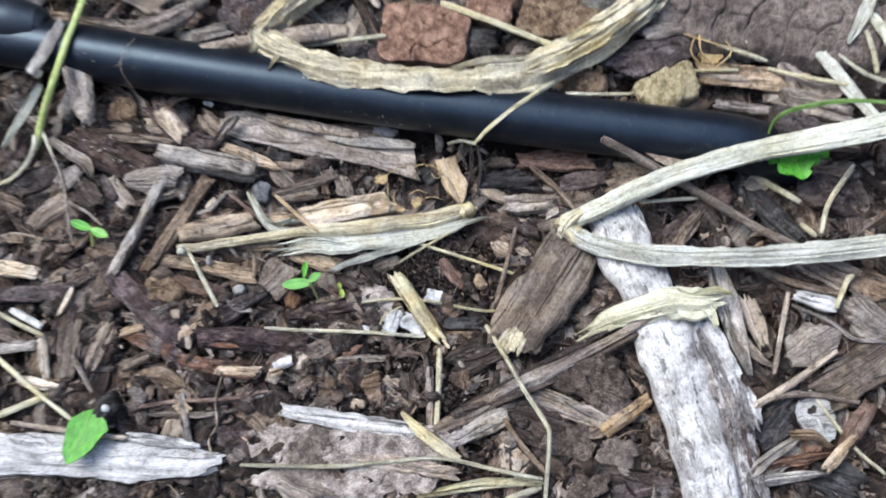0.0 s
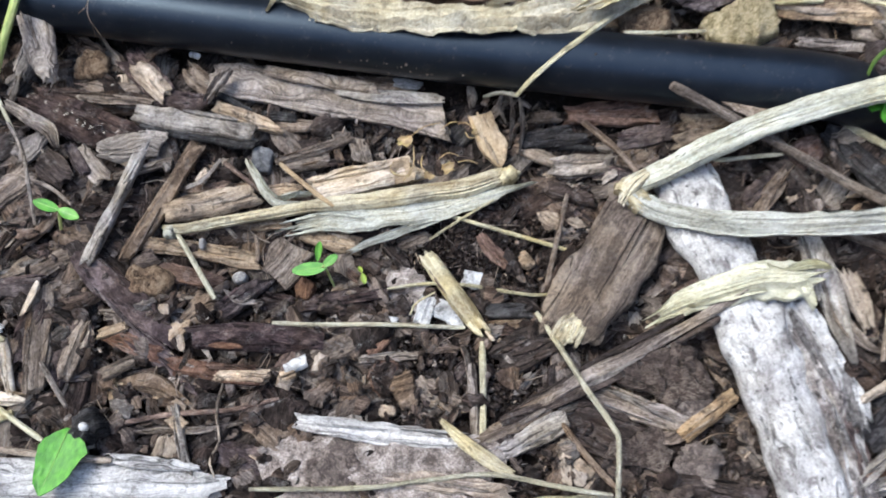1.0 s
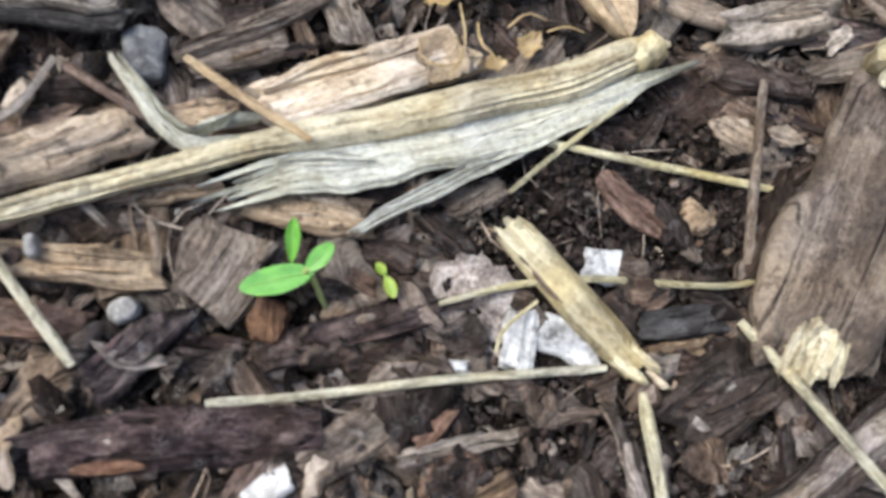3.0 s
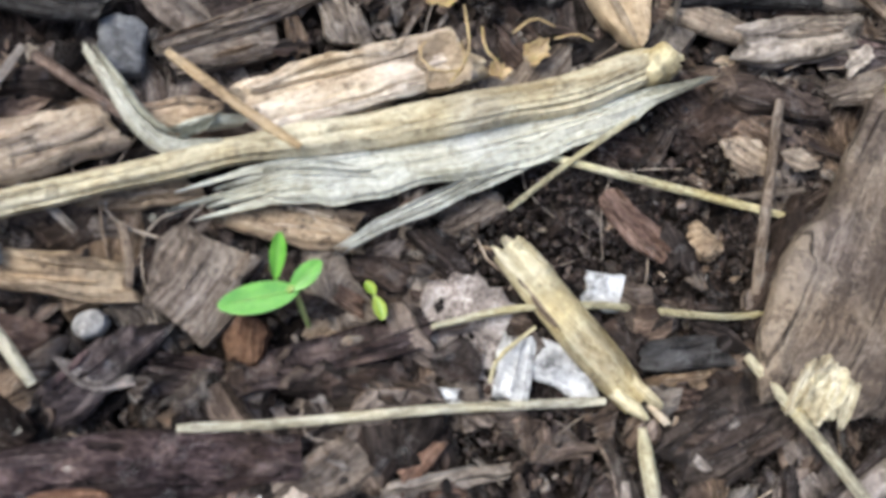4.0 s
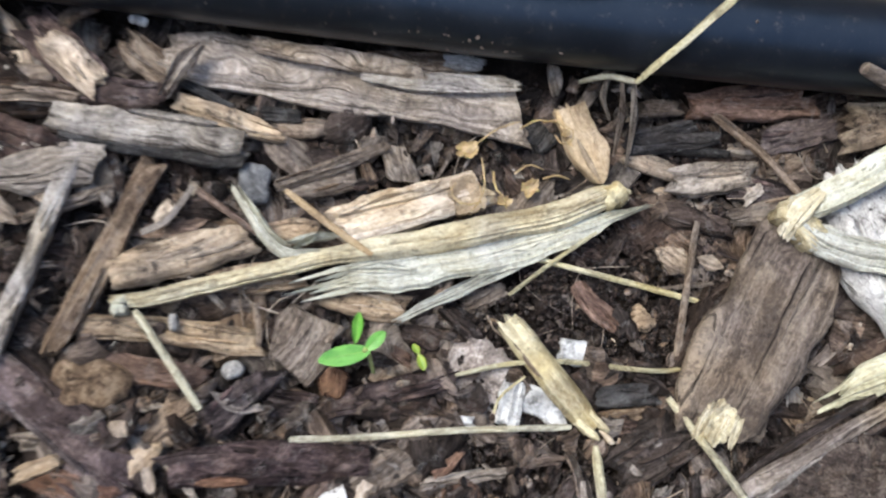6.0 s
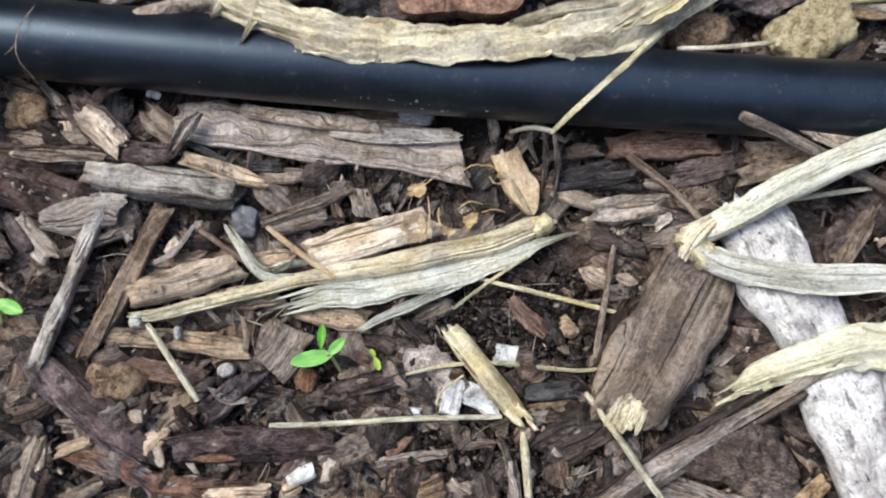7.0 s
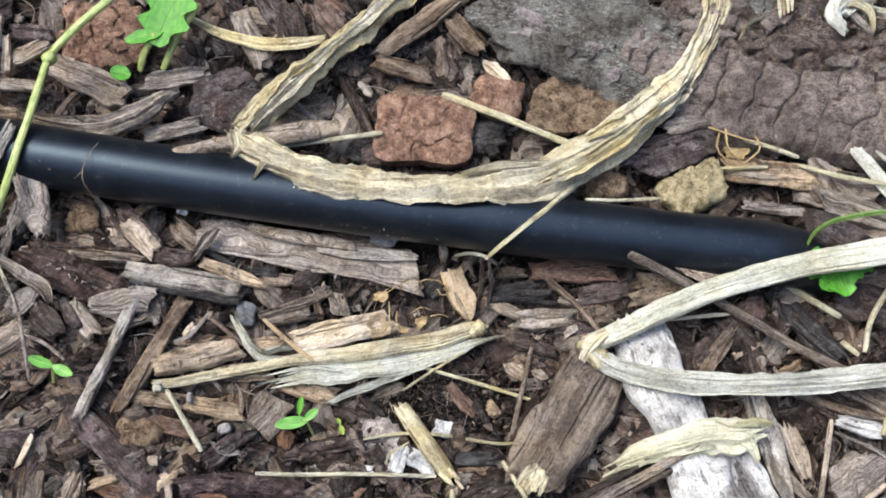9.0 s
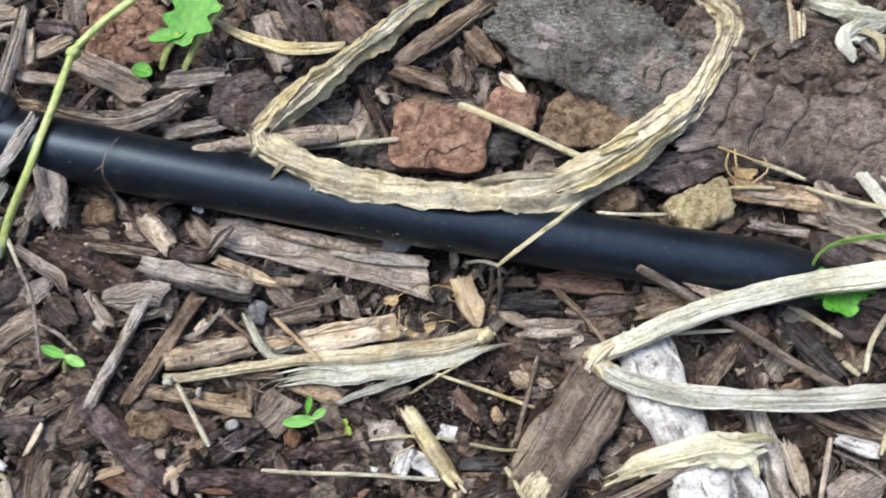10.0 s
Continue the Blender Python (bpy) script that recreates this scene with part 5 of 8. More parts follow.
strip_part("strand", torn_husk, [(11.03, -0.39, 0.74), (11.71, -0.78, 0.70), (11.99, -1.30, 0.49)], (0.16, 0.32, 0.13), HUSKY, 132, "frayed pale strand", ragged=0.4, tear=1.2)
strip_part("strand", torn_husk, [(11.30, -0.45, 0.76), (11.95, -0.30, 0.78), (12.45, -0.38, 0.62)], (0.14, 0.24, 0.08), HUSKY, 133, "frayed pale strand", ragged=0.5, tear=1.5, curl=0.3)
attach(strip_part("fold", torn_husk, [(9.20, -1.12, 0.24), (10.05, -0.95, 0.60), (10.85, -0.90, 0.78)], (0.08, 0.22, 0.10), HUSKY, 134, "folded lower edge", ragged=0.4, curl=0.3), husk_sheet)
tagged(torn_husk, "pale yellow torn husk over the white branch", "husk")
long_stick = holder("splintered_stick", 6.6, -2.8, -0.4)
stem_part("strand", long_stick, [(5.10, -3.55, -0.06), (6.40, -2.83, -0.10), (7.72, -2.17, -0.20), (9.28, -1.48, 0.14), (10.50, -0.78, 0.69)], 0.17, 0.10, GREY, 133, "dark grey strand", flat=0.7, rough=0.35, nr=18)
stem_part("strand", long_stick, [(4.85, -3.52, -0.12), (6.10, -2.78, -0.14), (7.50, -2.02, -0.26), (9.10, -1.28, 0.05)], 0.10, 0.06, DARK, 135, "thin blackened strand", flat=0.7, rough=0.35, nr=14)
chip_part("base", long_stick, (4.25, -4.05, 0.06), (6.70, -2.72, -0.12), 0.46, 0.32, BROWN, 136, "broad brown splintered base", taper=(0.7, 1, 0.25), rag=0.4, boxy=2.6, ridge=0.09)
chip_part("splinter", long_stick, (4.55, -3.70, 0.02), (6.60, -2.62, -0.04), 0.15, 0.2, BROWN, 137, "", taper=(0.4, 1, 0.2))
chip_part("splinter", long_stick, (5.60, -3.45, -0.02), (8.20, -2.12, -0.12), 0.13, 0.2, GREY, 138, "", taper=(0.4, 1, 0.2))
tagged(long_stick, "long dark grey splintered stick on mulch", "stick")
stick("dark split stick beside a grey stick", [(4.73, -3.65, -0.01), (6.29, -3.04, -0.17), (8.04, -2.31, -0.34), (9.90, -1.38, 0.19)], 0.159, 0.112, DARK, 134, rough=0.3, name="stick", category="stick")
strip("silver-grey pointed dry blade on mulch", [(12.10, 0.65, 0.11), (12.35, -0.43, 0.17), (12.56, -1.38, 0.12), (12.92, -2.54, -0.01)], (0.41, 0.66, 0.56, 0.13), ASH, 135, curl=0.3, rib=0.08, name="withered_grass", category="dry leaf")
strip("grey dry blade curling on mulch", [(12.49, -0.58, 0.12), (12.73, -1.54, 0.13), (13.22, -2.08, 0.04), (13.68, -2.34, -0.00)], (0.22, 0.37, 0.28, 0.09), GREY, 136, curl=0.3, name="withered_grass", category="dry leaf")
strip("tan dry leaf scrap among the chips", [(12.91, -0.39, 0.13), (13.12, -1.07, 0.14), (13.37, -1.76, -0.01)], (0.38, 0.53, 0.25), TAN, 137, curl=0.3, ragged=0.3, name="leaf_scrap", category="leaf")

# ---- mulch beside and below the branch ----
chip("brown wood chip with rough grain in the mulch", (14.92, -3.04, 0.10), (17.17, -1.69, 0.10), 1.21, 0.40, DRIFT, 138, boxy=2.6)
flake("weathered grey-brown wood chip lying on mulch", (14.74, -1.69, -0.00), 1.44, 1.09, 30, 0.30, GREY, 139, rag=0.3, corners=4, crisp=0.1, dome=0.04)
flake("silvery worn wood piece on mulch", (14.65, -3.71, -0.05), 0.92, 1.29, 10, 0.30, SILVER, 140, rag=0.15, corners=4, crisp=0.05, dome=0.03)
stick("thin tan twig over the mulch", [(12.87, -3.45, 0.14), (13.95, -2.82, 0.25), (15.26, -1.93, 0.25)], 0.101, 0.101, TAN, 141, name="twig", category="twig")
stick("brown root-like twig on mulch", [(12.81, -3.44, 0.04), (13.80, -3.12, 0.15), (14.72, -3.12, 0.15), (15.80, -3.30, 0.05)], 0.093, 0.093, BROWN, 142, name="twig", category="twig")
stick("thin pale dry straw lying on mulch", [(14.49, -2.95, 0.05), (15.53, -4.48, 0.05), (16.32, -5.23, 0.05)], 0.053, 0.053, STRAW, 143)
stick("thin tan twig standing on mulch", [(13.57, -2.51, 0.04), (13.81, -1.40, 0.20), (14.08, -0.26, 0.24)], 0.071, 0.071, TAN, 144, name="twig", category="twig")
chip("weathered grey-brown wood chip lying on mulch", (12.26, -5.79, 0.05), (14.06, -4.40, 0.05), 0.64, 0.35, GREY, 145)
chip("dark brown wood chip sunk in damp mulch", (15.48, -2.16, -0.05), (16.16, -1.53, -0.05), 0.62, 0.30, DARK, 147)
chip("weathered grey-brown wood chip lying on mulch", (15.91, -0.58, 0.05), (16.90, -1.55, 0.05), 1.10, 0.35, GREY, 148)
chip("brown wood chip with rough grain in the mulch", (15.85, 0.24, -0.00), (17.06, -0.26, -0.00), 0.79, 0.30, BROWN, 149)
chip("silvery weathered wood splinter lying on mulch", (14.39, -0.24, -0.00), (15.46, -0.57, -0.00), 0.47, 0.25, SILVER, 150, rag=0.5)
stick("thin pale dry straw lying on mulch", [(15.40, -0.69, 0.15), (15.76, 0.10, 0.25), (15.92, 0.18, 0.25)], 0.079, 0.079, STRAW, 151)
stick("brown wood chip with rough grain in the mulch", [(12.44, 0.87, -0.09), (14.25, 0.08, 0.04), (15.48, -0.26, 0.05), (15.62, -0.42, 0.05)], 0.111, 0.111, BROWN, 152, name="twig", category="twig")
stick("weathered grey-brown wood chip lying on mulch", [(14.20, -0.57, 0.05), (15.23, -1.07, 0.10), (15.80, -1.55, 0.10), (16.67, -1.65, 0.15)], 0.055, 0.055, GREY, 153, name="twig", category="twig")
chip("blackened damp wood chip in the mulch", (13.02, -4.30, -0.16), (14.36, -2.92, -0.15), 0.93, 0.35, CHAR, 154)
chip("blackened damp wood chip in the mulch", (14.46, -5.07, -0.10), (15.63, -5.52, -0.10), 1.06, 0.35, CHAR, 155)
chip("reddish brown bark chip lying on mulch", (13.86, -5.06, -0.10), (14.68, -4.31, -0.10), 0.61, 0.30, REDWOOD, 156)
strip("pale grey fibrous bark shred on mulch", [(11.95, -5.75, 0.14), (12.71, -5.17, 0.25), (13.43, -4.65, 0.25), (14.04, -4.26, 0.15)], (0.15, 0.40, 0.37, 0.15), ASH, 157, curl=-0.2, rib=0.08, ragged=0.4, tear=1.2, name="bark_shred", category="bark")
strip("pale grey fibrous bark shred on mulch", [(12.41, -5.56, 0.15), (13.31, -5.36, 0.20), (14.08, -5.27, 0.15), (14.72, -5.20, 0.10)], (0.12, 0.30, 0.27, 0.09), ASH, 158, curl=-0.2, rib=0.08, ragged=0.4, tear=1.2, name="bark_shred", category="bark")
strip("pinkish brown fibrous bark shred on mulch", [(12.21, -5.38, 0.09), (13.20, -4.97, 0.15), (14.28, -4.81, 0.10), (15.06, -4.63, 0.05)], (0.12, 0.27, 0.30, 0.12), REDWOOD, 159, curl=-0.2, rib=0.08, ragged=0.4, tear=1.2, name="bark_shred", category="bark")
strip("brown curled bark strip on mulch", [(13.76, -4.20, 0.25), (14.44, -4.20, 0.25), (14.93, -4.48, 0.05)], (0.24, 0.34, 0.15), BROWN, 160, curl=-0.3, name="bark_strip", category="bark")
chip("dark brown wood chip sunk in damp mulch", (11.81, -1.80, -0.17), (12.45, -1.49, -0.13), 0.94, 0.30, DARK, 161)
chip("dark brown wood chip sunk in damp mulch", (12.57, -2.12, -0.18), (13.27, -3.07, -0.16), 1.09, 0.30, DARK, 162)
flake("dark red-brown bark lump beside the branch", (8.62, -2.42, -0.38), 2.10, 1.55, -10, 0.50, BARKRED, 163, plates=0.7, deep=0.15, nrad=28, nang=90, dome=0.28, crisp=0.05)
flake("dark brown bark lump beside the branch", (9.19, -3.25, -0.42), 1.10, 0.94, -30, 0.35, BARKDARK, 164)
chip("orange-brown twig piece under the branch", (8.88, -4.05, -0.25), (10.22, -3.17, -0.23), 0.44, 0.30, TAN, 165, boxy=2.2, rag=0.1)
chip("greenish grey weathered chip on mulch", (6.78, -2.84, -0.47), (8.90, -3.77, -0.35), 0.66, 0.35, GREY, 166, rag=0.2)
chip("silvery splintered wood chip on mulch", (4.42, -4.37, 0.02), (6.20, -3.58, -0.16), 0.62, 0.35, ASH, 167, rag=0.5, taper=(0.5, 1, 0.8))
chip("dark brown wood chip sunk in damp mulch", (6.06, -3.32, -0.40), (7.83, -4.18, -0.40), 1.25, 0.35, DARK, 168)
flake("reddish crumbly bark bit in mulch", (7.98, -4.34, -0.32), 1.24, 0.87, 20, 0.35, BARKRED, 169, rag=0.35, crisp=0.1, dome=0.15, rough=0.15)
flake("dark crumbly bark bit in mulch", (9.27, -4.58, -0.25), 1.08, 0.92, -30, 0.35, BARKDARK, 170, rag=0.35, crisp=0.1, dome=0.15, rough=0.15)
chip("dark brown wood chip sunk in damp mulch", (8.41, -5.04, -0.27), (10.22, -5.35, -0.19), 0.52, 0.35, DARK, 171, rag=0.6)
flake("reddish crumbly bark bit in mulch", (8.46, -5.53, -0.17), 1.07, 0.67, 10, 0.35, BARKRED, 172, rag=0.35, crisp=0.1, dome=0.15, rough=0.15)
chip("purple-brown bark chip lying on dark mulch", (9.13, -5.80, -0.14), (10.66, -5.50, -0.13), 0.76, 0.35, PLUM, 173)
chip("tan wood chip with a torn end on mulch", (6.17, -4.05, -0.17), (6.15, -5.05, -0.07), 0.31, 0.25, TAN, 174, taper=(1, 1, 1))
stick("thin pale dry straw lying on mulch", [(4.38, -1.69, -0.35), (4.35, -3.03, -0.14), (4.29, -4.05, -0.06)], 0.078, 0.078, STRAW, 175)
stick("thin grey splinter standing in mulch", [(4.10, -2.22, -0.26), (4.14, -3.97, -0.11)], 0.109, 0.109, GREY, 176, name="twig", category="twig")
stick("brown wood chip with rough grain in the mulch", [(6.13, -3.65, -0.21), (6.65, -4.44, -0.10), (7.29, -5.20, -0.04)], 0.077, 0.077, BROWN, 177, name="twig", category="twig")
chip("dark brown wood chip sunk in damp mulch", (4.75, -2.05, -0.36), (6.25, -1.45, -0.46), 1.05, 0.50, DARK, 178)
strip("tan pointed leaf strip on grey wood", [(3.35, -3.54, 0.19), (3.89, -4.09, 0.25), (4.50, -4.54, 0.20), (4.96, -4.76, 0.10)], (0.10, 0.32, 0.34, 0.10), DRYLEAF, 179, curl=0.3, name="leaf_strip", category="leaf")
stick("long pale straw with a joint on bark", [(-0.99, -4.95, 0.23), (1.54, -5.00, 0.25), (3.06, -4.87, 0.24), (4.50, -4.80, 0.21), (5.94, -5.10, 0.19), (7.15, -5.34, 0.18)], 0.061, 0.061, STRAW, 180)
strip("flat pale straw blade on mulch", [(3.82, -5.81, 0.14), (5.18, -5.54, 0.18), (7.15, -5.37, 0.13)], (0.12, 0.27, 0.21), STRAW, 181, name="straw", category="straw")
strip("flat pale straw blade on mulch", [(4.28, -5.64, 0.24), (5.64, -5.40, 0.21), (7.12, -5.49, 0.19)], (0.09, 0.21, 0.12), STRAW, 182, name="straw", category="straw")
stick("thin pale dry straw lying on mulch", [(6.16, -5.88, 0.12), (7.12, -5.54, 0.09)], 0.091, 0.091, STRAW, 183)
chip("long silver-grey weathered wood piece on bark", (0.06, -3.43, 0.19), (3.78, -4.07, 0.10), 0.51, 0.40, SILVER, 184, taper=(0.8, 1, 0.4), rag=0.35, ridge=0.09)
slab_low = bark_slab("broad pinkish grey bark slab in the mulch", (1.92, -4.77, -0.05), 5.16, 1.96, -3, 0.45, BARKPINK, 185, rag=0.14, dome=0.03, rough=0.08, corners=3.2, crisp=0.06, steps=0.1)
lump_part("layer", slab_low, (2.66, -4.67, 0.05), 2.47, 1.13, -10, 0.12, BARKPINK, 186, "raised pinkish layer", rag=0.3, dome=0.02, rough=0.06, crisp=0.1, steps=0.06, nrad=24, nang=110)
flake("brown bark lump beside a slab", (0.85, -4.65, -0.04), 1.34, 1.54, -50, 0.40, BARKDARK, 187)

# ---- white plank, green leaf and straws ----
plank = holder("white_plank", -4.79, -4.62, -0.25)
chip_part("board", plank, (-8.48, -4.56, 0.34), (-1.66, -4.88, 0.25), 1.25, 0.5, SILVER, 330, taper=(1.0, 1.0, 0.45), rag=0.35, ridge=0.07, ns=36, nr=34)
chip_part("split_edge", plank, (-4.00, -4.19, 0.40), (-2.17, -4.45, 0.27), 0.31, 0.25, SILVER, 331, "thin split edge", taper=(0.8, 1.0, 0.3), rag=0.6)
tagged(plank, "whitish weathered plank fragment lying in mulch", "plank")
leaf = holder("green_leaf", -4.66, -3.62, 0.43)
blade_part("blade", leaf, (-4.95, -3.50, 0.70), (-5.48, -4.98, 0.84), 1.30, GREEN, 332, cup=0.08, droop=-0.04, n=48, na=21, halves=((0.05, 0.75, 1.0, 0.86, 0.78, 0.72, 0.55, 0.36, 0.05), (0.05, 0.40, 0.62, 0.70, 0.66, 0.56, 0.48, 0.36, 0.05)))
tagged(leaf, "bright green fallen leaf on a white plank", "leaf")
# a black lump that carries a tiny white dot
flake("black rounded lump beside the leaf", (-4.59, -3.45, 0.60), 0.92, 0.71, 40, 0.80, CHAR, 188, dome=0.4, corners=2.2, name="wood_lump", category="wood chip")
flake("tiny round white dot on the black lump", (-4.56, -3.50, 0.96), 0.23, 0.20, 0, 0.30, PAPER, 189, dome=0.4, rag=0.05, corners=2, rough=0.0, name="seed", category="seed")
stick("thin pale dry straw lying on mulch", [(-8.08, -1.83, 0.54), (-6.68, -2.95, 0.60), (-5.61, -3.74, 0.51)], 0.070, 0.070, STRAW, 190)
stick("thin pale dry straw lying on mulch", [(-7.80, -3.65, 0.35), (-7.03, -3.35, 0.40), (-6.35, -3.07, 0.40)], 0.102, 0.102, STRAW, 191)
stick("thin tan twig behind the plank", [(-7.31, -3.80, 0.36), (-5.06, -4.13, 0.48), (-4.08, -4.23, 0.37)], 0.078, 0.078, TAN, 192, name="twig", category="twig")
chip("pale split wood chip with dark grain lines", (-7.24, -2.61, 0.45), (-6.11, -2.81, 0.49), 0.34, 0.20, PALE, 193, taper=(0.5, 1, 0.3))
chip("orange-tan triangular chip on mulch", (-3.01, -4.17, 0.16), (-2.82, -3.68, 0.19), 0.51, 0.30, TAN, 194, taper=(1.2, 1, 0.2))
chip("thin speckled grey twig by the plank", (-2.71, -3.03, 0.33), (-2.43, -4.52, 0.23), 0.23, 0.25, GREY, 195, taper=(0.8, 1, 1), boxy=2.2)
chip("tan wood chip with a torn end on mulch", (-2.77, -3.28, 0.34), (-2.50, -3.56, 0.30), 0.35, 0.20, TAN, 196, taper=(1, 1, 1), rag=0.1)
stick("long thin reddish root on mulch", [(-3.99, -3.39, 0.15), (-2.82, -3.22, 0.22), (-1.49, -3.16, 0.16), (-0.35, -2.92, 0.06)], 0.062, 0.062, REDWOOD, 197, name="twig", category="twig")
strip("grey-brown bark strip on mulch", [(-3.69, -3.59, 0.12), (-3.04, -3.56, 0.20), (-2.12, -3.58, 0.17), (-1.21, -3.43, 0.04)], (0.08, 0.19, 0.19, 0.08), GREY, 198, name="bark_strip", category="bark")
stick("fine tan rootlet winding over mulch", [(-1.61, -2.54, 0.25), (-1.75, -3.15, 0.28), (-1.69, -3.86, 0.19), (-1.92, -4.25, 0.12), (-1.80, -4.66, 0.11)], 0.031, 0.031, TAN, 199, name="rootlet", category="root")

# ---- mulch left of and below the seedling ----
twig = holder("orange_twig", -1.75, -2.38, -0.18)
chip_part("bark", twig, (-2.85, -2.10, 0.34), (-1.45, -2.36, 0.32), 0.50, 0.45, REDWOOD, 340, boxy=2.2, rag=0.3, nr=32)
chip_part("bare_wood", twig, (-1.75, -2.33, 0.36), (-0.58, -2.42, 0.30), 0.42, 0.4, TAN, 341, "orange bare wood end", boxy=2.3, rag=0.3, ridge=0.1, nr=32)
chip_part("bark_strip", twig, (-1.95, -2.16, 0.40), (-0.85, -2.22, 0.34), 0.16, 0.2, REDWOOD, 342, "strip of red bark", boxy=2.3, rag=0.6)
chip_part("bark_strip", twig, (-1.60, -2.50, 0.38), (-0.75, -2.58, 0.30), 0.12, 0.2, REDWOOD, 343, "strip of red bark", boxy=2.3, rag=0.6)
tagged(twig, "red-brown twig with an orange peeled end", "twig")
round_twig = holder("twig", -0.82, -1.48, -0.25)
stem_part("shaft", round_twig, [(-2.31, -1.45, 0.21), (-0.82, -1.48, 0.11), (0.66, -1.60, -0.08)], 0.360, 0.310, WET, 200, rough=0.16, nr=36, n=70)
for k, (x, y, z, l, r, paint) in enumerate(((-1.85, -1.30, 0.52, 1.1, 0.24, PLUM), (-0.95, -1.56, 0.46, 0.9, 0.20, WET), (-0.20, -1.40, 0.36, 0.8, 0.20, PLUM), (-1.55, -1.68, 0.46, 0.7, 0.15, REDWOOD), (0.25, -1.62, 0.28, 0.6, 0.18, WET))):
    chip_part("bark_strip", round_twig, (x - l / 2, y, z), (x + l / 2, y - 0.05 * l, z - 0.10 * l), r, 0.12, paint, 860 + k, "peeling bark strip", taper=(0.3, 1, 0.4), rag=0.8, ridge=0.05)
tagged(round_twig, "dark round purple-brown twig in mulch", "twig")
tip = holder("twig_tip", 0.02, -2.25, -0.1)
chip_part("bark", tip, (-0.22, -2.26, 0.24), (0.30, -2.08, 0.20), 0.34, 0.36, BIRCH, 201, "speckled white bark", boxy=2.1, rag=0.12, slant=(0.2, 0.1))
chip_part("bare_end", tip, (-0.30, -2.42, 0.20), (0.02, -2.30, 0.20), 0.30, 0.32, TAN, 212, "orange bare end", boxy=2.1, rag=0.15)
tagged(tip, "short white and orange twig tip", "twig")
chip("reddish brown bark chip lying on mulch", (-0.33, -2.18, 0.13), (0.13, -1.68, 0.11), 0.31, 0.30, REDWOOD, 202, boxy=2.2)
chip("brown wood chip with rough grain in the mulch", (0.15, -2.12, 0.05), (1.33, -1.66, -0.04), 0.65, 0.35, BROWN, 203)
flake("reddish brown bark chip on mulch", (2.07, -2.44, -0.16), 0.85, 0.74, 50, 0.35, REDWOOD, 204)
chip("weathered grey-brown wood chip lying on mulch", (1.47, -2.04, -0.09), (2.85, -1.96, -0.19), 0.23, 0.25, GREY, 205)
flake("rough brown bark flake on mulch", (2.53, -2.75, -0.12), 0.63, 0.84, 20, 0.30, BROWN, 206)
chip("brown wood chip with rough grain in the mulch", (2.80, -2.60, -0.19), (3.80, -3.31, -0.19), 0.63, 0.35, BROWN, 207)
chip("reddish brown bark chip lying on mulch", (1.69, -1.89, -0.11), (2.02, -1.58, -0.15), 0.43, 0.30, REDWOOD, 208)
chip("dark brown wood chip sunk in damp mulch", (0.90, -2.68, -0.09), (1.51, -3.04, -0.12), 0.53, 0.30, DARK, 209)
flake("tan wood chip with a torn end on mulch", (2.13, -3.25, -0.08), 0.38, 0.29, 0, 0.20, TAN, 210)
chip("brown wood chip with rough grain in the mulch", (-1.01, -3.28, -0.02), (-0.30, -3.85, -0.06), 0.73, 0.35, BROWN, 211)
chip("purple-brown bark chip lying on dark mulch", (-2.17, -3.92, -0.00), (-0.64, -4.34, -0.06), 0.62, 0.40, PLUM, 212)
chip("purple-brown bark chip lying on dark mulch", (-4.42, -3.87, 0.11), (-3.79, -3.51, 0.13), 0.72, 0.40, PLUM, 213)
chip("long purple-grey bark piece on mulch", (-5.03, 0.48, 0.60), (-2.78, -1.51, 0.37), 0.78, 0.50, PLUM, 214, taper=(0.8, 1, 0.5), ns=24, nr=24, ridge=0.1)
chip("purple-brown bark chip lying on dark mulch", (-3.89, -1.26, 0.37), (-2.22, -2.54, 0.14), 0.59, 0.40, PLUM, 215, taper=(0.8, 1, 0.8))
chip("reddish brown bark chip lying on mulch", (-4.29, -1.34, 0.43), (-3.10, -1.89, 0.31), 0.47, 0.30, REDWOOD, 216)
flake("yellowish wood crumb in the mulch", (-2.74, -1.28, 0.29), 0.52, 0.36, 30, 0.25, TAN, 217, rag=0.4, crisp=0.1)
chip("dark wet bark chip in the mulch", (-6.29, -1.89, 0.37), (-5.76, -0.54, 0.53), 0.84, 0.40, WET, 218, boxy=2.5)
chip("purple-brown bark chip lying on dark mulch", (-5.56, -2.29, 0.31), (-4.86, -1.07, 0.46), 0.82, 0.40, PLUM, 219, boxy=2.4)
chip("pale split wood chip with dark grain lines", (-6.18, -0.86, 0.68), (-5.84, -0.14, 0.75), 0.16, 0.20, PALE, 220)
chip("brown wood chip with rough grain in the mulch", (-6.90, -2.31, 0.30), (-6.51, -1.42, 0.41), 0.59, 0.40, BROWN, 221)
chip("slim grey-brown stick with split ends", (-3.43, 3.47, 0.54), (-4.74, 0.33, 0.80), 0.33, 0.35, ASH, 222, taper=(0.8, 1, 0.8), rag=0.6, ns=26, nr=20, name="stick", category="stick")
chip("slim brown stick lying on mulch", (-2.34, 3.23, 0.39), (-3.89, 0.40, 0.67), 0.39, 0.35, BROWN, 223, taper=(0.9, 1, 0.6), rag=0.5, ns=26, nr=20, name="stick", category="stick")
chip("blackened bark chip with greyish end", (-6.42, 4.63, 0.37), (-3.60, 3.16, 0.53), 0.95, 0.50, WET, 224, taper=(0.8, 1, 0.9))
chip("pale grey broken chip end on mulch", (-4.62, 3.13, 0.62), (-3.13, 3.23, 0.55), 0.70, 0.35, FADED, 225, rag=0.2, taper=(0.5, 1, 0.8))
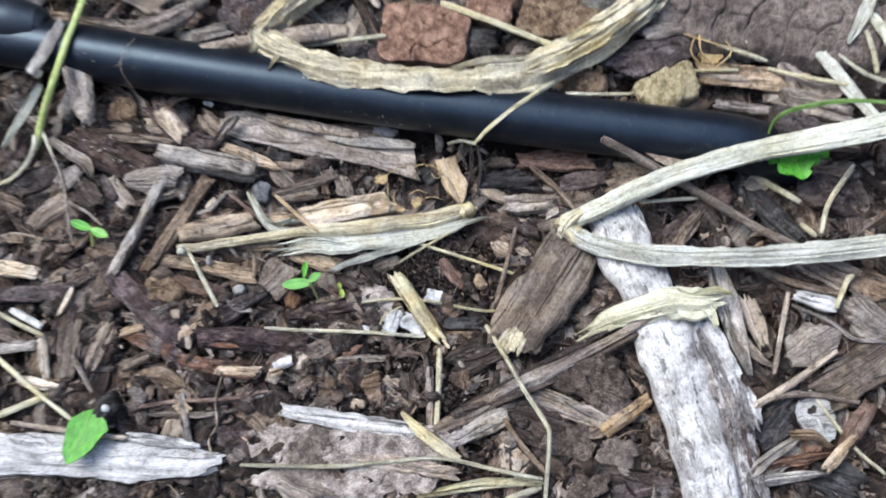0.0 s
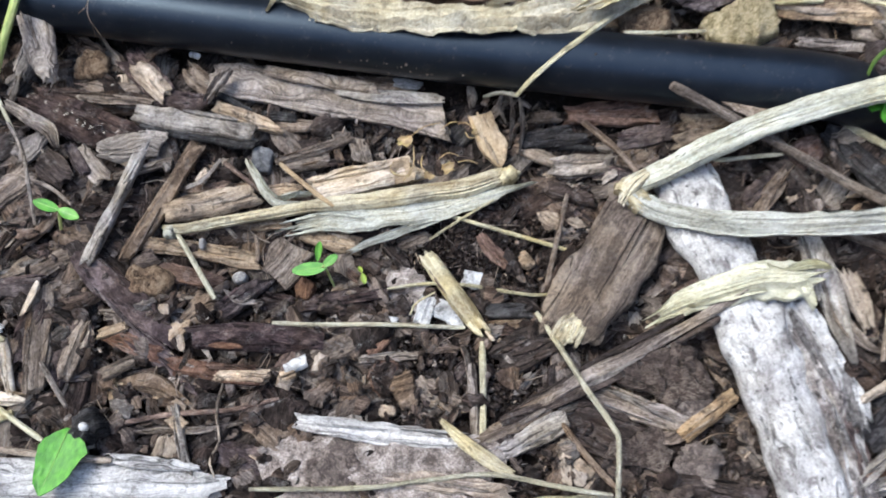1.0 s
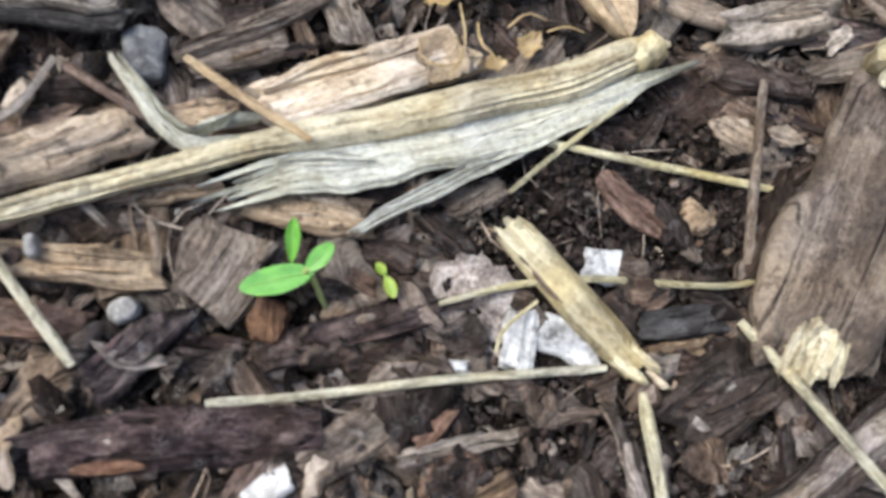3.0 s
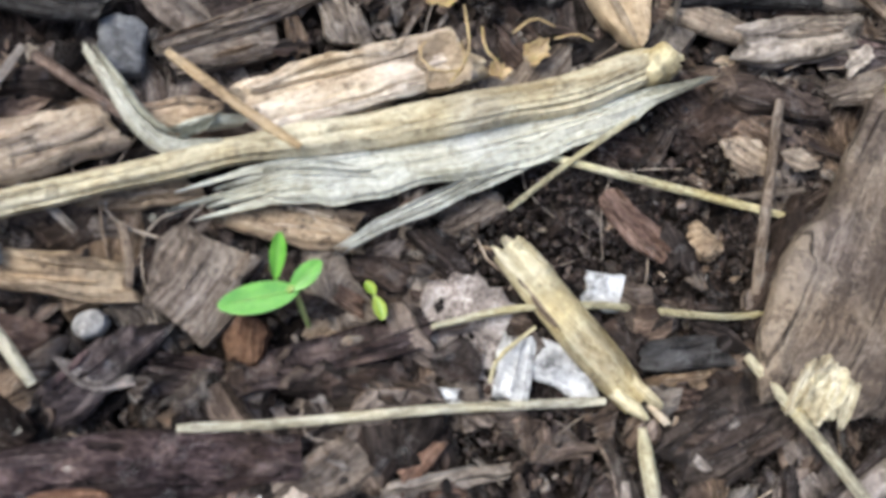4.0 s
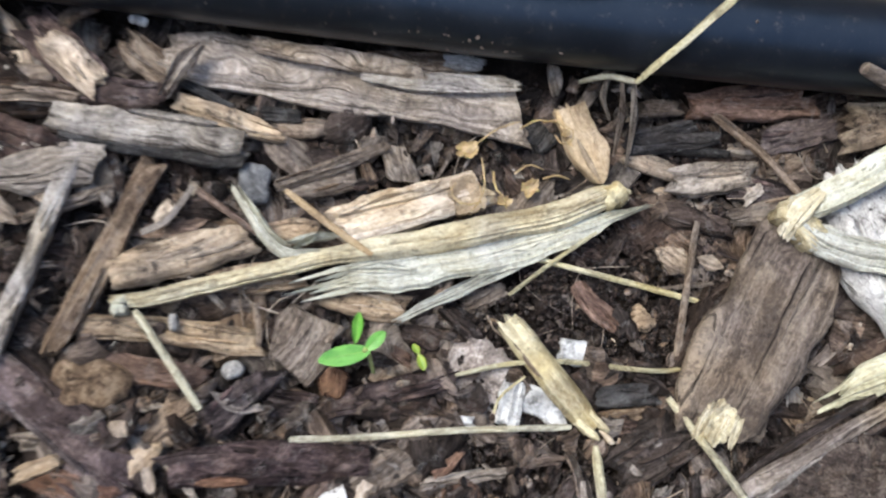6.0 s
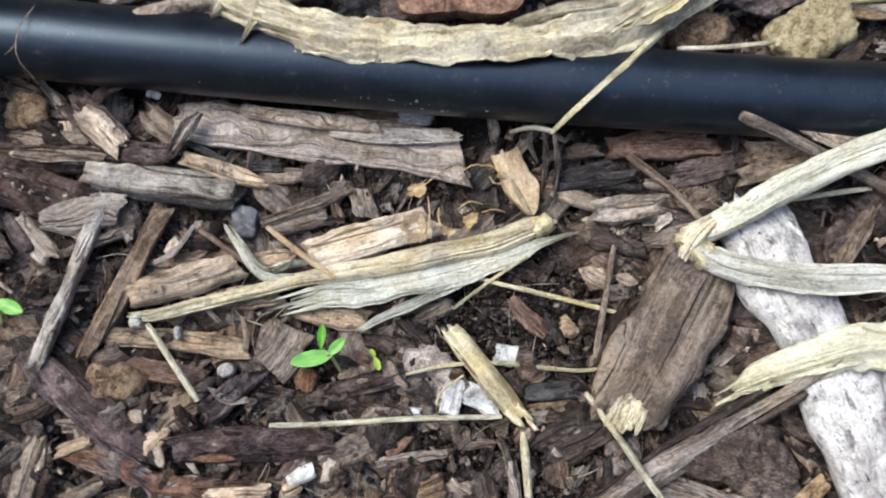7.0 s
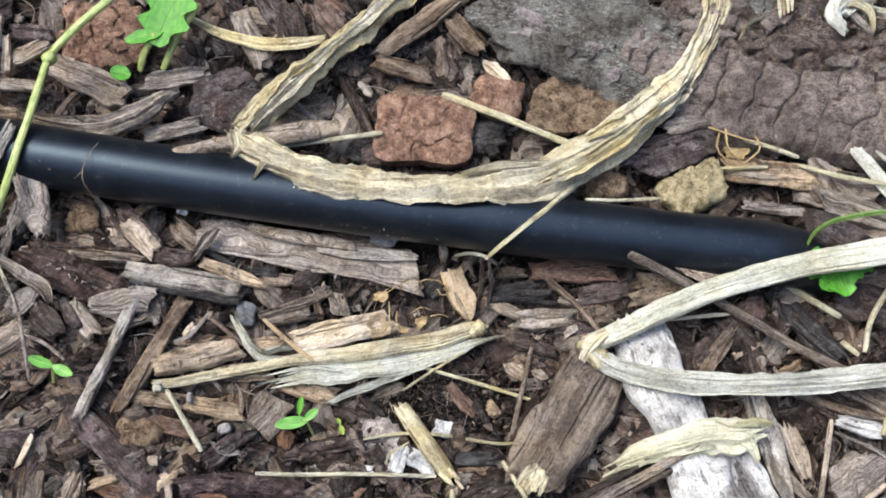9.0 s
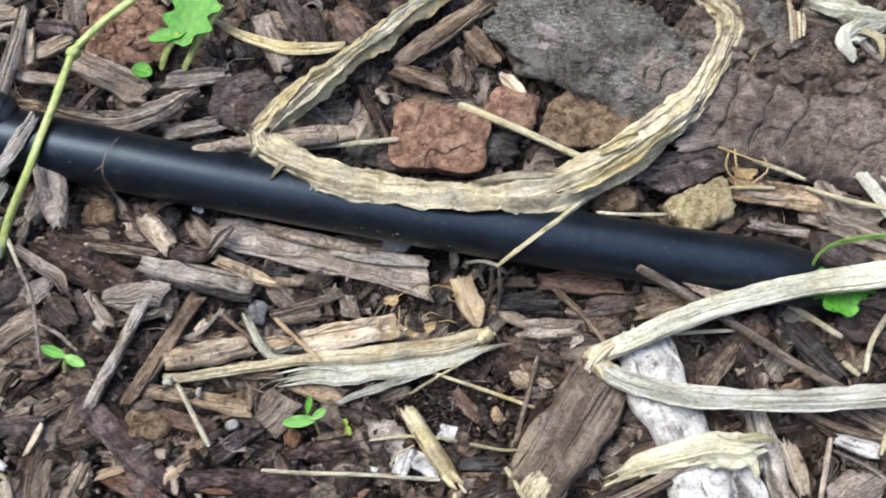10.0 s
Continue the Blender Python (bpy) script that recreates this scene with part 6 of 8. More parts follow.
chip("brown wood chip with rough grain in the mulch", (-5.17, 4.51, 0.51), (-3.42, 4.31, 0.51), 0.27, 0.25, BROWN, 226, taper=(0.4, 1, 0.6))
chip("weathered grey-brown wood chip lying on mulch", (-5.22, 3.21, 0.41), (-4.55, 2.41, 0.50), 0.60, 0.35, GREY, 227)
chip("purple-brown bark chip lying on dark mulch", (-5.39, 3.34, 0.44), (-4.95, 2.56, 0.53), 0.31, 0.30, PLUM, 228)
chip("brown wood chip with rough grain in the mulch", (-4.26, 2.46, 0.43), (-2.95, 2.89, 0.32), 0.19, 0.25, BROWN, 229)
flake("brown bark lump with tan flecks", (-3.44, -0.06, 0.43), 1.19, 0.66, -10, 0.35, BARKTAN, 230)
chip("weathered grey-brown wood chip lying on mulch", (-4.41, -0.87, 0.38), (-2.96, -0.85, 0.29), 0.35, 0.30, GREY, 231)
chip("dark brown wood chip sunk in damp mulch", (-6.07, 3.08, 0.39), (-5.45, 2.41, 0.49), 0.72, 0.35, DARK, 232)
chip("weathered grey-brown wood chip lying on mulch", (-6.68, 3.13, 0.35), (-6.20, 3.60, 0.33), 0.61, 0.35, GREY, 233)
strip("grey-brown curled leaf scrap on mulch", [(-6.90, 4.31, 0.73), (-6.26, 3.87, 0.85), (-5.73, 3.53, 0.86), (-5.58, 3.12, 0.71)], (0.22, 0.34, 0.37, 0.15), GREY, 234, curl=0.3, name="leaf_scrap", category="leaf")
stick("thin grey stem lying on mulch", [(-6.76, 3.79, 0.78), (-6.38, 3.14, 0.86), (-6.22, 2.53, 0.83), (-5.97, 1.22, 0.74)], 0.048, 0.048, GREY, 235, name="twig", category="twig")
stick("weathered grey-brown wood chip lying on mulch", [(-6.43, 2.45, 0.73), (-5.70, 2.15, 0.80), (-5.14, 1.69, 0.76)], 0.048, 0.048, GREY, 236, name="twig", category="twig")
chip("pale split wood chip with dark grain lines", (-8.17, 0.56, 0.55), (-6.99, 0.39, 0.55), 0.50, 0.30, PALE, 237)
chip("brown wood chip with rough grain in the mulch", (-7.29, 1.89, 0.39), (-6.37, 2.62, 0.41), 0.57, 0.30, BROWN, 238)

# ---- beside the tube ----
chip("pale grey wood sliver leaning on the tube", (-6.28, 6.70, 1.60), (-6.04, 5.04, 0.55), 0.78, 0.30, FADED, 239, taper=(0.5, 1, 0.6), rag=0.4)
chip("thin pale grey splinter leaning on the tube", (-7.28, 6.01, 1.71), (-6.37, 7.44, 1.98), 0.42, 0.20, ASH, 240, taper=(0.8, 1, 0.4), rag=0.5)
chip("weathered grey-brown wood chip lying on mulch", (-6.79, 5.24, 0.36), (-6.40, 6.19, 0.32), 0.60, 0.35, GREY, 241)
flake("crumbly brown bark bit beside the tube", (-5.07, 5.55, 0.12), 0.90, 0.75, 20, 0.30, BARKTAN, 242)
chip("purple-brown bark chip lying on dark mulch", (-4.01, 5.59, 0.26), (-3.22, 4.65, 0.32), 0.75, 0.35, PLUM, 243)
chip("dark brown wood chip sunk in damp mulch", (-6.32, 4.67, 0.22), (-3.51, 4.36, 0.25), 0.53, 0.35, DARK, 244)
chip("tan wood chip with a torn end on mulch", (-5.25, 4.55, 0.41), (-3.63, 4.32, 0.41), 0.27, 0.20, TAN, 245, taper=(0.3, 1, 0.8))
chip("brown wood chip with rough grain in the mulch", (-2.67, 5.31, 0.15), (-1.90, 4.53, 0.17), 0.60, 0.30, BROWN, 246)
flake("tiny white bark fleck on mulch", (-2.44, 5.58, 0.33), 0.33, 0.15, -15, 0.10, PAPER, 247)
chip("brown wood chip with rough grain in the mulch", (1.19, 4.90, -0.04), (2.62, 4.80, -0.12), 0.45, 0.30, BROWN, 248)
chip("silvery weathered wood splinter lying on mulch", (2.47, 4.81, -0.01), (3.08, 4.71, -0.06), 0.30, 0.20, SILVER, 249)
rootlet = holder("rootlet", -4.5, 6.2, 1.2)
stem_part("strand", rootlet, [(-4.27, 7.03, 1.74), (-4.54, 6.52, 1.91), (-4.61, 6.04, 1.89), (-4.55, 5.81, 1.65), (-4.62, 5.72, 1.16)], 0.012, 0.010, TAN, 250)
stem_part("side_strand", rootlet, [(-4.58, 6.25, 1.92), (-4.70, 6.10, 1.90), (-4.82, 6.02, 1.88)], 0.009, 0.007, TAN, 251)
stem_part("side_strand", rootlet, [(-4.58, 5.90, 1.75), (-4.42, 5.65, 1.45), (-4.30, 5.45, 0.95), (-4.22, 5.36, 0.60)], 0.010, 0.008, TAN, 252)
tagged(rootlet, "hair-thin tan rootlet lying on the tube", "root")

# ---- above the tube ----
strip("curved grey-brown bark shred behind the tube", [(-6.87, 8.33, 0.66), (-5.76, 7.95, 0.77), (-4.72, 7.86, 0.77), (-3.71, 8.13, 0.81), (-3.05, 8.63, 0.66), (-2.60, 8.88, 0.56)], (0.18, 0.55, 0.67, 0.67, 0.46, 0.21), FADED, 251, curl=-0.3, thick=0.2, rib=0.1, ruffle=0.2, crinkle=0.05, ragged=0.3, name="bark_shred", category="bark")
chip("grey-tan flat wood chip behind the tube", (-6.04, 9.79, 0.25), (-4.01, 8.86, 0.26), 0.80, 0.40, GREY, 252, rag=0.25)
chip("weathered grey-brown wood chip lying on mulch", (-3.53, 9.33, 0.15), (-2.01, 9.54, 0.15), 0.53, 0.35, GREY, 253)
chip("weathered grey-brown wood chip lying on mulch", (-3.48, 7.72, 0.27), (-1.99, 8.01, 0.26), 0.52, 0.35, GREY, 254, rag=0.4)
flake("red-brown crumbly bark lump by a green weed", (-4.67, 10.68, 0.25), 2.33, 1.86, 0, 0.60, BRICK, 255, plates=0.7, deep=0.14, nrad=34, nang=110, dome=0.12, crisp=0.06, corners=3.6)
flake("flat purple-brown bark plate behind the tube", (-1.41, 8.78, 0.10), 1.85, 1.82, 20, 0.35, PLUM, 256, name="bark_plate", rag=0.15, dome=0.03)
bud = holder("budded_twig", -0.62, 7.59, 0.16)
stem_part("shaft", bud, [(-2.15, 6.87, 1.36), (-1.10, 7.10, 1.18), (0.30, 7.42, 0.92), (1.62, 7.70, 0.66)], 0.20, 0.27, FADED, 350, rough=0.22, nr=24, n=50)
stem_part("bud", bud, [(-2.60, 6.76, 1.44), (-2.40, 6.80, 1.42), (-2.05, 6.89, 1.36)], 0.10, 0.22, TAN, 351, "tan pointed bud end", rough=0.15, nr=18, n=14)
for k, (x, y, z) in enumerate(((-1.45, 7.03, 1.22), (1.15, 7.60, 0.74))):
    lump_part("bud_scar", bud, (x, y, z + 0.17), 0.18, 0.46, 13, 0.2, BROWN, 420 + k, "paler ring scar", dome=0.2, rag=0.2, rough=0.04, nrad=8, nang=26)
tagged(bud, "grey-brown twig with a tan bud end", "twig")
dry = holder("looping_dry_leaf", -0.93, 7.44, 0.86)
upper_blade = strip_part("upper_blade", dry, [(4.26, 12.47, 0.55), (3.23, 11.54, 0.65), (2.07, 10.53, 0.75), (1.02, 9.51, 0.85), (0.00, 8.43, 0.95), (-0.80, 7.36, 1.16)], (0.76, 0.91, 0.95, 0.88, 0.79, 0.70), DRYLEAF, 352, curl=-0.3, rib=0.07, ruffle=0.4, twist=30, thick=0.05, ragged=0.24, na=29, crinkle=0.11)
lower_blade = strip_part("lower_blade", dry, [(-1.01, 7.48, 1.16), (-0.64, 6.93, 1.46), (0.26, 6.36, 1.68), (1.28, 5.97, 1.78), (2.58, 5.82, 1.76), (4.03, 5.72, 1.72), (5.50, 5.78, 1.63), (6.94, 6.03, 1.42), (8.27, 6.70, 1.06), (9.57, 7.65, 0.88), (10.57, 8.52, 0.82), (11.27, 9.44, 0.86), (11.86, 10.54, 0.90), (11.99, 11.41, 0.91), (11.41, 12.04, 0.83)], (0.50, 0.95, 0.92, 0.86, 0.86, 0.94, 1.04, 1.12, 1.16, 1.15, 1.02, 0.58, 0.67, 0.84, 0.58), DRYLEAF, 353, curl=-0.14, rib=0.09, ruffle=0.4, twist=26, thick=0.05, ragged=0.26, na=31, crinkle=0.12)
attach(strip_part("torn_strand", dry, [(-0.02, 6.85, 1.72), (-0.16, 6.44, 1.80), (-0.44, 5.98, 1.74)], (0.26, 0.20, 0.05), DRYLEAF, 354, "loose torn strand", curl=0.2), lower_blade)
attach(strip_part("torn_tip", dry, [(-0.90, 7.42, 1.36), (-0.80, 6.98, 1.50), (-1.02, 6.62, 1.46)], (0.40, 0.42, 0.07), DRYLEAF, 355, "torn tip at the fold", curl=0.2), lower_blade)
attach(strip_part("split_edge", dry, [(4.76, 6.08, 1.55), (5.63, 6.23, 1.61), (6.38, 6.29, 1.57), (7.15, 6.41, 1.38)], (0.09, 0.20, 0.23, 0.09), DRYLEAF, 356, "split curling edge", curl=0.3, ruffle=0.5), lower_blade)
attach(strip_part("folded_edge", dry, [(3.92, 11.97, 0.80), (2.68, 10.86, 0.95), (1.48, 9.73, 1.05), (0.38, 8.59, 1.15), (-0.52, 7.48, 1.36)], (0.16, 0.35, 0.28, 0.38, 0.19), DRYLEAF, 257, "folded papery edge", curl=0.35, rib=0.06, ruffle=0.6, ragged=0.5, crinkle=0.06, thick=0.04), upper_blade)
attach(strip_part("folded_edge", dry, [(6.52, 5.66, 1.52), (7.73, 6.19, 1.41), (8.99, 7.01, 1.27), (10.15, 7.94, 1.12)], (0.13, 0.41, 0.38, 0.13), DRYLEAF, 259, "folded papery edge", curl=0.35, rib=0.06, ruffle=0.6, ragged=0.5, crinkle=0.06, thick=0.04), lower_blade)
attach(strip_part("torn_strand", dry, [(9.19, 7.62, 1.22), (8.70, 7.38, 1.31), (8.09, 7.03, 1.28)], (0.05, 0.25, 0.16), DRYLEAF, 260, "loose torn strand", curl=0.3, ragged=0.5), lower_blade)
attach(strip_part("torn_strand", dry, [(0.38, 8.84, 1.15), (0.59, 9.06, 1.20), (1.03, 9.37, 1.10)], (0.05, 0.22, 0.08), DRYLEAF, 263, "loose torn strand", curl=0.3, ragged=0.5), lower_blade)
tagged(dry, "long straw-coloured dry leaf looping over the tube", "dry leaf")
strip("narrow pale dry blade behind the tube", [(-2.29, 10.95, 0.55), (-1.48, 10.52, 0.55), (-0.39, 10.21, 0.55), (0.53, 10.21, 0.55), (1.33, 10.38, 0.45)], (0.16, 0.28, 0.38, 0.38, 0.22), DRYLEAF, 264, curl=-0.3, name="withered_grass", category="dry leaf")
flake("brick-red cracked bark block behind the tube", (3.98, 7.71, 0.48), 2.63, 1.86, -5, 0.70, BRICK, 265, plates=0.8, deep=0.08, rag=0.07, dome=0.03, rough=0.05, nrad=40, nang=140, corners=5, crisp=0.015)
flake("small brick-red bark lump behind the tube", (5.90, 8.67, 0.34), 1.30, 1.02, -20, 0.50, BRICK, 266, rag=0.2, corners=3.8, dome=0.2, crisp=0.06, nrad=24, nang=90)
chip("small pale husk on dark mulch", (5.64, 9.62, 0.40), (6.21, 9.08, 0.39), 0.41, 0.20, PALE, 267, taper=(0.3, 1, 0.7))
stick("thick pale straw stem on mulch", [(4.44, 8.65, 0.54), (6.09, 7.92, 0.58), (7.95, 7.07, 0.59)], 0.095, 0.095, STRAW, 268)
stick("thin pale dry straw lying on mulch", [(0.10, 7.21, 0.65), (1.52, 7.38, 0.64), (2.80, 7.58, 0.54)], 0.070, 0.070, STRAW, 269)
slab_grey = bark_slab("broad grey lichened bark slab with flaking edges", (8.75, 10.27, 0.55), 5.42, 3.22, -22, 0.30, BARKGREY, 270, rag=0.16, dome=0.02, rough=0.1, lump=0.7, corners=3.0, crisp=0.09, steps=0.22)
lump_part("layer", slab_grey, (6.37, 10.78, 0.65), 2.35, 1.76, -35, 0.20, BARKGREY, 271, "grey-brown upper layer", rag=0.25, dome=0.02, rough=0.06, crisp=0.1, steps=0.08, nrad=30, nang=140)
lump_part("layer", slab_grey, (8.74, 10.65, 0.66), 2.99, 1.73, -15, 0.14, BARKGREY, 272, "pale flaking layer", rag=0.35, dome=0.02, rough=0.07, crisp=0.16, steps=0.14, nrad=30, nang=140)
lump_part("inner_bark", slab_grey, (10.45, 9.45, 0.66), 2.05, 1.35, -35, 0.20, BARKDARK, 273, "smooth mauve inner bark", rag=0.16, dome=0.04, rough=0.04, crisp=0.04, rows=0.62, nrad=50, nang=160)
flake("orange-tan bark flake at the edge of a slab", (8.08, 8.36, 0.51), 2.63, 1.61, -8, 0.30, BARKTAN, 274, rag=0.2, dome=0.03, rough=0.05, crisp=0.05, steps=0.12, nrad=30, nang=140, corners=3.8)
# bark log behind the tube
def bark_log(label, centre, L, w, angle, th, seed, smooth, crust, gap=1.05):
    """A curved slab of bark: a smooth lower band parted by cross cracks, a crumbling crust above it."""
    thing = holder("bark_log", *centre)
    n, m = 210, 120
    u, v = np.linspace(-1, 1, n)[:, None], np.linspace(-1, 1, m)[None, :]
    x = u * L / 2 * (1 - 0.10 * np.abs(v) ** 3 + 0.10 * (fbm(v * 3 + 4, np.sign(u) * 5 + 9, seed) - 0.5))
    y = v * w / 2 * (1 - 0.12 * np.abs(u) ** 4 + 0.16 * (fbm(u * L * 0.5 + 4, np.sign(v) * 5 + 9, seed + 1) - 0.5) + 0.05 * (fbm(u * L * 3, np.sign(v) * 5 + 9, seed + 2) - 0.5))
    x, y = np.broadcast_arrays(x, y)
    roll = np.clip((-v - 0.35) / 0.65, 0, 1)
    z = 0.30 - 0.75 * roll**2.2 - 0.10 * u**2
    split = -0.02 + 0.30 * (fbm(u * L * 0.28, 0 * u + 3, seed + 3) - 0.5) + 0.10 * (fbm(u * L * 1.6, 0 * u + 8, seed + 4) - 0.5)
    up = np.clip((v - split) * 16, 0, 1)
    bend = x / gap + 2.2 * (fbm(x * 0.22, y * 0.35, seed + 5) - 0.5) + 0.45 * (fbm(y * 1.8, x * 1.2, seed + 6) - 0.5)
    cell = np.floor(bend)
    near = np.minimum(bend - cell, 1 - (bend - cell)) * gap
    long_ = y / 1.1 + 0.6 * (fbm(x * 0.5, y * 0.5, seed + 7) - 0.5) + 0.37 * vn(cell, cell * 0, seed + 8)
    nearl = np.minimum(long_ % 1, 1 - long_ % 1) * 1.1
    open_ = np.clip(2.2 * vn(cell * 2.3, y * 0.8, seed + 9) - 0.45, 0, 1)
    band = -0.16 * open_ * np.exp(-((near / 0.045) ** 2)) - 0.07 * np.exp(-((nearl / 0.035) ** 2)) + 0.05 * (vn(cell * 3.1, np.floor(long_) * 1.7, seed + 10) - 0.5) + 0.05 * np.clip(near / 0.25, 0, 1) + 0.05 * (fbm(x * 2.2, y * 2.2, seed + 11) - 0.5)
    lump = fbm(x * 1.7, y * 1.7, seed + 12) - 0.5
    grain = fbm(x * 5, y * 5, seed + 13) - 0.5
    pit = np.clip((fbm(x * 2.6 + 9, y * 2.6, seed + 14) - 0.60) * 7, 0, 1)
    flaky = np.floor(fbm(x * 1.1, y * 1.5, seed + 15) * 7) / 7
    top = 0.16 + 0.55 * lump + 0.22 * grain - 0.25 * pit + 0.45 * (flaky - 0.5)
    z = z + band * (1 - up) + top * up
    edge = np.maximum(np.abs(u), np.abs(v))
    z = np.where(edge > 0.985, -th, z - 0.25 * np.clip((edge - 0.93) / 0.05, 0, 1))
    p = np.stack([x, y, z], -1).reshape(-1, 3)
    ca, sa = math.cos(radians(angle)), math.sin(radians(angle))
    p = p @ np.array([[ca, sa, 0], [-sa, ca, 0], [0, 0, 1]])
    i = (np.arange(n - 1)[:, None] * m + np.arange(m - 1)[None, :])
    quads = np.stack([i, i + m, i + m + 1, i + 1], -1)
    is_top = up[:-1, :-1] > 0.5
    for name, mask, material, words in (("smooth_band", ~is_top, smooth, "mauve band with cross cracks"), ("crust", is_top, crust, "crumbling reddish crust")):
        f = quads[mask]
        used, inverse = np.unique(f, return_inverse=True)
        last = part(name, mesh_from(name, p[used], inverse.reshape(f.shape).tolist(), p[used][:, :2], material, facet=50), thing, words)
    q = Vector((ca, sa)) * (L / 2 - w / 4)
    FOOT.append((centre[0] - q.x, centre[1] - q.y, centre[0] + q.x, centre[1] + q.y, w * 0.45))
    tagged(thing, label, "bark")
    return thing, last


slab_dark, slab_crust = bark_log("large purple-brown bark slab with cross cracks", (14.26, 9.28, 0.30), 8.3, 4.4, -12, 0.9, 275, BARKDARK, BARKRED)
for k in range(46):
    pick = np.random.RandomState(600 + k)
    x, y = pick.uniform(-3.4, 2.6), pick.uniform(0.15, 1.9)
    attach(lump_part("bark_scale", slab_dark, (14.26 + x * 0.978 + y * 0.208, 9.28 - x * 0.208 + y * 0.978, 0.72 + 0.18 * pick.rand()), pick.uniform(0.25, 0.75), pick.uniform(0.18, 0.45), pick.uniform(-60, 60), 0.3, BARKRED if k % 3 else BARKDARK, 286 + k, "", rag=0.4, dome=0.1, rough=0.08, crisp=0.14, nrad=6, nang=26), slab_crust)
grey_layer = [ob for ob in slab_grey.children if ob.name.startswith("slab")][0]
for k in range(30):
    pick = np.random.RandomState(700 + k)
    x, y = pick.uniform(-2.2, 2.2), pick.uniform(-1.25, 1.25)
    attach(lump_part("bark_scale", slab_grey, (8.75 + x * 0.927 + y * 0.375, 10.27 - x * 0.375 + y * 0.927, 0.64 + 0.10 * pick.rand()), pick.uniform(0.35, 0.9), pick.uniform(0.28, 0.6), pick.uniform(-60, 60), 0.09, BARKGREY if k % 3 else BARKMAUVE, 320 + k, "", rag=0.45, dome=-0.03, rough=0.05, crisp=0.16, nrad=6, nang=36), grey_layer)
flake("pale pinkish grey bark scrap on a slab", (12.98, 11.33, 0.60), 1.92, 1.44, 0, 0.40, BARKGREY, 346, rag=0.25, crisp=0.1, steps=0.06, nrad=24, nang=100)
flake("yellowish crumpled crust lump beside the tube", (11.20, 6.04, 0.17), 1.91, 1.17, 25, 0.60, CRUST, 347, plates=0.4, deep=0.08, rag=0.22, dome=0.15, rough=0.1, nrad=26, nang=90, crisp=0.06)
flake("rounded brown bark lump beside the tube", (8.71, 6.13, 0.32), 1.34, 0.83, 0, 0.50, BARKTAN, 348, dome=0.25, rag=0.1)
chip("flat purple-brown bark plate by the crust", (9.45, 6.67, 0.21), (12.06, 7.60, -0.16), 1.12, 0.30, PLUM, 349, taper=(0.8, 1, 0.7), rag=0.2, ridge=0.03)
chip("weathered grey-brown wood chip lying on mulch", (10.54, 7.77, 0.20), (12.04, 8.12, 0.03), 0.47, 0.30, GREY, 350)
chip("tan-brown wood chip behind the tube", (12.23, 6.72, -0.25), (14.61, 6.37, -0.12), 0.73, 0.40, TAN, 351, taper=(0.8, 1, 0.9), boxy=2.5)
chip("brown wood chip with rough grain in the mulch", (14.62, 6.78, -0.27), (15.25, 5.59, -0.11), 0.94, 0.40, BROWN, 352)
chip("weathered grey-brown wood chip lying on mulch", (14.13, 6.15, -0.40), (16.18, 5.74, -0.01), 0.88, 0.40, GREY, 353, rag=0.3)
chip("weathered grey-brown wood chip lying on mulch", (12.57, 5.64, -0.18), (14.10, 5.36, -0.08), 0.34, 0.25, GREY, 354)
stick("thin pale stem lying on the tube", [(8.05, 5.54, 0.83), (8.87, 5.49, 0.85), (10.06, 5.57, 0.69)], 0.047, 0.047, STRAW, 355)
stick("thin pale dry straw lying on mulch", [(12.67, 7.39, 0.02), (13.50, 7.13, -0.00), (14.14, 6.89, -0.05)], 0.064, 0.064, STRAW, 356)
stick("thin pale dry straw lying on mulch", [(14.13, 6.66, -0.06), (15.05, 6.28, 0.16), (16.36, 5.92, 0.36)], 0.064, 0.064, STRAW, 357)
stick("thin pale dry straw lying on mulch", [(11.97, 6.62, -0.07), (13.27, 6.64, -0.14)], 0.064, 0.064, STRAW, 358)
stick("thin pale dry straw lying on mulch", [(12.64, 7.62, 0.05), (13.28, 7.56, 0.04), (13.77, 7.42, 0.00)], 0.040, 0.040, STRAW, 359)
chip("brown wood chip with rough grain in the mulch", (2.71, 9.80, 0.25), (4.12, 9.34, 0.25), 0.53, 0.35, BROWN, 360)
chip("weathered grey-brown wood chip lying on mulch", (0.25, 8.77, 0.15), (1.50, 7.81, 0.15), 0.25, 0.25, GREY, 361)
chip("dark brown wood chip sunk in damp mulch", (1.78, 9.31, 0.15), (2.58, 7.51, 0.14), 0.31, 0.30, DARK, 362)
chip("blackened damp wood chip in the mulch", (2.13, 7.36, 0.09), (3.05, 7.06, 0.07), 0.77, 0.35, CHAR, 363)
flake("dark rounded bark bit behind the tube", (2.74, 7.18, 0.18), 0.86, 0.77, 0, 0.40, PLUM, 364, dome=0.2)
flake("blackened damp bark bits behind the tube", (5.53, 7.55, 0.02), 1.55, 1.09, 10, 0.35, CHAR, 365, rough=0.25, rag=0.4)
chip("brown wood chip with rough grain in the mulch", (4.76, 11.09, 0.20), (5.54, 10.08, 0.20), 0.63, 0.35, BROWN, 366)
chip("dark brown wood chip sunk in damp mulch", (5.57, 11.69, 0.10), (5.88, 10.48, 0.10), 0.80, 0.35, DARK, 367)
chip("brown wood strip behind the dry leaf", (2.70, 9.93, 0.35), (5.23, 11.82, 0.35), 0.57, 0.40, BROWN, 368, taper=(0.6, 1, 0.9))
chip("weathered grey-brown wood chip lying on mulch", (-0.99, 11.18, 0.35), (-0.38, 9.67, 0.35), 0.68, 0.35, GREY, 369)
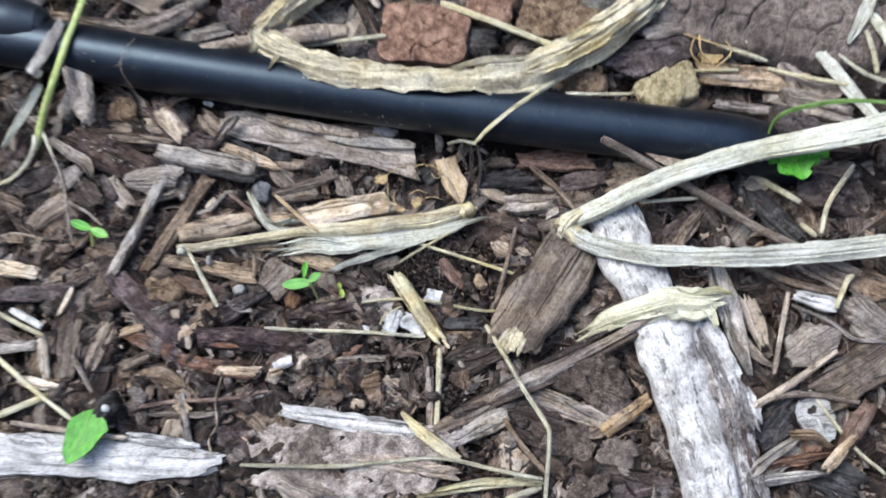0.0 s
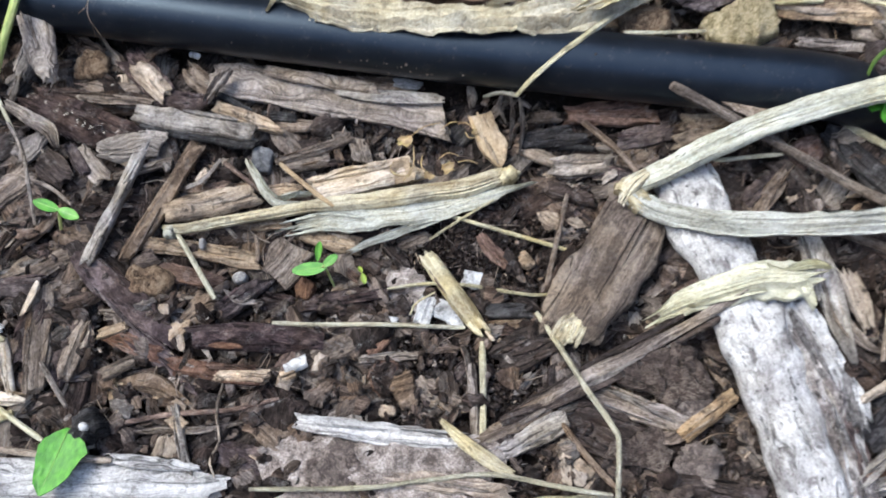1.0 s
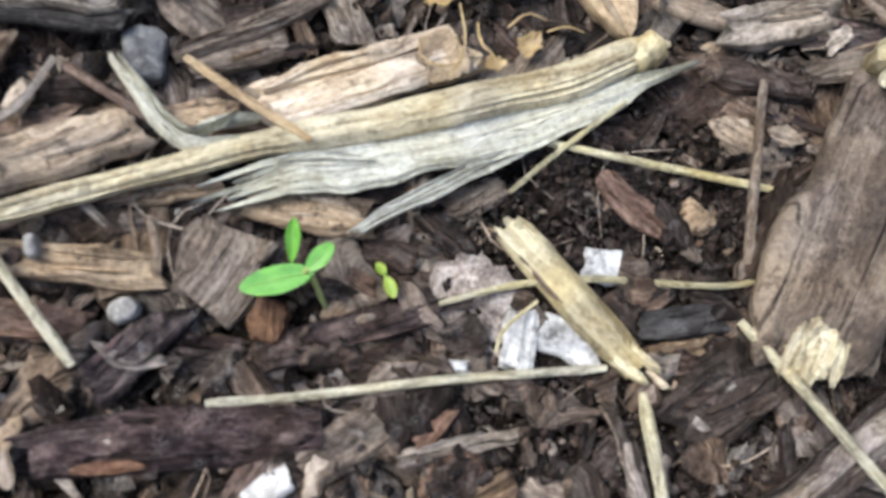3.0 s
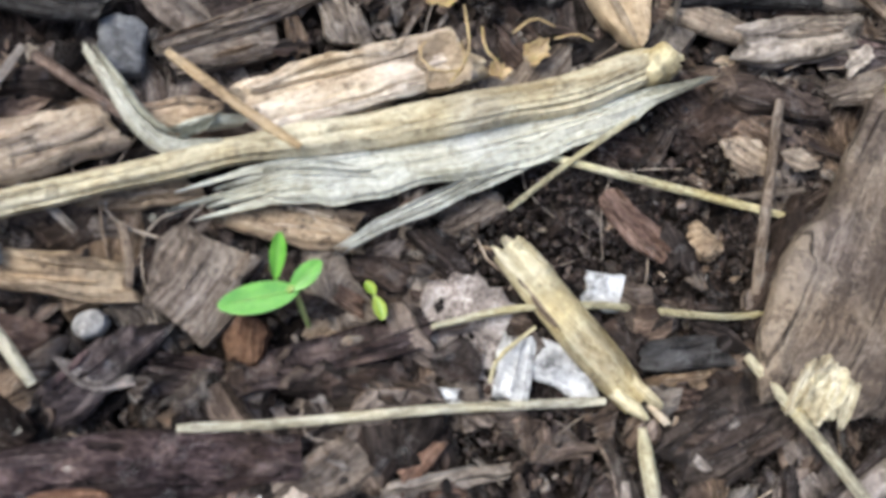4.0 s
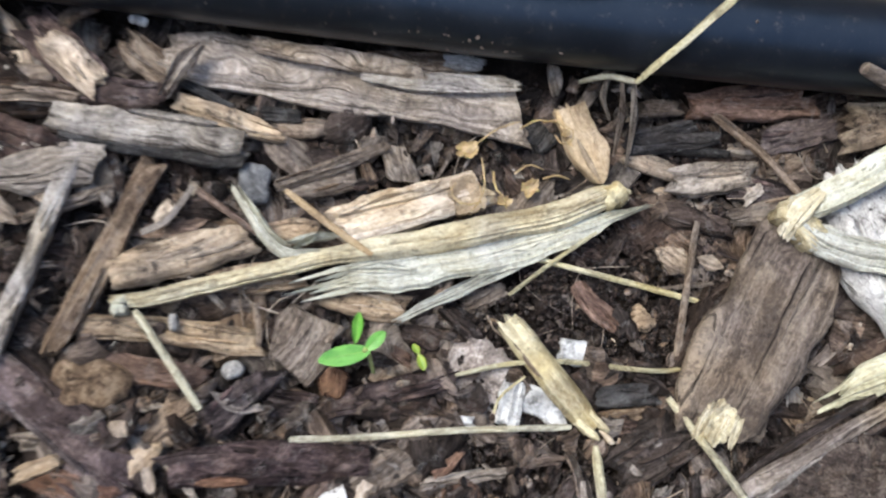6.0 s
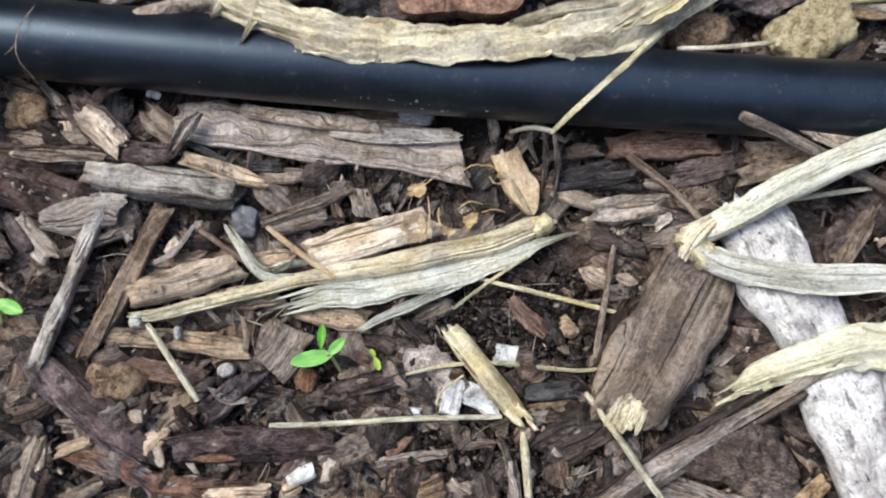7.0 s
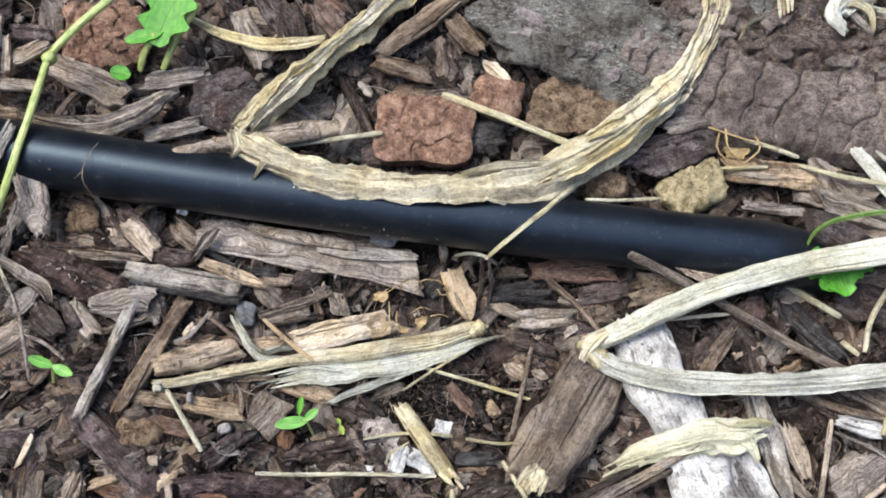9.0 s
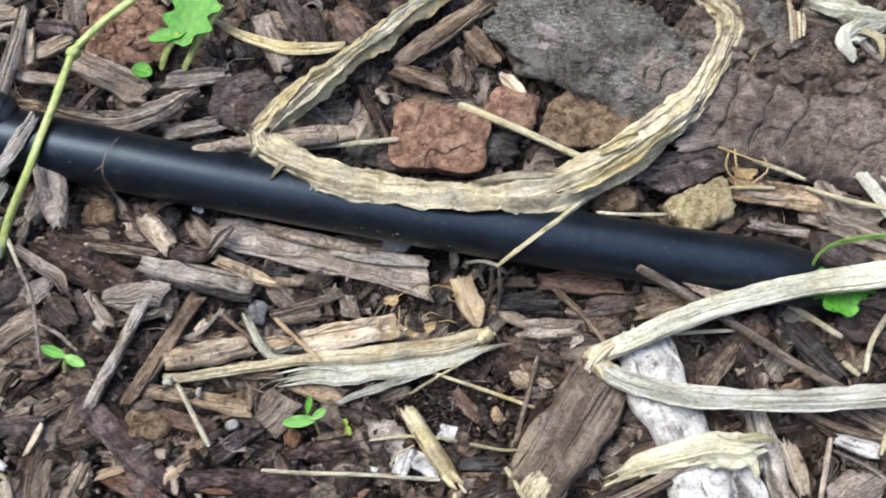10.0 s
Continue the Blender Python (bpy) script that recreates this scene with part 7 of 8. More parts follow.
chip("dark brown wood chip sunk in damp mulch", (0.24, 11.47, 0.20), (0.53, 9.93, 0.20), 0.78, 0.35, DARK, 370)
chip("reddish brown bark chip lying on mulch", (1.10, 11.70, 0.15), (1.75, 10.85, 0.15), 0.89, 0.35, REDWOOD, 371)
chip("purple-brown bark chip lying on dark mulch", (-0.49, 11.99, 0.15), (0.18, 10.80, 0.15), 0.63, 0.35, PLUM, 372)
strip("fine curled pale fibre on bark", [(12.56, 10.00, 0.82), (12.76, 10.34, 1.02), (13.21, 10.61, 0.94)], (0.06, 0.08, 0.06), STRAW, 373, name="fibre", category="fibre")
strip("pale flat stalk lying beside bark", [(15.42, 7.46, 0.12), (16.00, 6.56, 0.24), (16.52, 5.66, 0.29), (17.21, 4.71, 0.28)], (0.31, 0.44, 0.44, 0.38), STALK, 374, curl=-0.3, name="stalk_strip", category="stalk")
strip("pale torn leaf tuft beside bark", [(17.20, 8.66, 0.69), (16.82, 7.91, 0.74), (16.38, 7.16, 0.56)], (0.31, 0.41, 0.14), STALK, 375, curl=0.2, ragged=0.3, crinkle=0.04, name="withered_grass", category="dry leaf")
strip("pale torn leaf tuft beside bark", [(16.95, 8.22, 0.66), (17.33, 7.48, 0.67), (17.75, 6.61, 0.59)], (0.20, 0.34, 0.17), STALK, 376, curl=0.2, ragged=0.3, crinkle=0.04, name="withered_grass", category="dry leaf")
stick("thin pale dry straw lying on mulch", [(16.10, 6.88, 0.41), (16.76, 6.21, 0.51), (17.70, 5.82, 0.49)], 0.059, 0.059, STRAW, 377)
stick("thin pale dry straw lying on mulch", [(16.92, 7.55, 0.54), (17.04, 6.78, 0.64), (17.10, 6.19, 0.54)], 0.084, 0.084, STRAW, 378)
strip("pale frayed stalk lying on bark", [(15.45, 11.65, 0.83), (16.03, 10.97, 0.82), (17.03, 10.69, 0.73)], (0.23, 0.42, 0.36), STALK, 379, curl=-0.3, twist=30, name="stalk_strip", category="stalk")
strip("pale dry blade on bark", [(15.98, 10.29, 0.80), (16.34, 11.27, 0.93), (17.10, 11.87, 0.85)], (0.16, 0.39, 0.33), STRAW, 380, curl=-0.3, name="withered_grass", category="dry leaf")
stick("weathered grey-brown wood chip lying on mulch", [(14.93, 11.75, 0.93), (15.80, 10.58, 0.90), (16.28, 10.12, 0.80)], 0.114, 0.114, GREY, 381, name="twig", category="twig")
stick("tan wood chip with a torn end on mulch", [(13.72, 11.89, 0.92), (13.89, 10.71, 0.86)], 0.082, 0.082, TAN, 382, name="twig", category="twig")

# ---- right of the tube ----
chip("dark bark chip covering the tube end", (13.99, 4.80, 0.90), (15.20, 4.13, 1.13), 0.89, 0.60, PLUM, 383)
chip("weathered grey-brown wood chip lying on mulch", (14.45, 5.42, 0.66), (16.11, 4.81, 0.98), 0.75, 0.60, GREY, 384, rag=0.3)
chip("brown wood chip with rough grain in the mulch", (14.78, 4.38, 0.75), (16.20, 4.05, 0.93), 0.90, 0.60, BROWN, 385)
chip("dark brown wood chip sunk in damp mulch", (13.73, 3.79, 0.56), (14.84, 4.27, 0.57), 0.60, 0.50, DARK, 386)
chip("dark brown wood chip sunk in damp mulch", (15.41, 3.81, 0.59), (16.66, 4.28, 0.66), 0.90, 0.60, DARK, 387)
chip("thin tan triangular chip by the tube", (10.01, 4.24, 1.20), (11.52, 3.43, 0.79), 0.80, 0.14, FADED, 388, taper=(0.15, 1, 1.0), boxy=6, rag=0.1, ridge=0.02, slant=(0, 0.25), roll=18)
stick("long straight brown stick under the stalk", [(8.96, 3.88, 1.47), (10.59, 3.24, 0.74), (12.34, 2.31, 0.24), (13.94, 1.31, 0.22), (16.15, 0.27, 0.15)], 0.136, 0.136, BROWN, 389, rough=0.2, name="twig", category="twig")
chip("tan wood chip with a torn end on mulch", (9.46, 3.58, -0.12), (11.00, 3.37, -0.13), 0.55, 0.30, TAN, 390)
chip("tan wood chip with a torn end on mulch", (9.28, 3.02, -0.08), (10.67, 3.35, -0.07), 0.45, 0.25, TAN, 391, rag=0.4)
chip("charred black plank chip in the mulch", (12.92, 3.24, -0.12), (14.61, 1.34, 0.07), 0.69, 0.40, CHAR, 392, taper=(0.7, 1, 0.9), rag=0.1)
chip("brown wood chip with rough grain in the mulch", (11.97, 2.36, -0.01), (11.04, 1.06, 0.01), 0.39, 0.35, BROWN, 393)
chip("dark brown wood chip sunk in damp mulch", (11.69, 2.52, -0.07), (12.39, 1.75, -0.02), 0.60, 0.35, DARK, 394)
chip("dark brown wood chip sunk in damp mulch", (12.24, 1.75, -0.02), (12.54, -0.04, 0.02), 0.59, 0.35, DARK, 395)
chip("purple-brown bark chip lying on dark mulch", (10.87, 1.45, -0.09), (11.67, 2.06, -0.09), 0.60, 0.35, PLUM, 396)
flake("reddish tan bark scrap under the stalk", (12.37, 2.66, 0.01), 0.91, 0.69, 30, 0.30, REDWOOD, 397)
stick("thin pale dry straw lying on mulch", [(13.39, 3.29, 0.03), (14.67, 2.40, 0.17)], 0.091, 0.091, STRAW, 398)
stick("thin pale dry straw lying on mulch", [(15.13, 1.43, 0.33), (15.41, 2.32, 0.40), (16.19, 3.39, 0.47)], 0.076, 0.076, STRAW, 399)
stick("thin pale dry straw lying on mulch", [(14.60, 1.74, 0.21), (15.01, 1.37, 0.23)], 0.075, 0.075, STRAW, 400)
stick("thin pale dry straw lying on mulch", [(10.11, 2.46, 0.11), (11.79, 2.56, 0.13)], 0.053, 0.053, STRAW, 401)
chip("purple-brown bark chip lying on dark mulch", (14.94, 3.00, 0.03), (16.11, 2.54, 0.11), 1.21, 0.40, PLUM, 402)
chip("brown wood chip with rough grain in the mulch", (14.14, 1.01, 0.03), (15.86, -0.01, 0.05), 0.59, 0.35, BROWN, 403)
chip("dark brown wood chip sunk in damp mulch", (13.53, 0.57, -0.07), (15.25, -0.45, -0.05), 0.74, 0.35, DARK, 404)
chip("brown wood chip with rough grain in the mulch", (14.73, 3.64, -0.05), (16.23, 3.48, 0.07), 0.61, 0.35, BROWN, 405)
chip("dark brown wood chip sunk in damp mulch", (13.53, 2.38, -0.06), (14.20, 2.86, -0.09), 0.61, 0.30, DARK, 406)
chip("reddish brown bark chip lying on mulch", (6.74, 3.88, -0.27), (8.72, 4.01, -0.13), 0.61, 0.35, REDWOOD, 407)
chip("blackened damp wood chip in the mulch", (5.53, 3.28, -0.41), (7.12, 3.35, -0.30), 0.33, 0.30, CHAR, 408)

# ---- chips at both borders of the bed ----
chip("dark red-purple wet bark chip on mulch", (-8.44, -0.23, 0.45), (-5.86, -0.12, 0.45), 0.55, 0.35, PLUM, 901)
chip("broad mauve-brown flat bark chip on mulch", (-5.93, -2.59, 0.50), (-5.83, -0.26, 0.50), 0.66, 0.30, BROWN, 902, taper=(0.8, 1, 0.5))
chip("mauve-brown flat bark chip on mulch", (-5.24, -2.34, 0.48), (-4.81, -1.07, 0.48), 0.50, 0.30, BROWN, 903, taper=(0.6, 1, 0.7))
stick("thin pale dry straw lying on mulch", [(-8.17, -0.65, 0.62), (-7.33, -1.09, 0.62), (-6.56, -1.44, 0.62)], 0.070, 0.070, STRAW, 904, name="straw", category="straw")
chip("small whitish bark scrap by a straw", (-7.53, -0.69, 0.60), (-6.66, -1.18, 0.60), 0.22, 0.15, PAPER, 905, name="paper_bark", category="bark")
chip("bluish grey frayed wood scrap on mulch", (-8.25, -1.79, 0.50), (-6.84, -1.67, 0.50), 0.34, 0.20, ASH, 906, rag=0.9)
chip("pinkish pale wood chip lying on mulch", (-6.69, -1.48, 0.52), (-6.42, -2.65, 0.52), 0.30, 0.25, PALE, 907, taper=(0.8, 1, 0.6))
stick("thin grey twig lying on mulch", [(-5.70, -1.98, 0.60), (-5.41, -2.48, 0.60), (-5.08, -3.01, 0.60)], 0.070, 0.070, GREY, 908, name="twig", category="twig")
chip("small orange-tan chip on purple bark", (-4.47, -1.36, 0.50), (-3.85, -1.18, 0.50), 0.30, 0.20, TAN, 909)
chip("rounded brown bark chip in the mulch", (-4.37, -2.27, 0.42), (-3.66, -1.96, 0.42), 0.36, 0.30, DRIFT, 910, boxy=2.2)
chip("red-brown wood piece with a torn end", (15.29, -4.51, 0.30), (16.09, -3.33, 0.30), 0.46, 0.35, REDWOOD, 911, boxy=2.3)
chip("tan splintered wood end on mulch", (14.66, -5.13, 0.32), (15.59, -4.18, 0.32), 0.34, 0.30, TAN, 912, boxy=2.5, rag=0.7)
chip("frayed pinkish brown wood strip on bark", (2.17, -4.76, 0.22), (4.82, -5.22, 0.22), 0.45, 0.18, FADED, 913, rag=0.9, taper=(0.4, 1, 0.6))
chip("pale mauve bark plate in the mulch", (0.08, -5.35, 0.12), (1.09, -5.87, 0.12), 0.75, 0.30, FADED, 914, taper=(0.6, 1, 0.8))
chip("broad tan-grey flat chip behind the tube", (-9.39, 10.82, 0.45), (-7.49, 10.94, 0.45), 0.70, 0.30, FADED, 915, rag=0.5)
chip("pale grey flat chip behind the tube", (-9.21, 10.31, 0.40), (-7.78, 10.36, 0.40), 0.30, 0.25, FADED, 916)
chip("pale split chip end behind the tube", (-7.17, 10.47, 0.60), (-7.10, 9.48, 0.60), 0.22, 0.20, PALE, 917)
chip("mauve-grey wood chip behind the tube", (-8.65, 9.20, 0.45), (-8.34, 10.13, 0.45), 0.60, 0.30, GREY, 918)
chip("pinkish grey bark plate behind the tube", (-9.05, 8.82, 0.50), (-8.08, 8.96, 0.50), 0.72, 0.30, FADED, 919)
chip("grey-brown torn chip behind the tube", (-7.08, 9.81, 0.45), (-6.23, 10.32, 0.45), 0.45, 0.30, FADED, 920, rag=0.6)
chip("smooth mauve-grey bark chip behind the tube", (-7.44, 9.11, 0.70), (-6.21, 9.02, 0.70), 0.40, 0.30, FADED, 921, ridge=0.02)
chip("brown broken chip end by the tube", (-7.55, 8.26, 0.80), (-6.66, 8.17, 0.80), 0.42, 0.35, BROWN, 922)
chip("dark plum bark chip behind the tube", (-7.14, 10.76, 0.35), (-6.06, 10.63, 0.35), 0.50, 0.30, PLUM, 923)
strip("flat grey-brown blade standing against the tube", [(-7.37, 11.05, 0.70), (-7.43, 9.94, 0.95), (-7.51, 8.78, 1.20), (-7.51, 7.76, 1.50)], (0.30, 0.42, 0.40, 0.18), FADED, 924, curl=-0.2, thick=0.08, name="bark_strip", category="bark")
flake("blue-grey slate chip among dark chips", (-0.80, 2.86, 0.12), 0.62, 0.48, 80, 0.35, SLATE, 980, name="stone_chip", category="stone", rag=0.12, corners=4, dome=0.05, crisp=0.04)
stick("dark reddish twig among the chips", [(-1.67, 2.76, 0.25), (-1.25, 2.42, 0.30), (-0.78, 2.04, 0.25)], 0.075, 0.065, REDWOOD, 981, rough=0.2, name="twig", category="twig")
stick("thin grey splinter among dark chips", [(-2.54, 2.13, 0.40), (-2.12, 2.32, 0.42), (-1.72, 2.81, 0.40)], 0.06, 0.05, GREY, 982, rough=0.25, flat=0.6, name="splinter", category="wood chip")
chip("short yellow-brown chip among dark chips", (-2.25, 2.33, 0.32), (-2.05, 2.58, 0.32), 0.30, 0.25, TAN, 983, boxy=2.4)
strip("broad pale curled leaf scrap on bark", [(16.48, 11.29, 0.90), (15.73, 11.00, 1.15), (15.23, 10.63, 1.10), (15.52, 10.15, 0.90)], (0.20, 0.62, 0.66, 0.30), STALK, 990, curl=-0.35, ruffle=0.5, ragged=0.4, crinkle=0.08, twist=20, na=21, name="withered_grass", category="dry leaf")
strip("pale folded leaf scrap on bark", [(14.30, 11.86, 0.95), (14.95, 11.67, 1.15), (15.78, 11.52, 1.15), (16.67, 11.44, 0.95)], (0.25, 0.60, 0.55, 0.25), STALK, 991, curl=-0.3, ruffle=0.4, ragged=0.4, crinkle=0.08, na=21, name="withered_grass", category="dry leaf")
strip("curled tan leaf edge on bark", [(15.15, 10.84, 0.95), (15.60, 10.90, 1.20), (16.11, 10.63, 1.15), (16.24, 10.15, 0.95)], (0.14, 0.30, 0.26, 0.10), DRYLEAF, 992, curl=0.35, ruffle=0.4, ragged=0.4, name="withered_grass", category="dry leaf")
chip("dark mauve bark chip under leaf scraps", (14.60, 11.09, 0.75), (15.69, 10.45, 0.72), 0.9, 0.4, PLUM, 993)
chip("grey-brown wood chip under leaf scraps", (14.18, 11.69, 0.72), (15.47, 11.52, 0.72), 0.8, 0.4, GREY, 994)
stick("short tan straw of a bundle on bark", [(13.73, 11.59, 0.95), (13.70, 11.08, 1.00), (13.71, 10.55, 0.95)], 0.06, 0.05, STRAW, 995, group="straw bundle")
stick("short tan straw of a bundle on bark", [(13.85, 11.54, 0.95), (13.83, 11.08, 1.00), (13.82, 10.63, 0.95)], 0.06, 0.05, TAN, 996, group="straw bundle")
stick("short tan straw of a bundle on bark", [(13.96, 11.50, 0.95), (13.94, 11.09, 1.00), (13.94, 10.70, 0.95)], 0.06, 0.05, STRAW, 997, group="straw bundle")
stick("short tan straw of a bundle on bark", [(14.09, 11.45, 0.95), (14.07, 11.09, 1.00), (14.05, 10.77, 0.95)], 0.06, 0.05, TAN, 998, group="straw bundle")

# ---- living plants ----
seedling = holder("seedling", 0.79, -0.03, -0.32)
stem_part("stem", seedling, [(0.89, -0.22, -0.38), (0.77, 0.07, 0.38)], 0.030, 0.035, STEM, 360)
blade_part("cotyledon", seedling, (0.80, 0.07, 0.45), (0.01, -0.03, 0.53), 0.31, SPROUT, 361, cup=0.05, pointed=1.0, n=34, na=13)
blade_part("cotyledon", seedling, (0.74, 0.08, 0.48), (1.05, 0.34, 0.50), 0.21, SPROUT, 362, cup=0.10, pointed=1.0, n=34, na=13, droop=0.12)
blade_part("leaf", seedling, (0.585, 0.19, 0.43), (0.67, 0.64, 0.60), 0.165, SPROUT, 363, cup=0.35, pointed=0.72, n=30, na=13)
lump_part("bud", seedling, (0.73, 0.08, 0.47), 0.11, 0.09, 30, 0.07, STEM, 367, "tiny pale bud", dome=0.4, rag=0.1, rough=0.0, corners=2.0, nrad=6, nang=16)
tagged(seedling, "bright green seedling with rounded leaves in mulch", "seedling")
tiny = holder("tiny_seedling", 1.66, -0.07, -0.48)
stem_part("stem", tiny, [(1.68, -0.11, -0.48), (1.59, -0.02, -0.02)], 0.03, 0.03, STEM, 364)
blade_part("leaf", tiny, (1.60, -0.02, 0.02), (1.66, -0.27, 0.02), 0.14, TIRED, 365, cup=0.25, n=24)
blade_part("leaf", tiny, (1.60, 0.01, 0.02), (1.51, 0.15, 0.00), 0.11, TIRED, 366, "yellowing leaf", cup=0.3, n=24)
tagged(tiny, "tiny yellow-green seedling beside a larger one", "seedling")
pair = holder("two_leaf_seedling", -5.55, 1.30, 0.26)
stem_part("stem", pair, [(-5.50, 1.17, 0.27), (-5.36, 1.51, 0.96)], 0.04, 0.04, STEM, 367)
blade_part("cotyledon", pair, (-5.34, 1.50, 1.01), (-5.94, 1.73, 1.02), 0.27, GREEN, 368)
blade_part("cotyledon", pair, (-5.34, 1.50, 1.01), (-4.85, 1.27, 1.08), 0.27, SPROUT, 369)
tagged(pair, "small green seedling with two oval leaves", "seedling")
weed = holder("jointed_weed", -7.43, 4.39, 0.10)
stem_part("stem", weed, [(-7.43, 4.19, 0.31), (-7.04, 5.07, 0.97), (-6.38, 6.31, 1.81), (-5.97, 7.82, 1.87), (-5.68, 9.38, 1.65)], 0.110, 0.100, STEM, 370, "yellow-green jointed stem")
stem_part("upper_stem", weed, [(-5.68, 9.38, 1.65), (-5.05, 10.05, 1.75), (-4.33, 10.69, 1.85), (-3.68, 11.30, 1.95)], 0.10, 0.11, STEM, 371)
lump_part("node", weed, (-5.66, 9.34, 1.75), 0.36, 0.30, 40, 0.25, STEM, 372, "swollen joint", dome=0.3, rag=0.05, rough=0.02)
stem_part("root", weed, [(-7.39, 4.50, 0.59), (-7.37, 4.05, 0.62), (-7.71, 3.51, 0.44), (-8.19, 3.17, 0.33), (-8.94, 3.09, 0.18)], 0.09, 0.05, STRAW, 373, "pale bent root")
stem_part("root", weed, [(-7.19, 4.64, 0.59), (-6.82, 3.84, 0.47), (-6.52, 3.18, 0.35)], 0.06, 0.03, STRAW, 374)
strip_part("dry_sheath", weed, [(-6.57, 7.62, 1.57), (-6.96, 6.92, 1.38), (-7.44, 6.23, 0.90)], (0.2, 0.34, 0.25), STALK, 375, "grey dry sheath", curl=-0.4)
strip_part("dry_sheath", weed, [(-7.28, 5.96, 0.91), (-7.77, 5.15, 0.74), (-8.36, 4.17, 0.46)], (0.2, 0.3, 0.1), STALK, 376, "grey dry sheath", curl=-0.4)
tagged(weed, "yellow-green jointed weed stem crossing the tube", "weed")
lobed = holder("lobed_weed", -3.70, 9.72, 0.05)
stem_part("stalk", lobed, [(-3.66, 9.60, 0.25), (-3.42, 9.87, 0.85), (-3.07, 10.18, 1.25)], 0.10, 0.08, STEM, 377)
stem_part("stalk", lobed, [(-3.04, 9.61, 0.25), (-2.60, 10.21, 0.85), (-1.96, 10.97, 1.35)], 0.10, 0.10, STEM, 378)
blade_part("leaf", lobed, (-3.12, 9.90, 1.15), (-2.33, 11.61, 1.55), 1.21, GREEN, 379, lobes=0.28, cup=0.1)
blade_part("leaf_lobe", lobed, (-2.85, 10.26, 1.25), (-3.87, 10.02, 1.15), 0.39, GREEN, 380, lobes=0.1)
blade_part("low_leaf", lobed, (-3.87, 9.35, 0.45), (-4.38, 9.46, 0.55), 0.43, GREEN, 381, "rounded low leaf")
tagged(lobed, "bright green lobed weed beside a red bark lump", "weed")
grass = holder("grass_blade", 14.24, 4.47, -0.22)
strip_part("blade", grass, [(13.67, 4.04, 0.91), (13.79, 4.38, 1.55), (14.38, 4.63, 1.77), (15.76, 4.72, 2.04), (17.49, 4.52, 2.10)], (0.06, 0.11, 0.13, 0.12, 0.07), BLADE, 382, curl=-0.3, rib=0.02, ruffle=0.02, ragged=0.02)
tagged(grass, "thin green grass blade arching beside the tube", "grass")
low = holder("low_green_weed", 14.92, 3.67, -0.14)
blade_part("leaf", low, (14.58, 3.32, 0.98), (13.55, 3.82, 0.94), 0.91, GREEN, 383, lobes=0.2)
blade_part("leaf", low, (14.43, 3.53, 0.94), (15.38, 3.84, 1.08), 0.82, GREEN, 384, lobes=0.2)
blade_part("leaf", low, (14.30, 3.64, 0.92), (14.54, 2.76, 1.14), 0.79, GREEN, 385, lobes=0.2)
blade_part("leaf", low, (14.62, 3.56, 0.95), (13.90, 2.99, 1.09), 0.67, GREEN, 386, lobes=0.2)
tagged(low, "low bright green weed leaves by a stalk", "weed")

# ---- thin stem over the tube and golden seed husks ----
stem = holder("thin_dry_stem", 5.51, 4.19, 0.13)
stem_part("stem", stem, [(5.39, 4.02, 0.80), (5.68, 4.21, 1.18), (6.03, 4.44, 1.45), (6.59, 4.87, 1.53), (6.93, 5.12, 1.46), (7.34, 5.50, 1.22), (7.97, 6.07, 0.85)], 0.055, 0.085, STRAW, 390)
stem_part("hook", stem, [(4.64, 4.28, 0.15), (5.04, 4.26, 0.44), (5.46, 4.12, 0.52)], 0.05, 0.06, STRAW, 391)
strip_part("sepal", stem, [(5.08, 4.26, 0.44), (5.01, 4.01, 0.20), (5.18, 3.70, -0.15)], (0.05, 0.14, 0.05), GREY, 392, "withered sepal")
strip_part("sepal", stem, [(5.28, 4.18, 0.47), (5.32, 3.75, 0.16), (5.24, 3.09, -0.34)], (0.05, 0.14, 0.05), GREY, 393, "withered sepal")
strip_part("sepal", stem, [(5.50, 4.11, 0.41), (5.58, 3.65, -0.05), (5.47, 2.91, -0.46)], (0.05, 0.14, 0.05), GREY, 394, "withered sepal")
tagged(stem, "thin straw-coloured stem with withered sepals over tube", "stem")
husk = holder("seed_husk", 2.68, 3.28, -0.00)
pod = lump_part("pod", husk, (2.68, 3.28, -0.00), 0.34, 0.27, 20, 0.06, GOLD, 400, dome=-0.22, rag=0.35, rough=0.04, corners=2.1, crisp=0.12)
attach(stem_part("strand", husk, [(2.79, 3.30, 0.09), (3.13, 3.50, 0.27), (3.57, 3.65, 0.14)], 0.017, 0.012, GOLD, 401), pod)
attach(stem_part("strand", husk, [(3.60, 3.58, -0.07), (3.85, 3.67, 0.11), (4.20, 3.65, -0.02)], 0.017, 0.012, GOLD, 402), pod)
attach(stem_part("strand", husk, [(2.89, 3.10, 0.06), (2.88, 2.58, 0.12), (2.73, 2.30, 0.03)], 0.017, 0.012, GOLD, 403), pod)
tagged(husk, "golden round seed husk with thin strands", "seed husk")
husk = holder("seed_husk", 3.24, 2.40, -0.14)
pod = lump_part("pod", husk, (3.24, 2.40, -0.14), 0.23, 0.19, 20, 0.06, GOLD, 410, dome=-0.22, rag=0.35, rough=0.04, corners=2.1, crisp=0.12)
attach(stem_part("strand", husk, [(3.09, 2.89, -0.08), (3.06, 2.57, 0.10), (3.20, 2.41, 0.06), (3.24, 2.24, -0.05)], 0.017, 0.012, GOLD, 411), pod)
attach(stem_part("strand", husk, [(2.80, 2.35, 0.12), (2.47, 2.31, 0.22), (2.31, 2.52, 0.20), (2.41, 2.68, 0.15)], 0.017, 0.012, GOLD, 412), pod)
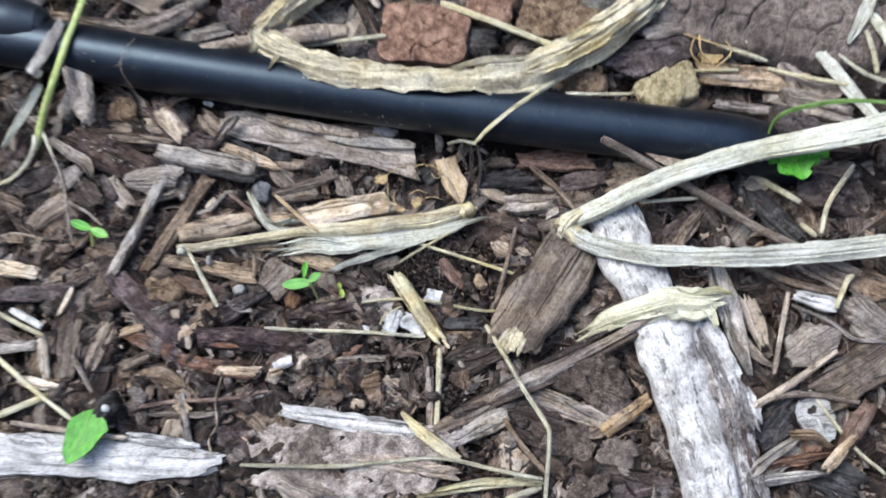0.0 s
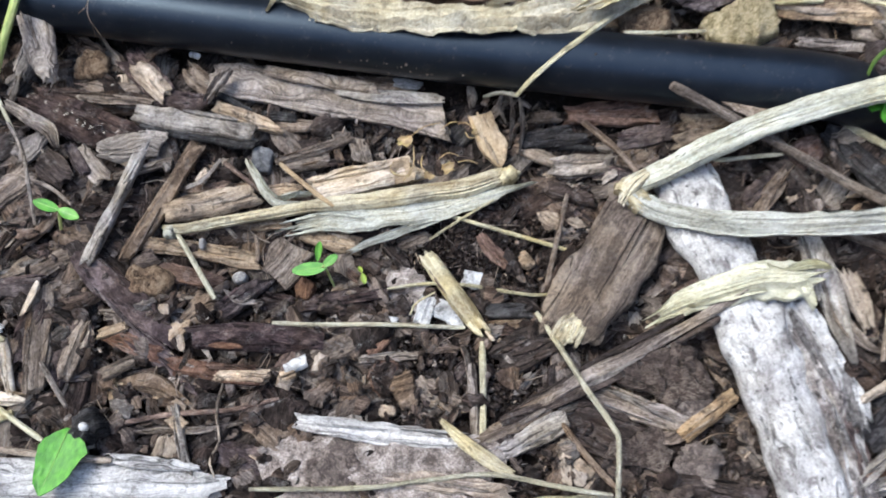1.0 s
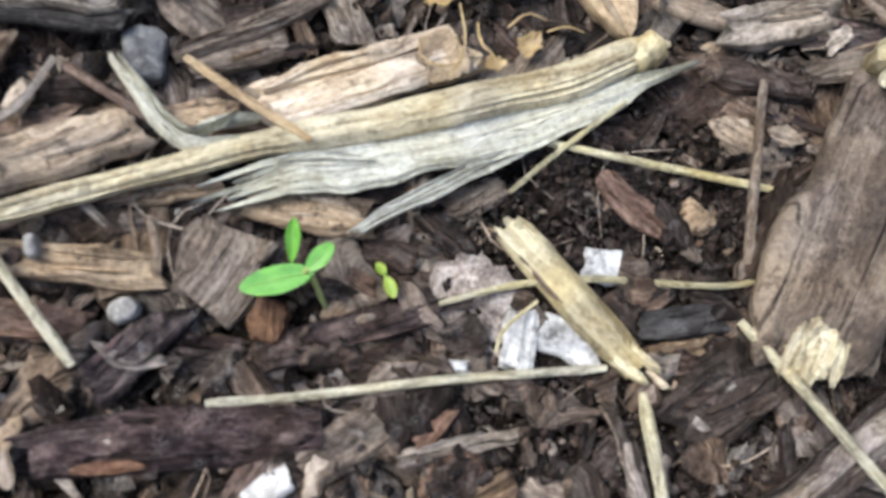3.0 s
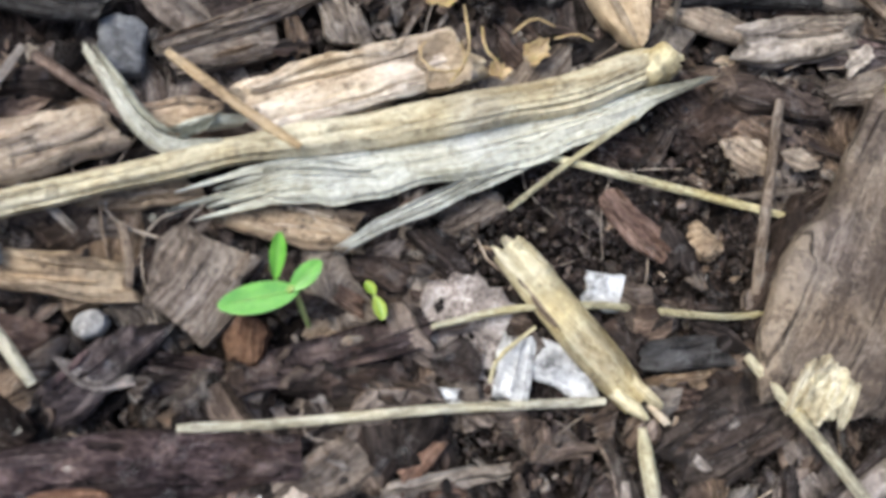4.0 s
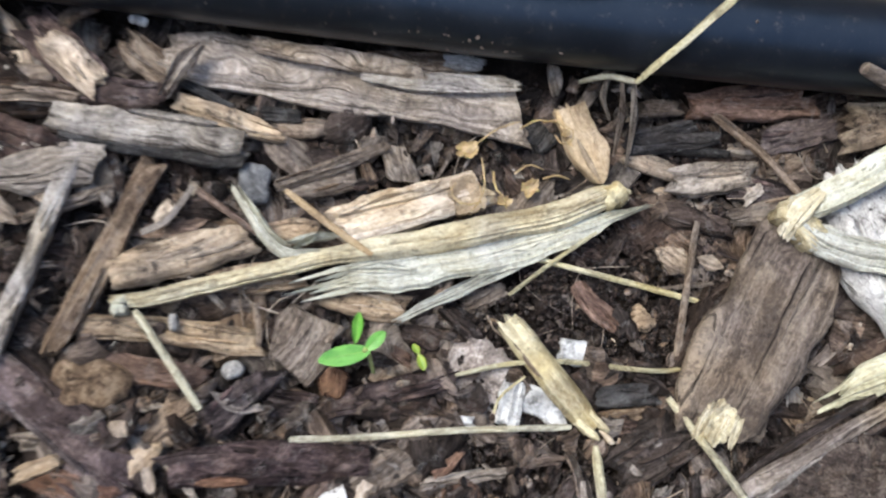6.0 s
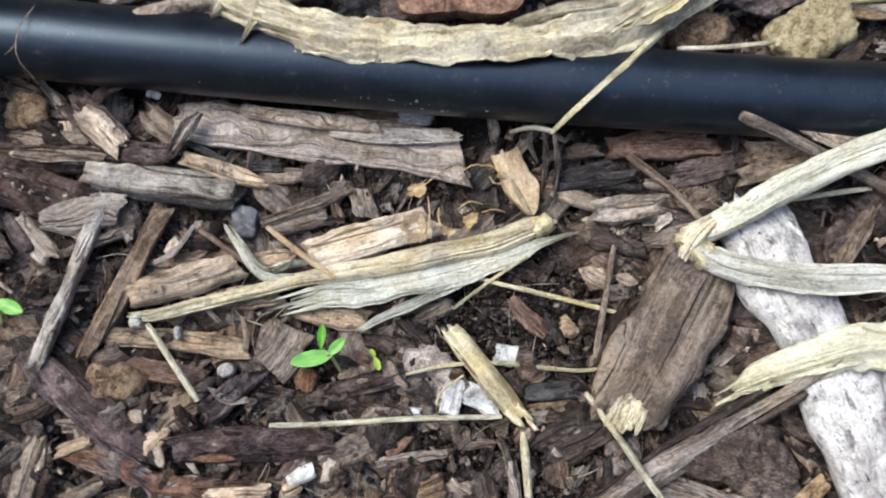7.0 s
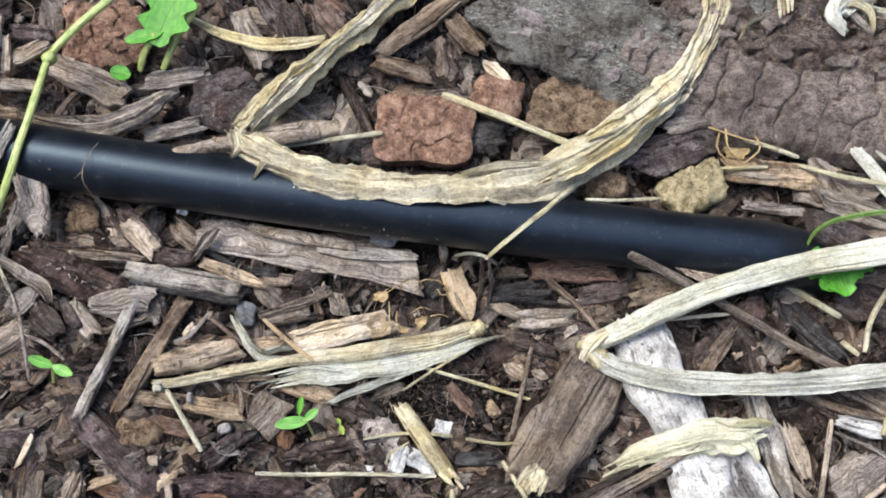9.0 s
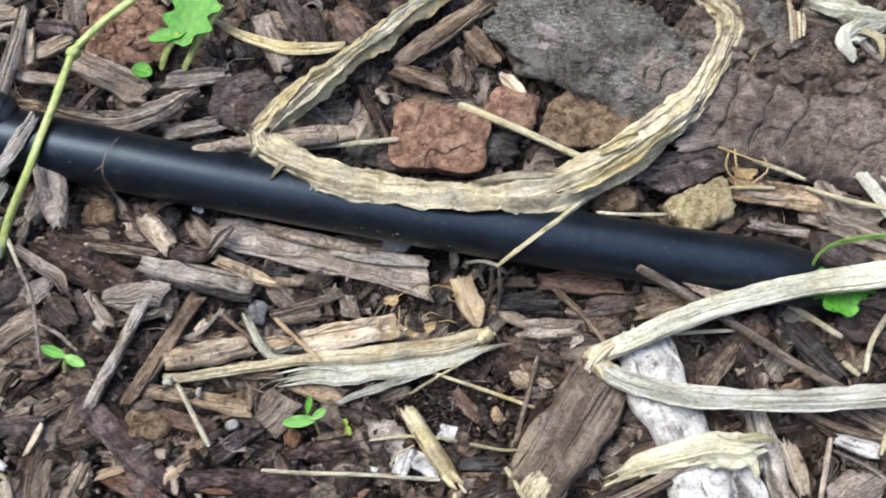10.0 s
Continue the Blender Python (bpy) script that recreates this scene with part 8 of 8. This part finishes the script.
attach(stem_part("strand", husk, [(2.62, 2.20, 0.14), (2.79, 2.40, 0.23), (2.79, 2.66, 0.14)], 0.017, 0.012, GOLD, 413), pod)
tagged(husk, "golden curled seed husk on a split chip", "seed husk")
husk = holder("seed_husk", 3.71, 2.60, -0.19)
pod = lump_part("pod", husk, (3.71, 2.60, -0.19), 0.31, 0.25, 20, 0.06, GOLD, 420, dome=-0.22, rag=0.35, rough=0.04, corners=2.1, crisp=0.12)
attach(stem_part("strand", husk, [(3.49, 2.89, -0.34), (3.73, 3.01, -0.25), (4.00, 2.95, -0.39)], 0.017, 0.012, GOLD, 421), pod)
attach(stem_part("strand", husk, [(3.95, 2.77, -0.30), (4.21, 2.82, -0.32), (4.44, 2.77, -0.45)], 0.017, 0.012, GOLD, 422), pod)
tagged(husk, "torn golden-brown husk among dark chips", "seed husk")
husk = holder("seed_husk", 4.40, 3.50, -0.15)
pod = lump_part("pod", husk, (4.40, 3.50, -0.15), 0.16, 0.13, 20, 0.06, GOLD, 430, dome=-0.22, rag=0.35, rough=0.04, corners=2.1, crisp=0.12)
attach(stem_part("strand", husk, [(4.15, 3.42, 0.06), (4.25, 3.25, 0.08), (4.41, 3.28, 0.07), (4.47, 3.44, 0.09), (4.32, 3.56, 0.11)], 0.017, 0.012, GOLD, 431), pod)
attach(stem_part("strand", husk, [(3.99, 3.65, 0.00), (4.16, 3.64, 0.14), (4.31, 3.52, 0.11)], 0.017, 0.012, GOLD, 432), pod)
tagged(husk, "golden ring-shaped husk on a tan chip", "seed husk")
husk = holder("seed_husk", 12.63, 7.28, -0.39)
pod = lump_part("pod", husk, (12.63, 7.28, -0.39), 0.76, 0.61, 20, 0.06, GOLD, 440, dome=-0.22, rag=0.35, rough=0.04, corners=2.1, crisp=0.12)
attach(stem_part("strand", husk, [(12.02, 7.66, 0.01), (11.85, 7.07, 0.17), (12.31, 6.71, -0.11)], 0.035, 0.024, GOLD, 441), pod)
attach(stem_part("strand", husk, [(12.15, 7.73, 0.10), (12.15, 7.05, 0.22), (12.60, 6.72, -0.03)], 0.035, 0.024, GOLD, 442), pod)
attach(stem_part("strand", husk, [(12.89, 7.63, 0.04), (13.07, 7.12, 0.08), (12.64, 6.77, -0.13)], 0.035, 0.024, GOLD, 443), pod)
attach(stem_part("strand", husk, [(11.69, 7.76, 0.07), (12.28, 7.49, 0.16), (12.92, 7.28, 0.10)], 0.035, 0.024, GOLD, 444), pod)
tagged(husk, "golden brown seed husk cage on mulch", "seed husk")

# ---- fitting at the tube's far end ----
def build_fitting():
    thing = holder("tube_fitting", -6.9, tube_y(-6.9) + 0.4, 1.2)
    end = -7.25
    line = [(v, tube_y(v) + 0.42, tube_z(v) + 0.42) for v in (-15, -12, -10, -9, -8, end)]
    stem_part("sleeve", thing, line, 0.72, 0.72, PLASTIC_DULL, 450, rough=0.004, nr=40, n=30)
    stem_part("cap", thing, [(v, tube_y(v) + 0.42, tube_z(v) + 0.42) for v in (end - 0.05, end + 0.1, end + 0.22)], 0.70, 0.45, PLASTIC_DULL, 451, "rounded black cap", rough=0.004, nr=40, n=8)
    return tagged(thing, "dull black plastic end of a second tube", "tube")


build_fitting()


# ---- loose mulch around and under everything ----
def clear_of(x, y):
    """How far (x, y) lies outside the pieces already placed, in centimetres; negative inside."""
    f = np.array(FOOT)
    ax, ay, dx, dy = f[:, 0], f[:, 1], f[:, 2] - f[:, 0], f[:, 3] - f[:, 1]
    s = np.clip(((x - ax) * dx + (y - ay) * dy) / (dx * dx + dy * dy + 1e-9), 0, 1)
    return (np.hypot(x - ax - s * dx, y - ay - s * dy) - f[:, 4]).min()


def transform_piece(v, x, y, z, yaw, pitch, roll):
    m = np.array(Euler((roll, pitch, yaw)).to_matrix())
    return v @ m.T + (x, y, z)


def gather(name, label, category, material, pieces):
    v, f, uv, n = [], [], [], 0
    for a, b, c in pieces:
        v.append(a)
        uv.append(c)
        f += [tuple(i + n for i in q) for q in b]
        n += len(a)
    ob = new(name, mesh_from(name, np.vstack(v), f, np.vstack(uv), material, facet=24))
    return tagged(ob, label, category, kind="stuff")


rng = np.random.RandomState(11)
KINDS = ((MULCH_DARK, 0.47), (MULCH_BROWN, 0.38), (MULCH_GREY, 0.10), (MULCH_TAN, 0.05))
LOOSE = {m.name: [] for m, _ in KINDS}
SINGLE = {"mulch_dark": DARK, "mulch_brown": BROWN, "mulch_grey": GREY, "mulch_tan": TAN}
WORDS = {"mulch_dark": "small dark brown shred in the mulch bed", "mulch_brown": "small brown wood shred in the mulch bed",
         "mulch_grey": "small greyish wood shred in the mulch bed", "mulch_tan": "small tan wood splinter in the mulch bed"}
# a store of shred and crumb shapes, one unit long, that the bed is strewn with
STORE = []
for k in range(110):
    slim = rng.uniform(0.16, 0.6)
    STORE.append(chip_shape(1.0, slim, slim * rng.uniform(0.3, 0.8), 1000 + k, taper=(rng.uniform(0.2, 0.9), 1, rng.uniform(0.2, 0.9)), bow=rng.normal(0, 0.10), arch=rng.normal(0, 0.05),
                            rag=rng.uniform(0.3, 1.0), ridge=0.08, boxy=rng.uniform(2.0, 3.8), ns=8, nr=10))
for k in range(130):
    slim = rng.uniform(0.45, 0.95)
    STORE.append(flake_shape(1.0, slim, rng.uniform(0.15, 0.4), 1300 + k, rag=rng.uniform(0.3, 0.6), dome=rng.uniform(0, 0.2), rough=0.16, corners=rng.uniform(1.4, 3.4), nrad=3, nang=12, lump=0.35))


def strewn(count, x0, x1, y0, y1, small, large, reach):
    """Pieces tossed over a stretch of the bed: low under what lies there already, higher in the open."""
    for _ in range(count):
        x, y = rng.uniform(x0, x1), rng.uniform(y0, y1)
        if abs(y - tube_y(x)) < 0.85 and x < 14.5:
            continue
        kind = KINDS[rng.choice(4, p=[p for _, p in KINDS])][0].name
        L = small + (large - small) * rng.rand() ** 2.6
        if 2.2 < x < 6.8 and -3.2 < y < 1.6:
            L = min(L, 0.2 + 0.5 * rng.rand())
        pick = rng.randint(0, 240)
        if pick >= 110:
            L *= 0.62
        v, f, uv = STORE[pick]
        away = clear_of(x, y) if reach else 1.0
        if away > 0.15:
            lift = rng.uniform(-0.16, 0.22) + (rng.uniform(0, 0.16) if away > 0.45 else 0)
        else:
            lift = rng.uniform(-0.2, 0.02)
        pitch, roll = rng.normal(0, 0.26) * 0.65, rng.normal(0, 0.5) * 0.75
        if L * 0.5 > away + 0.3:
            pitch *= 0.4
        yield kind, v * L, f, uv * L + rng.uniform(0, 40), (x, y, ground_z(x, y) + lift, rng.uniform(0, 6.283), pitch, roll), L, away


singles = 0
for kind, v, f, uv, (x, y, z, yaw, pitch, roll), L, away in strewn(9500, -10, 18, -9, 13.5, 0.2, 2.1, True):
    if L > 0.9 and singles < 170 and -6 < x < 14 and -5 < y < 9 and away > 0.1:
        singles += 1
        ob = new("mulch_shred", mesh_from("mulch_shred", v, f, uv, SINGLE[kind]))
        ob.matrix_world = Matrix.LocRotScale((x * CM, y * CM, z * CM), Euler((roll, pitch, yaw)), None)
        tagged(ob, WORDS[kind], "wood chip", "shreds of the mulch bed")
        continue
    LOOSE[kind].append((transform_piece(v, x, y, z, yaw, pitch, roll), f, uv))
for x0, x1, y0, y1, count in ((-9, 17, -8, 12.5, 6500), (2, 7.2, -3.6, 2.2, 1900)):
    for kind, v, f, uv, (x, y, z, yaw, pitch, roll), L, away in strewn(count, x0, x1, y0, y1, 0.06, 0.34, True):
        LOOSE[kind].append((transform_piece(v, x, y, z + 0.05, yaw, pitch * 2, roll * 2), f, uv))
# shreds heaped against both sides of the tube
for _ in range(220):
    x, side = rng.uniform(-9, 14.5), rng.choice((-1, 1))
    y = tube_y(x) + side * rng.uniform(0.72, 1.15)
    kind = KINDS[rng.choice(4, p=[0.4, 0.35, 0.18, 0.07])][0].name
    v, f, uv = STORE[rng.randint(0, 240)]
    L = rng.uniform(0.3, 1.0)
    if clear_of(x, y) < 0.1:
        continue
    lean = side * rng.uniform(0.0, 0.5)
    LOOSE[kind].append((transform_piece(v * L, x, y, ground_z(x, y) + rng.uniform(0.2, 0.55), rng.normal(0.0, 0.5), rng.normal(0, 0.15), lean), f, uv * L + rng.uniform(0, 40)))
# fine litter that came to lie on top, thickest left of and below the seedling
for _ in range(1100):
    if rng.rand() < 0.6:
        x, y = rng.uniform(-6.5, 6.5), rng.uniform(-6.5, -0.4)
    else:
        x, y = rng.uniform(-8, 15), rng.uniform(-7, 12)
    if abs(y - tube_y(x)) < 1.3:
        continue
    kind = KINDS[rng.choice(4, p=[0.46, 0.42, 0.08, 0.04])][0].name
    v, f, uv = STORE[rng.randint(0, 240)]
    L = 0.12 + 0.7 * rng.rand() ** 1.8
    lift = 0.16 + 0.2 * rng.rand() if clear_of(x, y) > 0.05 else 0.28 + 0.06 * rng.rand()
    LOOSE[kind].append((transform_piece(v * L, x, y, ground_z(x, y) + lift, rng.uniform(0, 6.283), rng.normal(0, 0.15), rng.normal(0, 0.3)), f, uv * L + rng.uniform(0, 40)))
# the bed goes on, out of sight
for kind, v, f, uv, (x, y, z, yaw, pitch, roll), L, away in strewn(5200, -124, 134, -118, 128, 1.5, 6.0, False):
    if -10 < x < 18 and -9 < y < 13.5:
        continue
    LOOSE[kind].append((transform_piece(v, x, y, z, yaw, pitch, roll), f, uv))
gather("dark_mulch", "dark brown shredded bark mulch covering the soil", "mulch", MULCH_DARK, LOOSE["mulch_dark"])
gather("brown_mulch", "brown shredded wood mulch covering the soil", "mulch", MULCH_BROWN, LOOSE["mulch_brown"])
gather("grey_mulch", "greyish shredded wood mulch covering the soil", "mulch", MULCH_GREY, LOOSE["mulch_grey"])
gather("tan_mulch", "tan wood splinters scattered through the mulch", "mulch", MULCH_TAN, LOOSE["mulch_tan"])


def crumb(r, seed):
    """A grain of soil: a small uneven block."""
    s = np.array([[1, 0, 0], [-1, 0, 0], [0, 1, 0], [0, -1, 0], [0, 0, 1], [0, 0, -1]], float)
    v = s * r * (0.6 + 0.8 * np.random.RandomState(seed).rand(6, 1))
    f = [(0, 2, 4), (2, 1, 4), (1, 3, 4), (3, 0, 4), (2, 0, 5), (1, 2, 5), (3, 1, 5), (0, 3, 5)]
    return v, f, v[:, :2] + seed * 0.37


grains = []
for k in range(10000):
    x, y = rng.uniform(-9, 16), rng.uniform(-8, 12)
    r = 0.025 + 0.11 * rng.rand() ** 2
    v, f, uv = crumb(r, 20000 + k)
    grains.append((transform_piece(v, x, y, ground_z(x, y) + rng.uniform(-0.3, 0.1), rng.uniform(0, 6), rng.uniform(0, 6), 0), f, uv))
for k in range(7000):
    x, y = rng.uniform(2.2, 7.2), rng.uniform(-3.4, 2.2)
    v, f, uv = crumb(0.018 + 0.06 * rng.rand() ** 2, 40000 + k)
    grains.append((transform_piece(v, x, y, ground_z(x, y) + rng.uniform(-0.15, 0.16), rng.uniform(0, 6), rng.uniform(0, 6), 0), f, uv))
gather("soil_crumbs", "dark soil crumbs and fine bark grit", "soil", MULCH_DARK, grains)

fibres = []
for k in range(260):
    x, y = rng.uniform(-9, 16), rng.uniform(-8, 12)
    if abs(y - tube_y(x)) < 1.0:
        continue
    yaw, L = rng.uniform(0, 6.283), rng.uniform(0.4, 1.8)
    bend = rng.normal(0, 0.25) * L
    z = ground_z(x, y) + rng.uniform(0.05, 0.3)
    c, s = math.cos(yaw), math.sin(yaw)
    pts = [(x + c * q * L - s * o, y + s * q * L + c * o, z + h) for q, o, h in ((-0.5, 0, -0.08), (-0.1, bend, 0.05), (0.2, bend * 0.7, 0.06), (0.5, -bend * 0.3, -0.08))]
    fibres.append(stick_shape(pts, rng.uniform(0.008, 0.022), 0.007, 30000 + k, nr=5, n=8))
gather("plant_fibres", "fine tan roots and plant fibres in the mulch", "fibres", MULCH_TAN, fibres)
